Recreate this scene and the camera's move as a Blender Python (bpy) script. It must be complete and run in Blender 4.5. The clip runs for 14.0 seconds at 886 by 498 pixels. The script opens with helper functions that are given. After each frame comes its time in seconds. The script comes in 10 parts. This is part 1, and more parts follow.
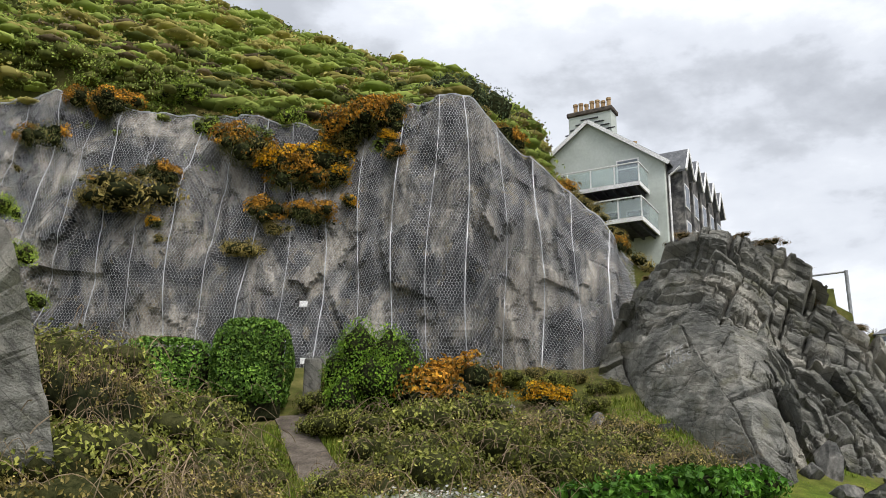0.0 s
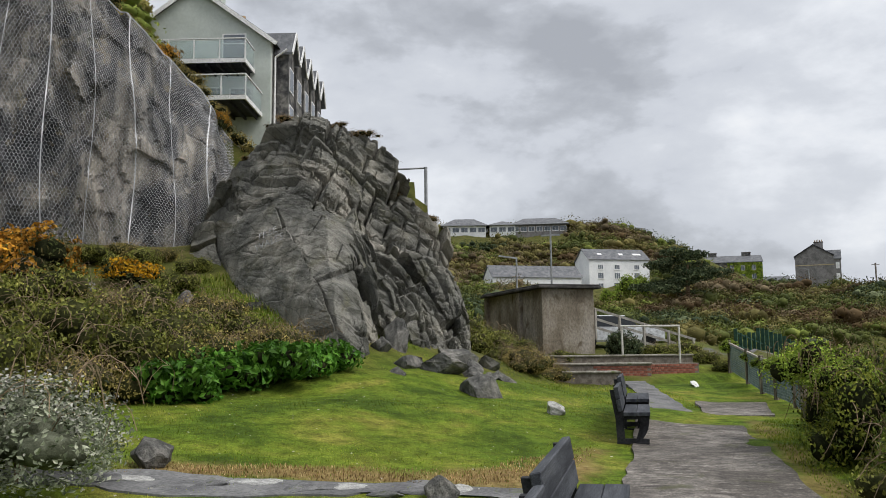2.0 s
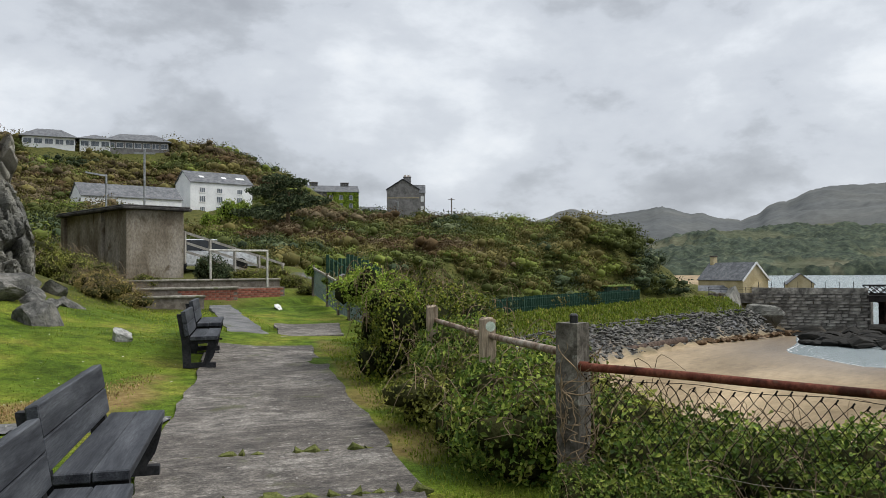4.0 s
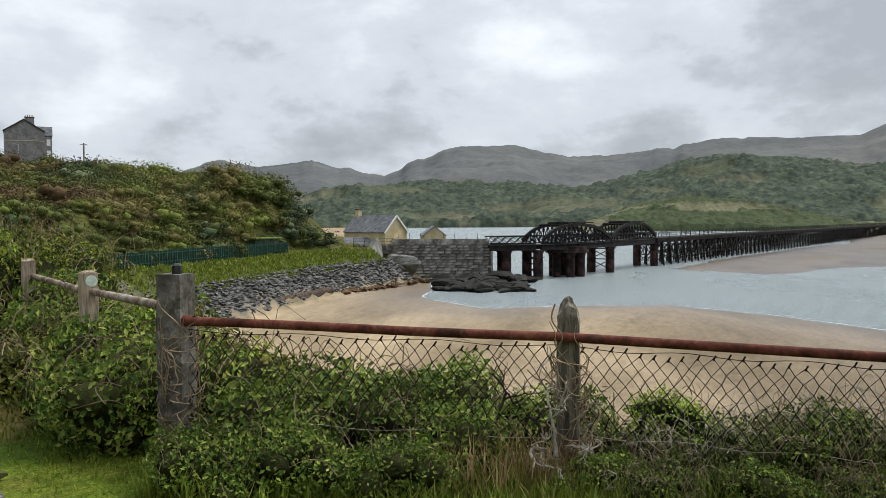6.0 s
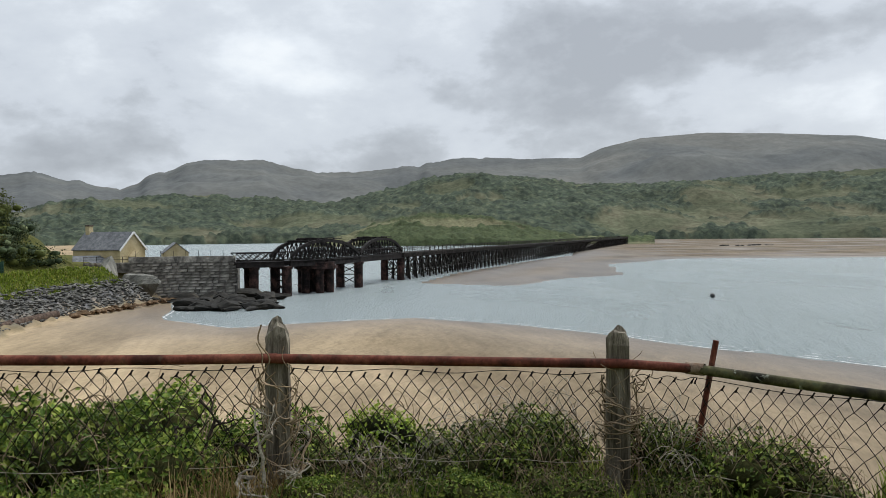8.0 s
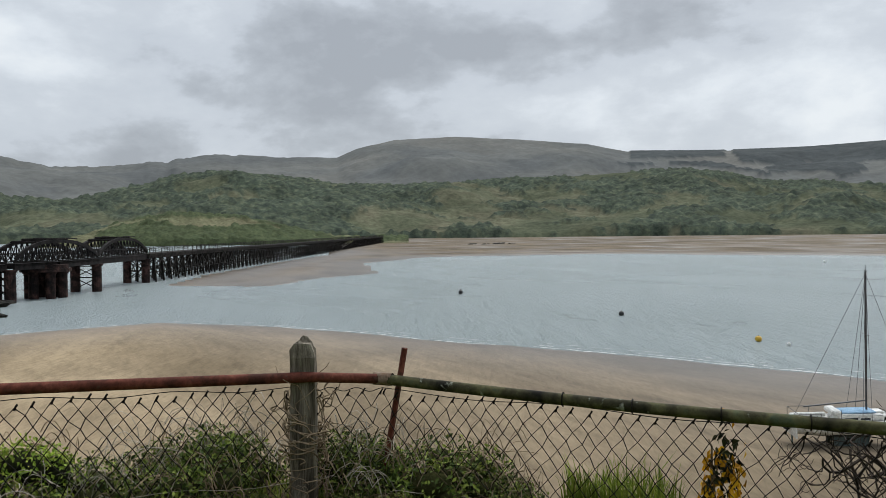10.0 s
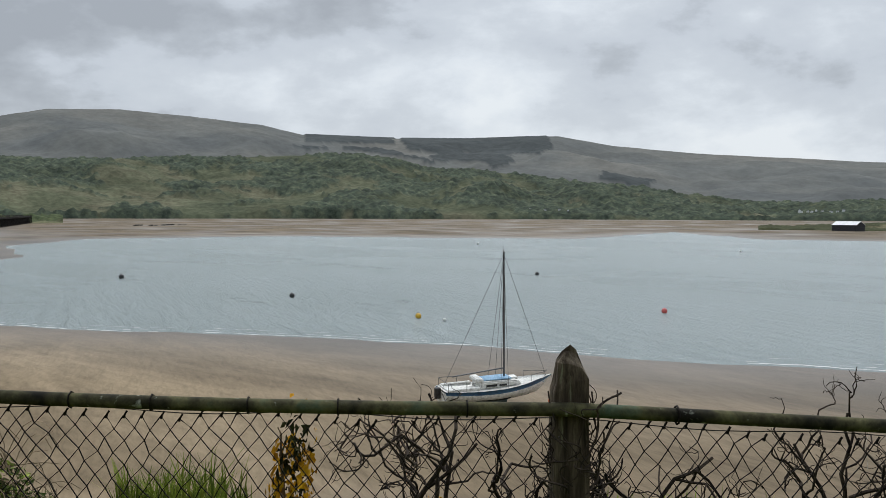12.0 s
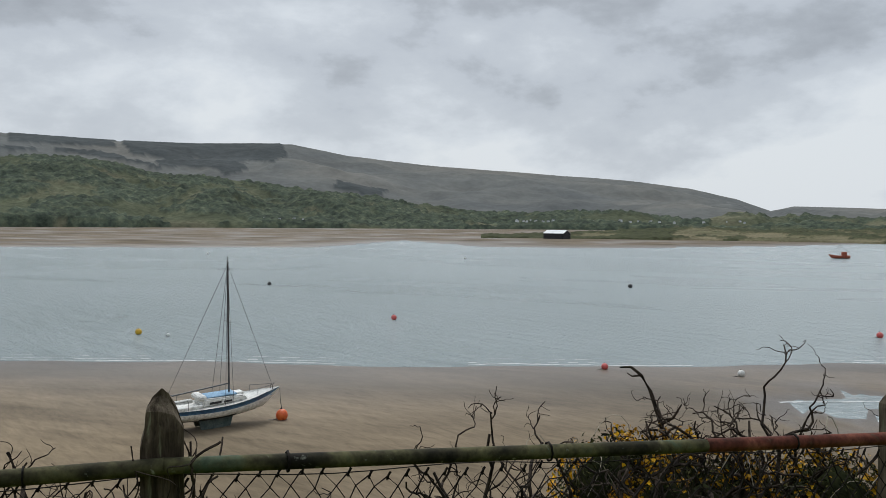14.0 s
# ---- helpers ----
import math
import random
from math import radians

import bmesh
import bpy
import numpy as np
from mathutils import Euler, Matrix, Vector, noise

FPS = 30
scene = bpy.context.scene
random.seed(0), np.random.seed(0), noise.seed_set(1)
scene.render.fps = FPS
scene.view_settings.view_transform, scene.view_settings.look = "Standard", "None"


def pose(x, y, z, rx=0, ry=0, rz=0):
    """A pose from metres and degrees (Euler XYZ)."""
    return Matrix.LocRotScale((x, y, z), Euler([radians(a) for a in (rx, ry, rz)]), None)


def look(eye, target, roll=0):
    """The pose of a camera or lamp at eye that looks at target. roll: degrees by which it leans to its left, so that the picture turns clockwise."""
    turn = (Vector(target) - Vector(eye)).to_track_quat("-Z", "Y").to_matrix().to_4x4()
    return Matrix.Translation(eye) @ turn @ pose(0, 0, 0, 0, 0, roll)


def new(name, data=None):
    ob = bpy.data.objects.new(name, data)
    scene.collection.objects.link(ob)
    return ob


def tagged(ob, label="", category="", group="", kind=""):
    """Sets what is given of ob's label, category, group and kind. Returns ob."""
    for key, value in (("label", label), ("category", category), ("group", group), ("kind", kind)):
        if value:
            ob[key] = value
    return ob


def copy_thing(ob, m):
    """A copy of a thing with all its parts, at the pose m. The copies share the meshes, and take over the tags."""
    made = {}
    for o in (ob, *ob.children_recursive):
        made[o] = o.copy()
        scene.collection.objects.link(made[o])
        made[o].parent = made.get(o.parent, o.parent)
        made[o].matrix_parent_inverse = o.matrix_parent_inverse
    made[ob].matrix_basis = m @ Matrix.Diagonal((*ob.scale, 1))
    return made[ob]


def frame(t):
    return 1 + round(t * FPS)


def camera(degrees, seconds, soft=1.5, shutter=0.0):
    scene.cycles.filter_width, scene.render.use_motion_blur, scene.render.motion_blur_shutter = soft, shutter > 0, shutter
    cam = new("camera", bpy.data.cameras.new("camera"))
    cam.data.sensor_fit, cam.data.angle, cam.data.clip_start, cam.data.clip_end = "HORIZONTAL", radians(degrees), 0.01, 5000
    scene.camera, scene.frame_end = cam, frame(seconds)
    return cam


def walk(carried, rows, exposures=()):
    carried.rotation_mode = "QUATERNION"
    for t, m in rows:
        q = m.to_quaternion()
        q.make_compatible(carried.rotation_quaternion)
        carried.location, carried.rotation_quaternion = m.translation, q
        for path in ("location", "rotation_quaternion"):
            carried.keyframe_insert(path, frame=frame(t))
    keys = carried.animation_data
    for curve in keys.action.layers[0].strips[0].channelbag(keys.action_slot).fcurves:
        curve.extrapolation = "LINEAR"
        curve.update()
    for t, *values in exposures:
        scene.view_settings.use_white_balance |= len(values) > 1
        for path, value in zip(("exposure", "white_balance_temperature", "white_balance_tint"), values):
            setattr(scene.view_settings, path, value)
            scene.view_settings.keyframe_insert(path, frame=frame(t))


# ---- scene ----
cam = camera(57.09, 14.0, soft=0.8)
PATH = [
    (0.0, pose(-0.000, 0.000, 1.613, 105.257, -0.834, -0.300)),
    (0.5, pose(-0.002, 0.050, 1.615, 103.221, -0.309, -8.048)),
    (1.0, pose(0.027, 0.091, 1.628, 101.532, -0.059, -15.671)),
    (1.5, pose(0.050, 0.159, 1.626, 99.359, 0.345, -22.336)),
    (2.0, pose(0.035, 0.175, 1.611, 96.977, 0.602, -28.304)),
    (2.5, pose(0.068, 0.187, 1.601, 94.878, 1.064, -36.326)),
    (3.0, pose(0.174, 0.136, 1.594, 93.276, 1.001, -43.690)),
    (3.5, pose(0.309, 0.054, 1.604, 92.425, 0.575, -49.573)),
    (4.0, pose(0.435, -0.040, 1.596, 91.468, 0.415, -55.677)),
    (4.2, pose(0.466, -0.082, 1.588, 90.875, 0.419, -58.693)),
    (6.3, pose(0.868, -0.149, 1.553, 87.759, 0.518, -82.503)),
    (6.5, pose(0.876, -0.149, 1.556, 87.614, 0.716, -84.175)),
    (7.0, pose(0.891, -0.168, 1.551, 87.588, 0.844, -89.118)),
    (7.2, pose(0.913, -0.199, 1.550, 87.893, 0.789, -91.152)),
    (9.3, pose(1.074, -0.699, 1.585, 89.628, 0.391, -107.415)),
    (9.5, pose(1.132, -0.740, 1.587, 89.581, 0.443, -109.618)),
    (10.0, pose(1.210, -0.864, 1.574, 88.755, 0.606, -114.357)),
    (10.5, pose(1.195, -1.073, 1.577, 88.072, -0.077, -119.017)),
    (11.0, pose(1.141, -1.259, 1.573, 88.431, -0.414, -124.621)),
    (11.5, pose(1.114, -1.408, 1.549, 87.892, -0.266, -130.860)),
    (12.0, pose(1.203, -1.626, 1.522, 87.433, -0.206, -136.880)),
    (12.5, pose(1.243, -1.801, 1.552, 87.295, 0.378, -141.801)),
    (13.0, pose(1.187, -1.948, 1.555, 87.023, 0.291, -145.592)),
    (13.5, pose(1.105, -2.130, 1.564, 87.540, -0.177, -149.182)),
    (14.0, pose(1.043, -2.244, 1.562, 88.137, -0.393, -155.335)),
]
# the clip's own exposure drifts as the bright sky fills the view
EXPOSURES = [(0.0, 0.38, 6500, 11), (0.6, 0.3, 6500, 11), (1.5, 0.06, 6500, 11), (3.0, 0.0, 6450, 10), (6.5, 0.16, 6350, 9), (9.5, -0.06, 6300, 8), (12.0, -0.12, 6250, 8), (13.0, -0.2, 6250, 8), (14.0, -0.26, 6250, 8)]
walk(cam, PATH, EXPOSURES)

# ---- sky, sun ----
world = bpy.data.worlds.new("overcast_sky")
scene.world = world
world.use_nodes = True
wt = world.node_tree
wt.nodes.clear()
w_out = wt.nodes.new("ShaderNodeOutputWorld")
w_bg = wt.nodes.new("ShaderNodeBackground")
w_sky = wt.nodes.new("ShaderNodeTexSky")
w_sky.sky_type, w_sky.sun_disc = "NISHITA", False
w_sky.sun_elevation, w_sky.sun_rotation = radians(56), radians(143)
w_sky.dust_density = 4.0
w_co = wt.nodes.new("ShaderNodeTexCoord")
w_sep = wt.nodes.new("ShaderNodeSeparateXYZ")
wt.links.new(w_co.outputs["Generated"], w_sep.inputs[0])


def w_math(op, a, b=None):
    n = wt.nodes.new("ShaderNodeMath")
    n.operation = op
    for i, v in enumerate((a, b)):
        if v is None:
            continue
        if isinstance(v, (int, float)):
            n.inputs[i].default_value = v
        else:
            wt.links.new(v, n.inputs[i])
    return n.outputs[0]


# a flat cloud deck: direction over height gives the layer's plan
w_h = w_math("ADD", w_math("MAXIMUM", w_sep.outputs[2], 0.0), 0.5)
w_comb = wt.nodes.new("ShaderNodeCombineXYZ")
wt.links.new(w_math("DIVIDE", w_sep.outputs[0], w_h), w_comb.inputs[0])
wt.links.new(w_math("DIVIDE", w_sep.outputs[1], w_h), w_comb.inputs[1])


def w_noise(scale, detail, rough, shift, dist=0.0):
    m = wt.nodes.new("ShaderNodeMapping")
    m.inputs["Location"].default_value = shift
    m.inputs["Rotation"].default_value = (0, 0, 0.4)
    m.inputs["Scale"].default_value = (1.0, 1.0, 1.0)
    n = wt.nodes.new("ShaderNodeTexNoise")
    n.inputs["Scale"].default_value, n.inputs["Detail"].default_value = scale, detail
    n.inputs["Roughness"].default_value, n.inputs["Distortion"].default_value = rough, dist
    wt.links.new(w_comb.outputs[0], m.inputs[0])
    wt.links.new(m.outputs[0], n.inputs[0])
    return n.outputs[0]


w_big = w_noise(0.75, 7.0, 0.55, (3.1, 0.6, 0), 0.05)
w_fine = w_noise(2.1, 8.0, 0.56, (0.3, 4.2, 0), 0.05)
w_pm = wt.nodes.new("ShaderNodeMapping")
w_pm.inputs["Scale"].default_value = (1.0, 1.0, 2.0)
w_pm.inputs["Location"].default_value = (0.37, 0.1, 0.0)
w_puff = wt.nodes.new("ShaderNodeTexNoise")
w_puff.inputs["Scale"].default_value, w_puff.inputs["Detail"].default_value = 2.9, 9.0
w_puff.inputs["Roughness"].default_value, w_puff.inputs["Distortion"].default_value = 0.56, 0.08
wt.links.new(w_co.outputs["Generated"], w_pm.inputs[0])
wt.links.new(w_pm.outputs[0], w_puff.inputs[0])
w_mix = w_math("ADD", w_math("MULTIPLY", w_big, 0.18), w_math("ADD", w_math("MULTIPLY", w_fine, 0.10), w_math("MULTIPLY", w_puff.outputs[0], 0.72)))
w_ramp = wt.nodes.new("ShaderNodeValToRGB")
wt.links.new(w_mix, w_ramp.inputs[0])
for pos, col in ((0.41, (0.43, 0.455, 0.495)), (0.455, (0.53, 0.56, 0.605)), (0.485, (0.65, 0.685, 0.74)), (0.525, (0.70, 0.735, 0.785)), (0.57, (0.83, 0.865, 0.91)), (0.61, (0.93, 0.955, 0.98))):
    e = w_ramp.color_ramp.elements.new(pos)
    e.color = (*col, 1)
w_ramp.color_ramp.elements.remove(w_ramp.color_ramp.elements[0])
w_ramp.color_ramp.elements.remove(w_ramp.color_ramp.elements[-1])
w_add = wt.nodes.new("ShaderNodeMix")
w_add.data_type = "RGBA"
w_add.inputs["Factor"].default_value = 0.93
w_skyamp = wt.nodes.new("ShaderNodeVectorMath")
w_skyamp.operation = "SCALE"
w_skyamp.inputs["Scale"].default_value = 0.12
wt.links.new(w_sky.outputs[0], w_skyamp.inputs[0])
wt.links.new(w_skyamp.outputs[0], w_add.inputs["A"])
wt.links.new(w_ramp.outputs[0], w_add.inputs["B"])
wt.links.new(w_add.outputs["Result"], w_bg.inputs[0])
# an overcast sky is brighter towards the zenith
w_zen = w_math("ADD", 0.97, w_math("MULTIPLY", w_math("MAXIMUM", w_math("SUBTRACT", w_sep.outputs[2], 0.45), 0.0), 1.1))
wt.links.new(w_zen, w_bg.inputs[1])
wt.links.new(w_bg.outputs[0], w_out.inputs[0])

sun_data = bpy.data.lights.new("sun", "SUN")
sun_data.energy, sun_data.angle, sun_data.color = 2.6, radians(30), (1.0, 0.965, 0.91)
sun = new("sun", sun_data)
sun.matrix_world = look((45, -60, 110), (0, 0, 0))

# ---- materials ----


def node_mat(name):
    m = bpy.data.materials.new(name)
    m.use_nodes = True
    nt = m.node_tree
    b = nt.nodes["Principled BSDF"]
    return m, nt, b


def noise_node(nt, vec, scale, detail=6.0, rough=0.6, dist=0.0):
    n = nt.nodes.new("ShaderNodeTexNoise")
    n.inputs["Scale"].default_value, n.inputs["Detail"].default_value = scale, detail
    n.inputs["Roughness"].default_value, n.inputs["Distortion"].default_value = rough, dist
    nt.links.new(vec, n.inputs["Vector"])
    return n.outputs["Fac"]


def ramp_node(nt, fac, stops):
    r = nt.nodes.new("ShaderNodeValToRGB")
    els = r.color_ramp.elements
    els[0].position, els[0].color = stops[0][0], (*stops[0][1], 1)
    els[1].position, els[1].color = stops[-1][0], (*stops[-1][1], 1)
    for p, c in stops[1:-1]:
        els.new(p).color = (*c, 1)
    nt.links.new(fac, r.inputs[0])
    return r.outputs[0]


def mix_node(nt, fac, a, b, blend="MIX"):
    n = nt.nodes.new("ShaderNodeMix")
    n.data_type, n.blend_type = "RGBA", blend
    for key, v in (("Factor", fac), ("A", a), ("B", b)):
        if isinstance(v, (int, float)):
            n.inputs[key].default_value = v
        elif isinstance(v, tuple):
            n.inputs[key].default_value = (*v, 1)
        else:
            nt.links.new(v, n.inputs[key])
    return n.outputs["Result"]


def grey(v):
    return (v, v, v)


def stretch(nt, vec, sx, sy, sz, rz=0.0, rx=0.0):
    m = nt.nodes.new("ShaderNodeMapping")
    m.inputs["Scale"].default_value = (sx, sy, sz)
    m.inputs["Rotation"].default_value = (rx, 0, rz)
    nt.links.new(vec, m.inputs[0])
    return m.outputs[0]


def along(nt, vec, sx, sy, sz, ry=0.0, rz=0.0):
    """Coordinates turned first and then divided by the grain's lengths."""
    m = nt.nodes.new("ShaderNodeMapping")
    m.vector_type = "TEXTURE"
    m.inputs["Scale"].default_value = (sx, sy, sz)
    m.inputs["Rotation"].default_value = (0, ry, rz)
    nt.links.new(vec, m.inputs[0])
    return m.outputs[0]


def bump_node(nt, b, height, strength, distance):
    n = nt.nodes.new("ShaderNodeBump")
    n.inputs["Strength"].default_value, n.inputs["Distance"].default_value = strength, distance
    nt.links.new(height, n.inputs["Height"])
    nt.links.new(n.outputs[0], b.inputs["Normal"])


def surf(name, stops, scale, rough=0.8, bump=0.3, dist=0.01, fine=8.0, metal=0.0, blot=None, aniso=(1, 1, 1), per_object=0.0, spec=None, grain_mix=0.7):
    """A surface in mottled tones (stops), with grain at a second scale, blots of another tone and relief."""
    m, nt, b = node_mat(name)
    co = nt.nodes.new("ShaderNodeTexCoord").outputs["Object"]
    co = stretch(nt, co, *aniso)
    stops = [(0.5 + (p - 0.5) * 0.55, c) for p, c in stops]
    n1 = noise_node(nt, co, scale, 5, 0.6, 0.2)
    n2 = noise_node(nt, co, scale * fine, 6, 0.65)
    col = ramp_node(nt, n1, stops)
    grain = ramp_node(nt, n2, ((0.34, grey(0.5)), (0.5, grey(0.95)), (0.66, grey(1.35))))
    col = mix_node(nt, grain_mix, col, grain, "MULTIPLY")
    if blot:
        n3 = noise_node(nt, co, scale * blot[1], 4, 0.6, 0.5)
        msk = ramp_node(nt, n3, ((blot[2], grey(0)), (blot[2] + 0.1, grey(1))))
        col = mix_node(nt, msk, col, blot[0])
    if per_object:
        info = nt.nodes.new("ShaderNodeObjectInfo")
        tone = ramp_node(nt, info.outputs["Random"], ((0.0, grey(1 - per_object)), (1.0, grey(1 + per_object))))
        col = mix_node(nt, 1.0, col, tone, "MULTIPLY")
    nt.links.new(col, b.inputs["Base Color"])
    b.inputs["Roughness"].default_value, b.inputs["Metallic"].default_value = rough, metal
    b.inputs["Specular IOR Level"].default_value = spec if spec is not None else 0.5 if rough < 0.6 else 0.12
    if bump:
        bump_node(nt, b, n2, bump, dist)
    return m


def leafy(name, stops, rough=0.55, trans=0.25, vary=0.25, patch_scale=1.5, tufts=0.7, patches=0.85):
    """Leaves: each leaf (island) its own tone, each plant a little shift."""
    m, nt, b = node_mat(name)
    geo = nt.nodes.new("ShaderNodeNewGeometry")
    info = nt.nodes.new("ShaderNodeObjectInfo")
    col = ramp_node(nt, geo.outputs["Random Per Island"], stops)
    tone = ramp_node(nt, info.outputs["Random"], ((0.0, grey(1 - vary)), (1.0, grey(1 + vary))))
    col = mix_node(nt, 1.0, col, tone, "MULTIPLY")
    co = nt.nodes.new("ShaderNodeTexCoord").outputs["Object"]
    patch = ramp_node(nt, noise_node(nt, co, patch_scale, 3), ((0.34, grey(0.5)), (0.5, grey(0.95)), (0.66, grey(1.55))))
    col = mix_node(nt, patches, col, patch, "MULTIPLY")
    tuft = ramp_node(nt, noise_node(nt, co, patch_scale * 4.7, 3), ((0.34, grey(0.45)), (0.5, grey(1.0)), (0.66, grey(1.5))))
    col = mix_node(nt, tufts, col, tuft, "MULTIPLY")
    nt.links.new(col, b.inputs["Base Color"])
    b.inputs["Roughness"].default_value = rough
    b.inputs["Specular IOR Level"].default_value = 0.1
    if trans:
        tr = nt.nodes.new("ShaderNodeBsdfTranslucent")
        nt.links.new(col, tr.inputs[0])
        mx = nt.nodes.new("ShaderNodeMixShader")
        mx.inputs[0].default_value = trans
        out = nt.nodes["Material Output"]
        nt.links.new(b.outputs[0], mx.inputs[1])
        nt.links.new(tr.outputs[0], mx.inputs[2])
        nt.links.new(mx.outputs[0], out.inputs[0])
    return m


# ---- mesh tools ----


def mesh_np(name, verts, faces, mats=(), smooth=False, face_mats=None):
    """A mesh from numpy arrays: all faces have as many corners as faces has columns."""
    verts, faces = np.asarray(verts, np.float32), np.asarray(faces, np.int32)
    me = bpy.data.meshes.new(name)
    k = faces.shape[1]
    me.vertices.add(len(verts))
    me.vertices.foreach_set("co", verts.ravel())
    me.loops.add(faces.size)
    me.loops.foreach_set("vertex_index", faces.ravel())
    me.polygons.add(len(faces))
    me.polygons.foreach_set("loop_start", np.arange(0, faces.size, k, dtype=np.int32))
    me.polygons.foreach_set("loop_total", np.full(len(faces), k, np.int32))
    me.polygons.foreach_set("use_smooth", np.full(len(faces), smooth))
    for m in mats:
        me.materials.append(m)
    if face_mats is not None:
        me.polygons.foreach_set("material_index", np.asarray(face_mats, np.int32))
    me.update()
    me.validate()
    return me


def grid_faces(nu, nv, wrap=False):
    i, j = np.meshgrid(np.arange(nu if wrap else nu - 1), np.arange(nv - 1), indexing="ij")
    i2 = (i + 1) % nu
    return np.stack([i * nv + j, i2 * nv + j, i2 * nv + j + 1, i * nv + j + 1], -1).reshape(-1, 4)


def attr(me, name, values):
    a = me.attributes.new(name, "FLOAT", "POINT")
    a.data.foreach_set("value", np.asarray(values, np.float32))


def part(name, bm, material, parent, label="", smooth=False):
    """Links a bmesh as one mesh object under a thing or under a part."""
    me = bpy.data.meshes.new(name)
    bm.normal_update()
    bm.to_mesh(me)
    bm.free()
    if smooth:
        me.polygons.foreach_set("use_smooth", np.full(len(me.polygons), True))
    if material:
        me.materials.append(material)
    ob = new(name, me)
    ob.parent = parent
    return tagged(ob, label)


def part_np(name, me, parent, label=""):
    ob = new(name, me)
    ob.parent = parent
    return tagged(ob, label)


def thing(name, label, category, m=None, group="", kind=""):
    ob = new(name)
    ob.empty_display_size = 0.1
    if m is not None:
        ob.matrix_basis = m
    return tagged(ob, label, category, group, kind)


def box(bm, x0, x1, y0, y1, z0, z1, m=None, bevel=0.0, seg=1):
    """Adds a box to bm, its edges bevelled."""
    r = bmesh.ops.create_cube(bm, size=1.0, matrix=Matrix.LocRotScale(((x0 + x1) / 2, (y0 + y1) / 2, (z0 + z1) / 2), None, (x1 - x0, y1 - y0, z1 - z0)))
    vs = r["verts"]
    if bevel:
        es = list({e for v in vs for e in v.link_edges})
        g = bmesh.ops.bevel(bm, geom=es, offset=bevel, segments=seg, affect="EDGES", profile=0.5)
        vs = list({v for f in g["faces"] for v in f.verts} | {v for v in vs if v.is_valid})
    if m is not None:
        bmesh.ops.transform(bm, matrix=m, verts=vs)
    return bm


def boxes(*dims, bevel=0.0, m=None):
    bm = bmesh.new()
    for d in dims:
        box(bm, *d, bevel=bevel, m=m)
    return bm


def prism(bm, outline, y0, y1, m=None):
    """Extrudes an outline in x, z from y0 to y1."""
    a = [bm.verts.new((x, y0, z)) for x, z in outline]
    b = [bm.verts.new((x, y1, z)) for x, z in outline]
    n = len(outline)
    fs = [bm.faces.new(a), bm.faces.new(b[::-1])]
    for i in range(n):
        fs.append(bm.faces.new((a[i], b[i], b[(i + 1) % n], a[(i + 1) % n])))
    bmesh.ops.recalc_face_normals(bm, faces=fs)
    if m is not None:
        bmesh.ops.transform(bm, matrix=m, verts=a + b)
    return bm


def tube_np(points, radii, sides=6, cap=True):
    """Verts and quads of a tube along points."""
    P = np.asarray(points, float)
    n = len(P)
    R = np.broadcast_to(np.asarray(radii, float), (n,))
    T = np.gradient(P, axis=0)
    T /= np.linalg.norm(T, axis=1, keepdims=True) + 1e-9
    up = np.where(np.abs(T[:, 2:3]) > 0.9, np.array([[1.0, 0, 0]]), np.array([[0, 0, 1.0]]))
    A = np.cross(T, up)
    A /= np.linalg.norm(A, axis=1, keepdims=True) + 1e-9
    B = np.cross(T, A)
    ang = np.linspace(0, 2 * np.pi, sides, endpoint=False)
    V = P[:, None] + R[:, None, None] * (A[:, None] * np.cos(ang)[None, :, None] + B[:, None] * np.sin(ang)[None, :, None])
    i, j = np.meshgrid(np.arange(n - 1), np.arange(sides), indexing="ij")
    j2 = (j + 1) % sides
    F = np.stack([i * sides + j, (i + 1) * sides + j, (i + 1) * sides + j2, i * sides + j2], -1).reshape(-1, 4)
    V = V.reshape(-1, 3)
    if cap:
        # close both ends to a point, as quads of doubled corners are not allowed, with tiny end rings
        V = np.concatenate([V, P[:1] - T[:1] * R[0] * 0.02, P[-1:] + T[-1:] * R[-1] * 0.02])
    return V, F


def join_np(pieces):
    Vs, Fs, k = [], [], 0
    for V, F in pieces:
        Vs.append(V)
        Fs.append(F + k)
        k += len(V)
    return np.concatenate(Vs), np.concatenate(Fs)


def rod(bm, a, b, r, sides=8, r2=None):
    """A closed round bar from a to b."""
    a, b = Vector(a), Vector(b)
    d = b - a
    m = Matrix.Translation((a + b) / 2) @ d.to_track_quat("Z", "Y").to_matrix().to_4x4()
    bmesh.ops.create_cone(bm, cap_ends=True, segments=sides, radius1=r, radius2=r if r2 is None else r2, depth=d.length, matrix=m)
    return bm


def bar(bm, a, b, w, h):
    """A closed square bar from a to b."""
    a, b = Vector(a), Vector(b)
    d = b - a
    q = d.to_track_quat("X", "Z").to_matrix().to_4x4()
    bmesh.ops.create_cube(bm, size=1.0, matrix=Matrix.Translation((a + b) / 2) @ q @ Matrix.Diagonal((d.length, w, h, 1)))
    return bm


# ---- noise in bulk ----


def hash3(i, j, k, seed):
    h = (i.astype(np.int64) * 73856093) ^ (j.astype(np.int64) * 19349663) ^ (k.astype(np.int64) * 83492791) ^ (seed * 2654435761)
    h = (h ^ (h >> 13)) * 1274126177
    h = h & 0x7FFFFFFF
    h = (h ^ (h >> 15)) * 2246822519 & 0x7FFFFFFF
    h = (h ^ (h >> 13)) & 0x7FFFFFFF
    return h / 0x7FFFFFFF


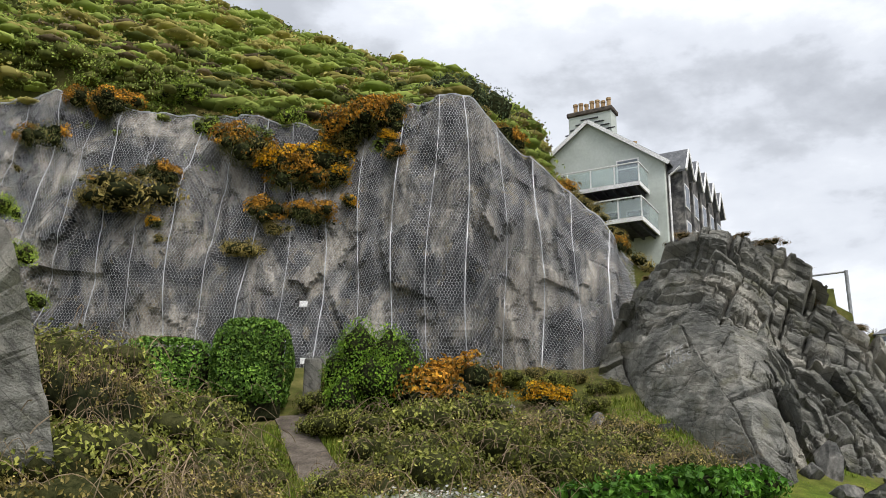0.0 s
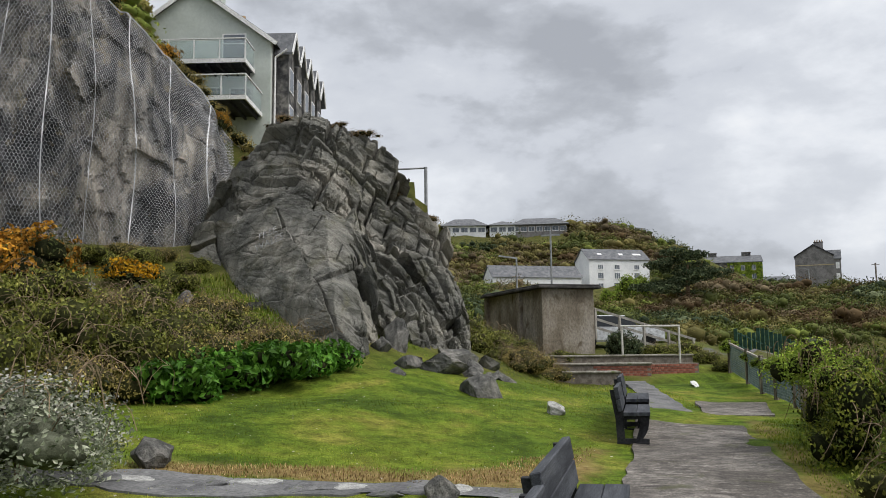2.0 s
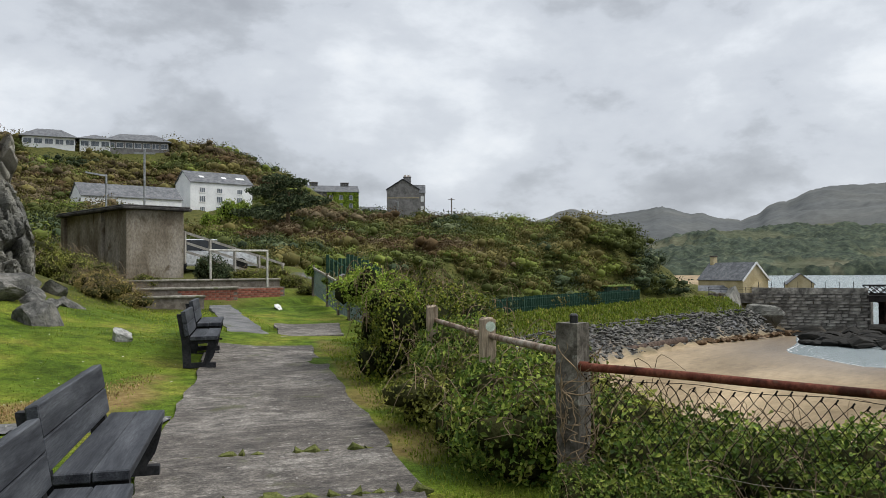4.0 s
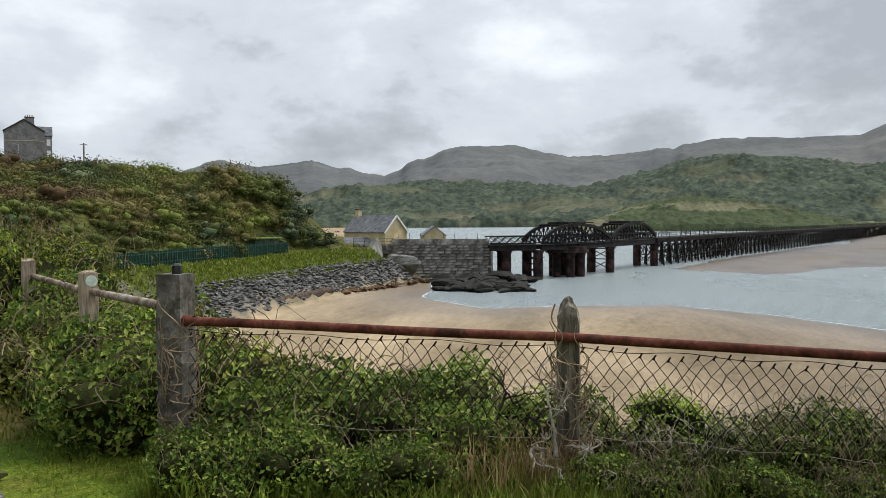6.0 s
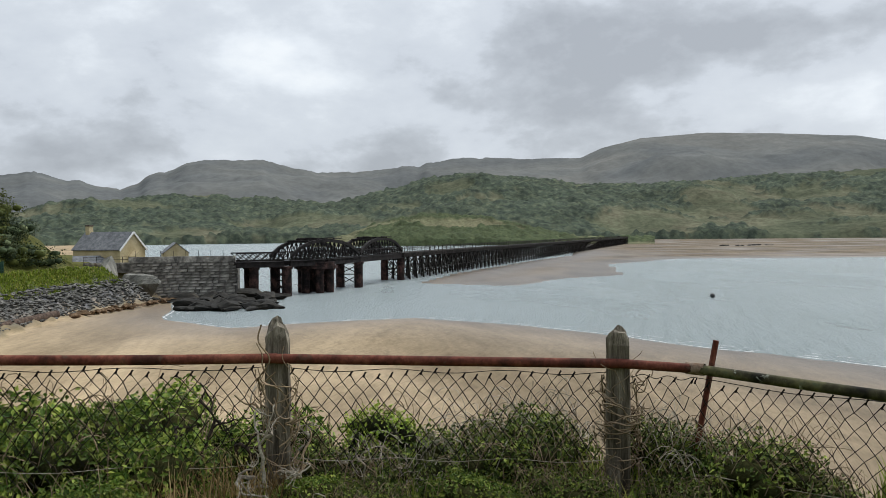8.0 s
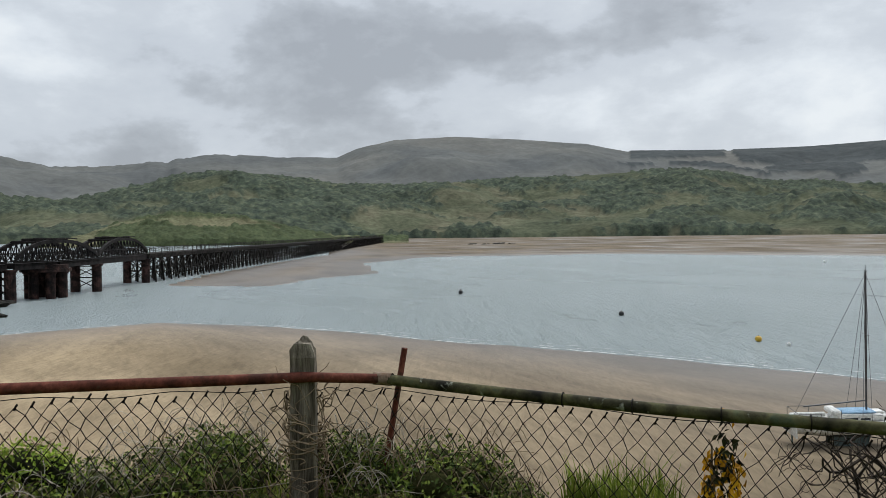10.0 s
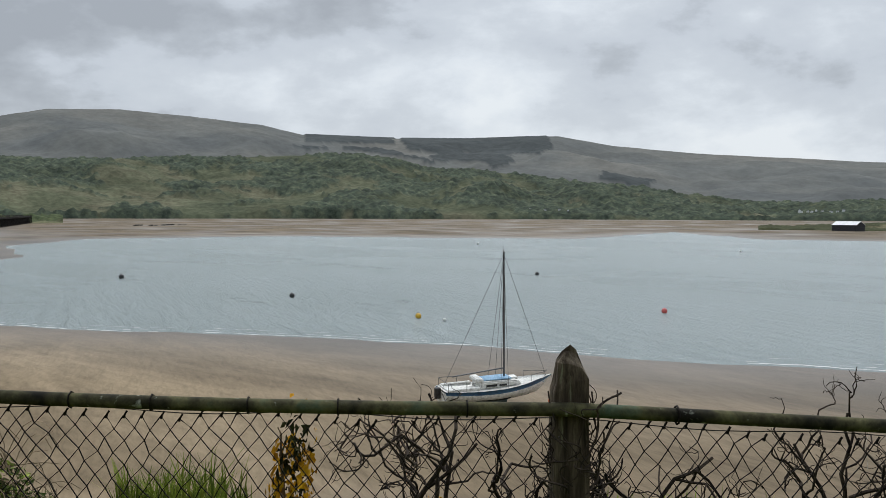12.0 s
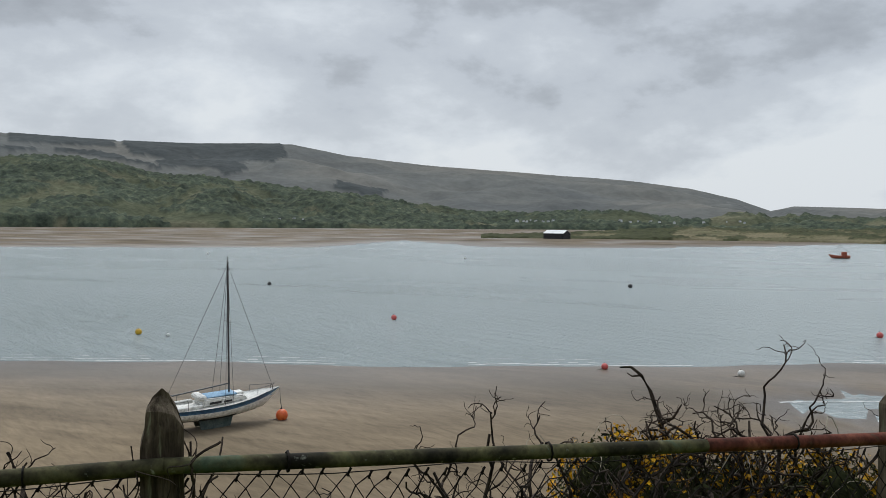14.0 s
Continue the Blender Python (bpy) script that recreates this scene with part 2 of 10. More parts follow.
def vnoise(P, seed=0):
    """Smooth value noise, -1 to 1, at points P (n, 3)."""
    P = np.asarray(P, float)
    I = np.floor(P).astype(np.int64)
    f = P - I
    f = f * f * f * (f * (f * 6 - 15) + 10)
    out = 0
    for dx in (0, 1):
        for dy in (0, 1):
            for dz in (0, 1):
                w = (f[:, 0] if dx else 1 - f[:, 0]) * (f[:, 1] if dy else 1 - f[:, 1]) * (f[:, 2] if dz else 1 - f[:, 2])
                out = out + w * hash3(I[:, 0] + dx, I[:, 1] + dy, I[:, 2] + dz, seed)
    return out * 2 - 1


def fbm(P, octaves=4, seed=0, gain=0.5):
    P = np.asarray(P, float)
    out, a, s = 0, 1.0, 1.0
    for o in range(octaves):
        out = out + a * vnoise(P * s + o * 17.3, seed + o)
        a, s = a * gain, s * 2.03
    return out


def cells(P, seed=0):
    """Nearest and second distance of a cell pattern, the cell's random number and the offset from its centre."""
    P = np.asarray(P, float)
    I = np.floor(P).astype(np.int64)
    n = len(P)
    d1, d2, rid, off = np.full(n, 9.0), np.full(n, 9.0), np.zeros(n), np.zeros((n, 3))
    for dx in (-1, 0, 1):
        for dy in (-1, 0, 1):
            for dz in (-1, 0, 1):
                a, b, c = I[:, 0] + dx, I[:, 1] + dy, I[:, 2] + dz
                C = np.stack([a + hash3(a, b, c, seed + 1), b + hash3(a, b, c, seed + 2), c + hash3(a, b, c, seed + 3)], 1)
                v = P - C
                d = np.linalg.norm(v, axis=1)
                near = d < d1
                d2 = np.where(near, d1, np.minimum(d2, d))
                rid = np.where(near, hash3(a, b, c, seed + 4), rid)
                off[near] = v[near]
                d1 = np.where(near, d, d1)
    return d1, d2, rid, off


def smooth01(a, b, x):
    t = np.clip((x - a) / (b - a), 0, 1)
    return t * t * (3 - 2 * t)


def line_dist(X, Y, pts):
    """Distance to an open line and the side of it (positive: to the right of its run)."""
    best, side = np.full(X.shape, 1e9), np.zeros(X.shape)
    for (ax, ay), (bx, by) in zip(pts[:-1], pts[1:]):
        dx, dy = bx - ax, by - ay
        t = np.clip(((X - ax) * dx + (Y - ay) * dy) / (dx * dx + dy * dy), 0, 1)
        d = np.hypot(X - ax - t * dx, Y - ay - t * dy)
        s = np.sign((X - ax) * dy - (Y - ay) * dx)
        side = np.where(d < best, s, side)
        best = np.minimum(best, d)
    return best * np.where(side == 0, 1, side)


def inside(X, Y, pts):
    r = np.zeros(X.shape, bool)
    for (ax, ay), (bx, by) in zip(pts, pts[1:] + pts[:1]):
        c = (ay > Y) != (by > Y)
        r ^= c & (X < (bx - ax) * (Y - ay) / (by - ay + 1e-12) + ax)
    return r

# ---- the land ----
FENCE = [(60, 52), (30, 26.5), (20, 16.5), (13.5, 10.6), (8.2, 5.4), (6.7, 3.7), (5.45, 2.3), (5.6, -0.05), (5.41, -1.95), (3.04, -4.33), (0.6, -6.75), (-8, -15.2), (-60, -60)]
SHORE = [(150, 30), (118, 22), (106, 13), (110, 3), (113, -11), (104, -22.5), (88, -33), (61, -47), (44, -55), (27.5, -63), (11, -71), (-4.4, -79), (-80, -115), (-400, -330)]
FAR_BANK = [(192, -18), (176, -40), (200, -57), (213, -78), (288, -100), (338, -150), (316, -232), (262, -262), (203, -308), (226, -440), (146, -362), (84, -384), (30, -445), (-60, -610), (-400, -1200), (300, -1800), (1300, -1500), (1600, -400), (900, -250), (420, -122), (300, -62), (240, -34)]


def plateau(X, Y):
    """Lawn, slope under the cliff and the terrace by the hut."""
    s = 0.68 * X + 0.73 * Y
    z = 0.015 * np.clip(s, -8, 24) + 0.07 * np.clip(Y - 0.75 * X - 3, 0, 6)
    up = np.interp(Y, [9, 13.6, 17, 20, 24.6, 30], [0, 0.25, 1.1, 2.1, 3.9, 4.4])
    z = z + up * smooth01(13.0, 5.0, X) * smooth01(-60, -20, X) + np.interp(Y - 0.35 * X, [13, 16, 20], [0, 0.6, 1.3]) * smooth01(4, 9, X) * smooth01(15.0, 12.0, X)
    z = z + 0.78 * smooth01(24.6, 26.4, s) * smooth01(8, 11, X)
    z = z + 2.2 * smooth01(-2.0, -6.5, X + 0.12 * Y) * smooth01(3, 8, Y) * smooth01(19, 15, Y)
    return z


def hillside(X, Y):
    """The hill over the cliff and the shoulder that carries the road and the terrace of houses."""
    r, az = np.hypot(X, Y), np.degrees(np.arctan2(X, Y))
    el = np.interp(az, [-75, -32, -21, -14, -7, -1, 5, 7, 9.5, 12, 16], [22, 27.3, 29.3, 29.0, 27.2, 26.3, 23.8, 20.5, 14, 10, 7])
    brow = np.interp(X, [-13, -3, 0, 3.7, 6.4, 9], [13.7, 13.3, 13.8, 11.2, 8.7, 7.4])
    crest = 1.6 + 64 * np.tan(np.radians(el))
    t = np.clip((r - 27.5) / (64 - 27.5), 0, 1)
    top = brow + (crest - brow) * (0.75 * t + 0.25 * np.sin(t * np.pi / 2)) - 0.12 * np.clip(r - 64, 0, 200)
    shoulder = 7.4 + 0.02 * (Y - 27)
    w = smooth01(6.5, 9.5, az) * smooth01(2, 5, X)
    z = np.maximum(top, 5) * (1 - w) + np.minimum(np.maximum(top, shoulder), 9.5) * w
    road = 5.6 - 0.012 * (Y - 25)
    w2 = smooth01(11.5, 18, X)
    return z * (1 - w2) + road * w2


def headland(X, Y):
    """The scrub-covered spur with the scattered houses."""
    r, az = np.hypot(X, Y), np.degrees(np.arctan2(X, Y))
    el = np.interp(az, [22, 28.5, 33.6, 38.2, 40.8, 43.4, 46.5, 50, 52.4, 56.3, 59, 61.5, 62.7, 65.4, 67, 68.5, 70.3, 71.8, 72.9, 76], [8.3, 8.0, 7.85, 8.0, 7.95, 6.85, 5.75, 3.95, 3.5, 3.5, 3.15, 2.9, 2.7, 2.95, 2.8, 2.2, 1.4, 0.5, -0.6, -2.0])
    rr = np.interp(az, [25, 42, 48, 56, 66, 73], [300, 300, 265, 190, 150, 140])
    r0 = np.interp(az, [25, 45, 55, 62, 70], [32, 36, 48, 92, 118])
    z0 = np.interp(az, [20, 45, 54, 62, 72], [3.5, 1.2, -1.5, -3.2, -3.4])
    zr = 1.6 + rr * np.tan(np.radians(el)) - 1.6
    t = np.clip((r - r0) / (rr - 14 - r0), 0, 1)
    pw = np.interp(az, [40, 52, 60], [2.5, 1.4, 1.0])
    z = z0 + (zr - z0) * (0.85 * t ** pw + 0.15 * t * t * (3 - 2 * t))
    z = np.where(r > rr, zr - 0.05 * (r - rr), z)
    w = smooth01(75, 71, az) * smooth01(18, 26, az) * smooth01(33, 48, r)
    return z, w


def land(X, Y):
    """Height of the ground, and how far it is sand."""
    X, Y = np.asarray(X, float), np.asarray(Y, float)
    P = np.stack([X, Y, np.zeros_like(X)], -1).reshape(-1, 3)
    n1 = fbm(P * 0.5, 4, 3).reshape(X.shape)
    n2 = fbm(P * 0.035, 4, 9).reshape(X.shape)
    z = plateau(X, Y) + 0.035 * n1
    # north: cliff top and hill
    back = smooth01(26.2, 27.2, Y + 0.35 * np.clip(X - 6.5, 0, 9)) * smooth01(15.6, 12.6, X)
    left = smooth01(-11.5, -14, X) * smooth01(6, 12, Y)
    z = z * (1 - back) + (hillside(X, Y) + 0.35 * n1) * back
    z = z + left * (2 + 0.4 * np.clip(-X - 12, 0, 40)) * (1 - back)
    hz, hw = headland(X, Y)
    z = np.where(Y > 12, z * (1 - hw) + (hz + 0.5 * n1) * hw, z)
    # seaward of the fence: bank, then beach
    d = -line_dist(X, Y, FENCE)
    sd = line_dist(X, Y, SHORE)
    beach = -10.0 + np.where(sd < 0, 0.035 * sd, 0.9 * (1 - np.exp(-np.abs(sd) / 38.0))) + 0.05 * n2
    beach = np.maximum(beach, -13.0)
    pool_n = fbm(np.stack([X * 0.35, Y * 0.35, X * 0], -1).reshape(-1, 3), 4, 77).reshape(np.shape(X))
    beach = beach - (0.62 + 0.5 * pool_n) * np.exp(-(((X + 4.5) / 7.0) ** 2 + ((Y + 57) / 8) ** 2)) - 0.5 * np.exp(-(((X - 17) / 9) ** 2 + ((Y + 22) / 3.0) ** 2))
    # railway embankment with its stone slope, seaward of the spur
    az, r = np.degrees(np.arctan2(X, Y)), np.hypot(X, Y)
    bank_d = line_dist(X, Y, [(40, 46), (62, 46.5), (91, 46.5), (115, 46), (132, 43.5), (150, 38), (160, 33), (175, 30.5), (192, 33), (215, 60), (330, 110)])
    emb = np.interp(bank_d, [-60, -1, 0, 2, 4.5, 7.5], [-3.4, -3.4, -3.4, -4.9, -6.8, -9.4])
    drop = np.interp(d, [0.0, 0.6, 2.0, 4.0, 9.0, 15.0, 21.0], [0, 0.05, 0.5, 1.5, 5.2, 8.8, 14])
    slope = plateau(X, Y) - drop + 0.12 * n1
    sea = np.maximum(beach, np.minimum(slope, 1.5))
    near_emb = (X > 36) & (X < 147) & (Y > 16)
    sea = np.where(near_emb & (bank_d < 8), np.maximum(sea, emb + 0.15 * n1), sea)
    inland = ((X > 36) & (X < 147) | (X > 158.5)) & (Y > 16) & (bank_d < -1) & (az < 82)
    sea = np.where(inland, np.where(az > 74.5, -4.2, emb + 0.2 * n1 + np.maximum(hz * hw + (1 - hw) * emb - emb, 0.0) * smooth01(-1.5, -11.0, bank_d)), sea)
    z = np.where(d > 0, sea, z)
    far = inside(X, Y, FAR_BANK)
    fd = np.abs(line_dist(X, Y, FAR_BANK + FAR_BANK[:1]))
    z = np.where(far & (r > 150), -10.0 + 0.35 * smooth01(0, 45, fd) + 0.22 * n2 * smooth01(5, 60, fd), z)
    z = np.where((~far) & (r > 150) & (sd < 0) & (d > 0) & ~inland, np.minimum(z, -10.02 - 0.6 * smooth01(0, 40, fd)), z)
    # stepped lawn end below the hut
    fd2 = Y - (19.75 - 0.2 * (X - 14))
    cap = np.interp(fd2, [-6, -0.1, 0.25, 1.1, 1.5, 2.9, 3.4, 6.5], [0.5, 0.5, 0.72, 0.78, 0.98, 1.02, 1.18, 1.36])
    lim = (X > 12.8) & (X < 23) & (Y > 13.5) & (Y < 28.5) & (d < 0)
    z = np.where(lim, np.minimum(z, cap), z)
    sand = np.where((d > 0) & (z < -7.9), 1.0, 0.0)
    sand = np.where(near_emb & (bank_d < 8) & (z > -9.15), 0.0, sand)
    return z, sand


def zland(x, y):
    return float(land(np.array([x]), np.array([y]))[0][0])


# ground cover: grass, dry strips, bare soil, scrub floor and sand, told apart by masks
ground_mat, nt, b = node_mat("ground_cover")
pos = nt.nodes.new("ShaderNodeNewGeometry").outputs["Position"]
sandm = nt.nodes.new("ShaderNodeAttribute")
sandm.attribute_name = "sand"
scrubm = nt.nodes.new("ShaderNodeAttribute")
scrubm.attribute_name = "scrub"
drym = nt.nodes.new("ShaderNodeAttribute")
drym.attribute_name = "dry"
stonem = nt.nodes.new("ShaderNodeAttribute")
stonem.attribute_name = "stone"
g1 = noise_node(nt, pos, 0.7, 5, 0.6, 0.3)
g2 = noise_node(nt, pos, 22.0, 6, 0.7)
grass_c = ramp_node(nt, g1, ((0.34, (0.043, 0.072, 0.008)), (0.45, (0.072, 0.112, 0.011)), (0.55, (0.104, 0.138, 0.015)), (0.66, (0.165, 0.165, 0.03))))
grass_c = mix_node(nt, 0.75, grass_c, ramp_node(nt, g2, ((0.33, grey(0.5)), (0.5, grey(1.0)), (0.67, grey(1.5)))), "MULTIPLY")
grass_c = mix_node(nt, 0.6, grass_c, ramp_node(nt, noise_node(nt, pos, 4.0, 4, 0.6), ((0.36, grey(0.45)), (0.5, grey(1.0)), (0.64, grey(1.5)))), "MULTIPLY")
grass_c = mix_node(nt, 0.7, grass_c, ramp_node(nt, noise_node(nt, pos, 75.0, 3, 0.6), ((0.36, grey(0.4)), (0.5, grey(1.0)), (0.64, grey(1.7)))), "MULTIPLY")
dry_c = ramp_node(nt, noise_node(nt, pos, 9.0, 6, 0.7), ((0.3, (0.09, 0.055, 0.025)), (0.5, (0.20, 0.14, 0.055)), (0.7, (0.30, 0.23, 0.10))))
scrub_c = ramp_node(nt, noise_node(nt, pos, 1.1, 6, 0.7), ((0.35, (0.035, 0.04, 0.010)), (0.5, (0.07, 0.075, 0.018)), (0.65, (0.13, 0.115, 0.04))))
sand_big = noise_node(nt, stretch(nt, pos, 0.03, 0.09, 1.0, -0.5), 1.0, 6, 0.6, 0.6)
sand_c = ramp_node(nt, sand_big, ((0.35, (0.13, 0.108, 0.078)), (0.5, (0.18, 0.152, 0.113)), (0.65, (0.235, 0.2, 0.15))))
dry_side = nt.nodes.new("ShaderNodeMapRange")
dry_side.inputs["From Min"].default_value, dry_side.inputs["From Max"].default_value = -48.0, 20.0
sep_y = nt.nodes.new("ShaderNodeSeparateXYZ")
nt.links.new(pos, sep_y.inputs[0])
nt.links.new(sep_y.outputs[1], dry_side.inputs[0])
damp_c = ramp_node(nt, sand_big, ((0.35, (0.090, 0.072, 0.050)), (0.5, (0.138, 0.110, 0.077)), (0.65, (0.195, 0.155, 0.107))))
sand_c = mix_node(nt, dry_side.outputs[0], damp_c, mix_node(nt, 1.0, sand_c, (1.7, 1.55, 1.3), "MULTIPLY"))
sand_c = mix_node(nt, 0.5, sand_c, ramp_node(nt, noise_node(nt, stretch(nt, pos, 0.25, 1.2, 1, -0.45), 1.2, 5), ((0.32, grey(0.68)), (0.5, grey(1.0)), (0.68, grey(1.2)))), "MULTIPLY")
sand_c = mix_node(nt, 0.6, sand_c, ramp_node(nt, noise_node(nt, along(nt, pos, 1.6, 0.35, 1.0, rz=-0.45), 1.0, 5, 0.65, 0.8), ((0.34, grey(0.72)), (0.5, grey(1.0)), (0.66, grey(1.2)))), "MULTIPLY")
# wet near the waterline: dark and glossy by height
sepz = nt.nodes.new("ShaderNodeSeparateXYZ")
nt.links.new(pos, sepz.inputs[0])
wet = nt.nodes.new("ShaderNodeMapRange")
wet.inputs["From Min"].default_value, wet.inputs["From Max"].default_value = -9.98, -9.55
wet.inputs["To Min"].default_value, wet.inputs["To Max"].default_value = 1.0, 0.0
nt.links.new(sepz.outputs[2], wet.inputs[0])
sand_c = mix_node(nt, wet.outputs[0], sand_c, mix_node(nt, 1.0, sand_c, (0.66, 0.64, 0.66), "MULTIPLY"))
stone_c = ramp_node(nt, noise_node(nt, pos, 1.6, 7, 0.75), ((0.3, (0.05, 0.05, 0.055)), (0.5, (0.13, 0.13, 0.135)), (0.7, (0.24, 0.23, 0.22))))
gc = mix_node(nt, scrubm.outputs["Fac"], grass_c, scrub_c)
gc = mix_node(nt, drym.outputs["Fac"], gc, dry_c)
gc = mix_node(nt, stonem.outputs["Fac"], gc, stone_c)
gc = mix_node(nt, sandm.outputs["Fac"], gc, sand_c)
nt.links.new(gc, b.inputs["Base Color"])
rg = nt.nodes.new("ShaderNodeMapRange")
rg.inputs["To Min"].default_value, rg.inputs["To Max"].default_value = 0.92, 0.35
wet_sand = nt.nodes.new("ShaderNodeMath")
wet_sand.operation = "MULTIPLY"
nt.links.new(wet.outputs[0], wet_sand.inputs[0])
nt.links.new(sandm.outputs["Fac"], wet_sand.inputs[1])
nt.links.new(wet_sand.outputs[0], rg.inputs[0])
nt.links.new(rg.outputs[0], b.inputs["Roughness"])
sg = nt.nodes.new("ShaderNodeMapRange")
sg.inputs["To Min"].default_value, sg.inputs["To Max"].default_value = 0.08, 0.5
nt.links.new(wet_sand.outputs[0], sg.inputs[0])
nt.links.new(sg.outputs[0], b.inputs["Specular IOR Level"])
bump_node(nt, b, g2, 0.35, 0.03)

# one sheet round a middle point, fine near it, out to the horizon
AZ = np.radians(np.concatenate([np.arange(0, 85, 0.9), np.arange(85, 175, 0.5), np.arange(175, 360, 0.9)]))
RAD = np.concatenate([[0.05], np.linspace(0.4, 34, 130), 34 * np.exp(np.concatenate([np.linspace(0.03, 1.25, 24), np.linspace(1.28, 2.5, 66), np.linspace(2.56, np.log(4700 / 34), 44)]))])
GA, GR = np.meshgrid(AZ, RAD, indexing="ij")
GX, GY = 2.0 + GR * np.sin(GA), GR * np.cos(GA)
GZ, GS = land(GX, GY)
me = mesh_np("ground", np.stack([GX, GY, GZ], -1).reshape(-1, 3), grid_faces(len(AZ), len(RAD), True)[:, ::-1], (ground_mat,), True)
attr(me, "sand", GS.ravel())
f_d = -line_dist(GX, GY, FENCE)
PN = np.stack([GX, GY, GZ], -1).reshape(-1, 3)
gn = fbm(PN * 0.8, 4, 21).reshape(GX.shape)
scrub = smooth01(-0.2, 0.5, f_d) + smooth01(12.5, 15.5, GY - 0.28 * GX + 0.8 * gn) + smooth01(-3.6, -5.0, GX + 0.12 * GY + 0.4 * gn)
BANK = [(40, 46), (62, 46.5), (91, 46.5), (115, 46), (132, 43.5), (150, 38), (160, 33), (175, 30.5), (192, 33), (215, 60), (330, 110)]
bank_d = line_dist(GX, GY, [(40, 46), (62, 46.5), (91, 46.5), (115, 46), (132, 43.5), (150, 38), (160, 33), (175, 30.5), (192, 33), (215, 60), (330, 110)])
on_bank = (GX > 36) & (GX < 147) & (GY > 16) & (bank_d > -3.0) & (bank_d < 3.5)
scrub = np.where(on_bank, 0.75 + 0.3 * gn, scrub)
scrub = np.where((GX > 3) & (GX < 9) & (GY > 17) & (GY < 21.5), 0.45 + 0.4 * gn, scrub)
attr(me, "scrub", np.clip(scrub, 0, 1).ravel())
KERB = [(-1.0, 9.8), (1.95, 8.8), (4.3, 7.95), (5.6, 7.85), (7.3, 9.15)]
dry = smooth01(0.42, 0.08, np.abs(line_dist(GX, GY, KERB)) + 0.35 * gn) * smooth01(0.9, 1.6, GX)
path_r = line_dist(GX, GY, [(2.0, -0.4), (5.1, 3.05), (12.3, 10.95)])
dry = np.maximum(dry, 0.7 * smooth01(0.14, 0.02, np.abs(path_r + 0.02) + 0.3 * gn) * smooth01(14, 11, GX))
attr(me, "dry", np.clip(dry * (1 - np.clip(scrub, 0, 1)), 0, 1).ravel())
attr(me, "stone", np.where((GX > 36) & (GX < 147) & (GY > 16) & (bank_d > 3.5) & (bank_d < 8.5), 1.0, 0.0).ravel())
ground = tagged(new("ground", me), "mown lawn, scrubby slopes and wet sandy beach in one sheet", "ground", kind="structure")

# the estuary
water_mat, nt, b = node_mat("estuary_water")
pos = nt.nodes.new("ShaderNodeNewGeometry").outputs["Position"]
wv = noise_node(nt, along(nt, pos, 7.0, 1.8, 1, rz=-0.35), 1.0, 6, 0.7, 0.6)
wf = noise_node(nt, stretch(nt, pos, 1.0, 2.6, 1, 0.55), 1.0, 4, 0.6, 0.3)
big = noise_node(nt, stretch(nt, pos, 0.012, 0.03, 1, 0.5), 1.0, 4, 0.6, 0.5)
b.inputs["Base Color"].default_value = (0.30, 0.35, 0.358, 1)
rr = nt.nodes.new("ShaderNodeMapRange")
rr.inputs["To Min"].default_value, rr.inputs["To Max"].default_value = 0.12, 0.28
nt.links.new(big, rr.inputs[0])
nt.links.new(rr.outputs[0], b.inputs["Roughness"])
b.inputs["IOR"].default_value = 1.33
hsum = nt.nodes.new("ShaderNodeMath")
hsum.operation = "MULTIPLY_ADD"
nt.links.new(wv, hsum.inputs[0])
hsum.inputs[1].default_value = 1.6
nt.links.new(wf, hsum.inputs[2])
bump_node(nt, b, hsum.outputs[0], 1.0, 0.5)
wr = np.concatenate([[5], np.exp(np.linspace(np.log(20), np.log(4600), 40))])
WA, WR = np.meshgrid(np.radians(np.arange(30, 262, 4.0)), wr, indexing="ij")
wz = np.full(WA.size, -10.0)
me = mesh_np("water", np.stack([(2 + WR * np.sin(WA)).ravel(), (WR * np.cos(WA)).ravel(), wz], -1), grid_faces(WA.shape[0], WA.shape[1])[:, ::-1], (water_mat,))
WSEG = []
for (ax, ay), (bx2, by2) in zip(SHORE[:-1], SHORE[1:]):
    m = max(2, int(math.hypot(bx2 - ax, by2 - ay) / 0.8))
    for i in range(m if math.hypot(ax, ay) < 200 else 0):
        t = i / m
        nx2, ny2 = -(by2 - ay), bx2 - ax
        q = math.hypot(nx2, ny2)
        WSEG.append((ax + (bx2 - ax) * t, ay + (by2 - ay) * t, nx2 / q, ny2 / q))
WSEG = np.array(WSEG)
offs = np.linspace(-14, 14, 113)
WX = WSEG[:, 0:1] + WSEG[:, 2:3] * offs
WY = WSEG[:, 1:2] + WSEG[:, 3:4] * offs
WZ = land(WX, WY)[0]
cross = np.argmax(WZ < -10.005, axis=1)
fx, fy = WX[np.arange(len(WX)), cross], WY[np.arange(len(WX)), cross]
rngf = np.random.default_rng(3)
gate = fbm(np.stack([fx * 0.12, fy * 0.12, fx * 0], -1), 3, 4) > -0.45
Vf, Ff = [], []
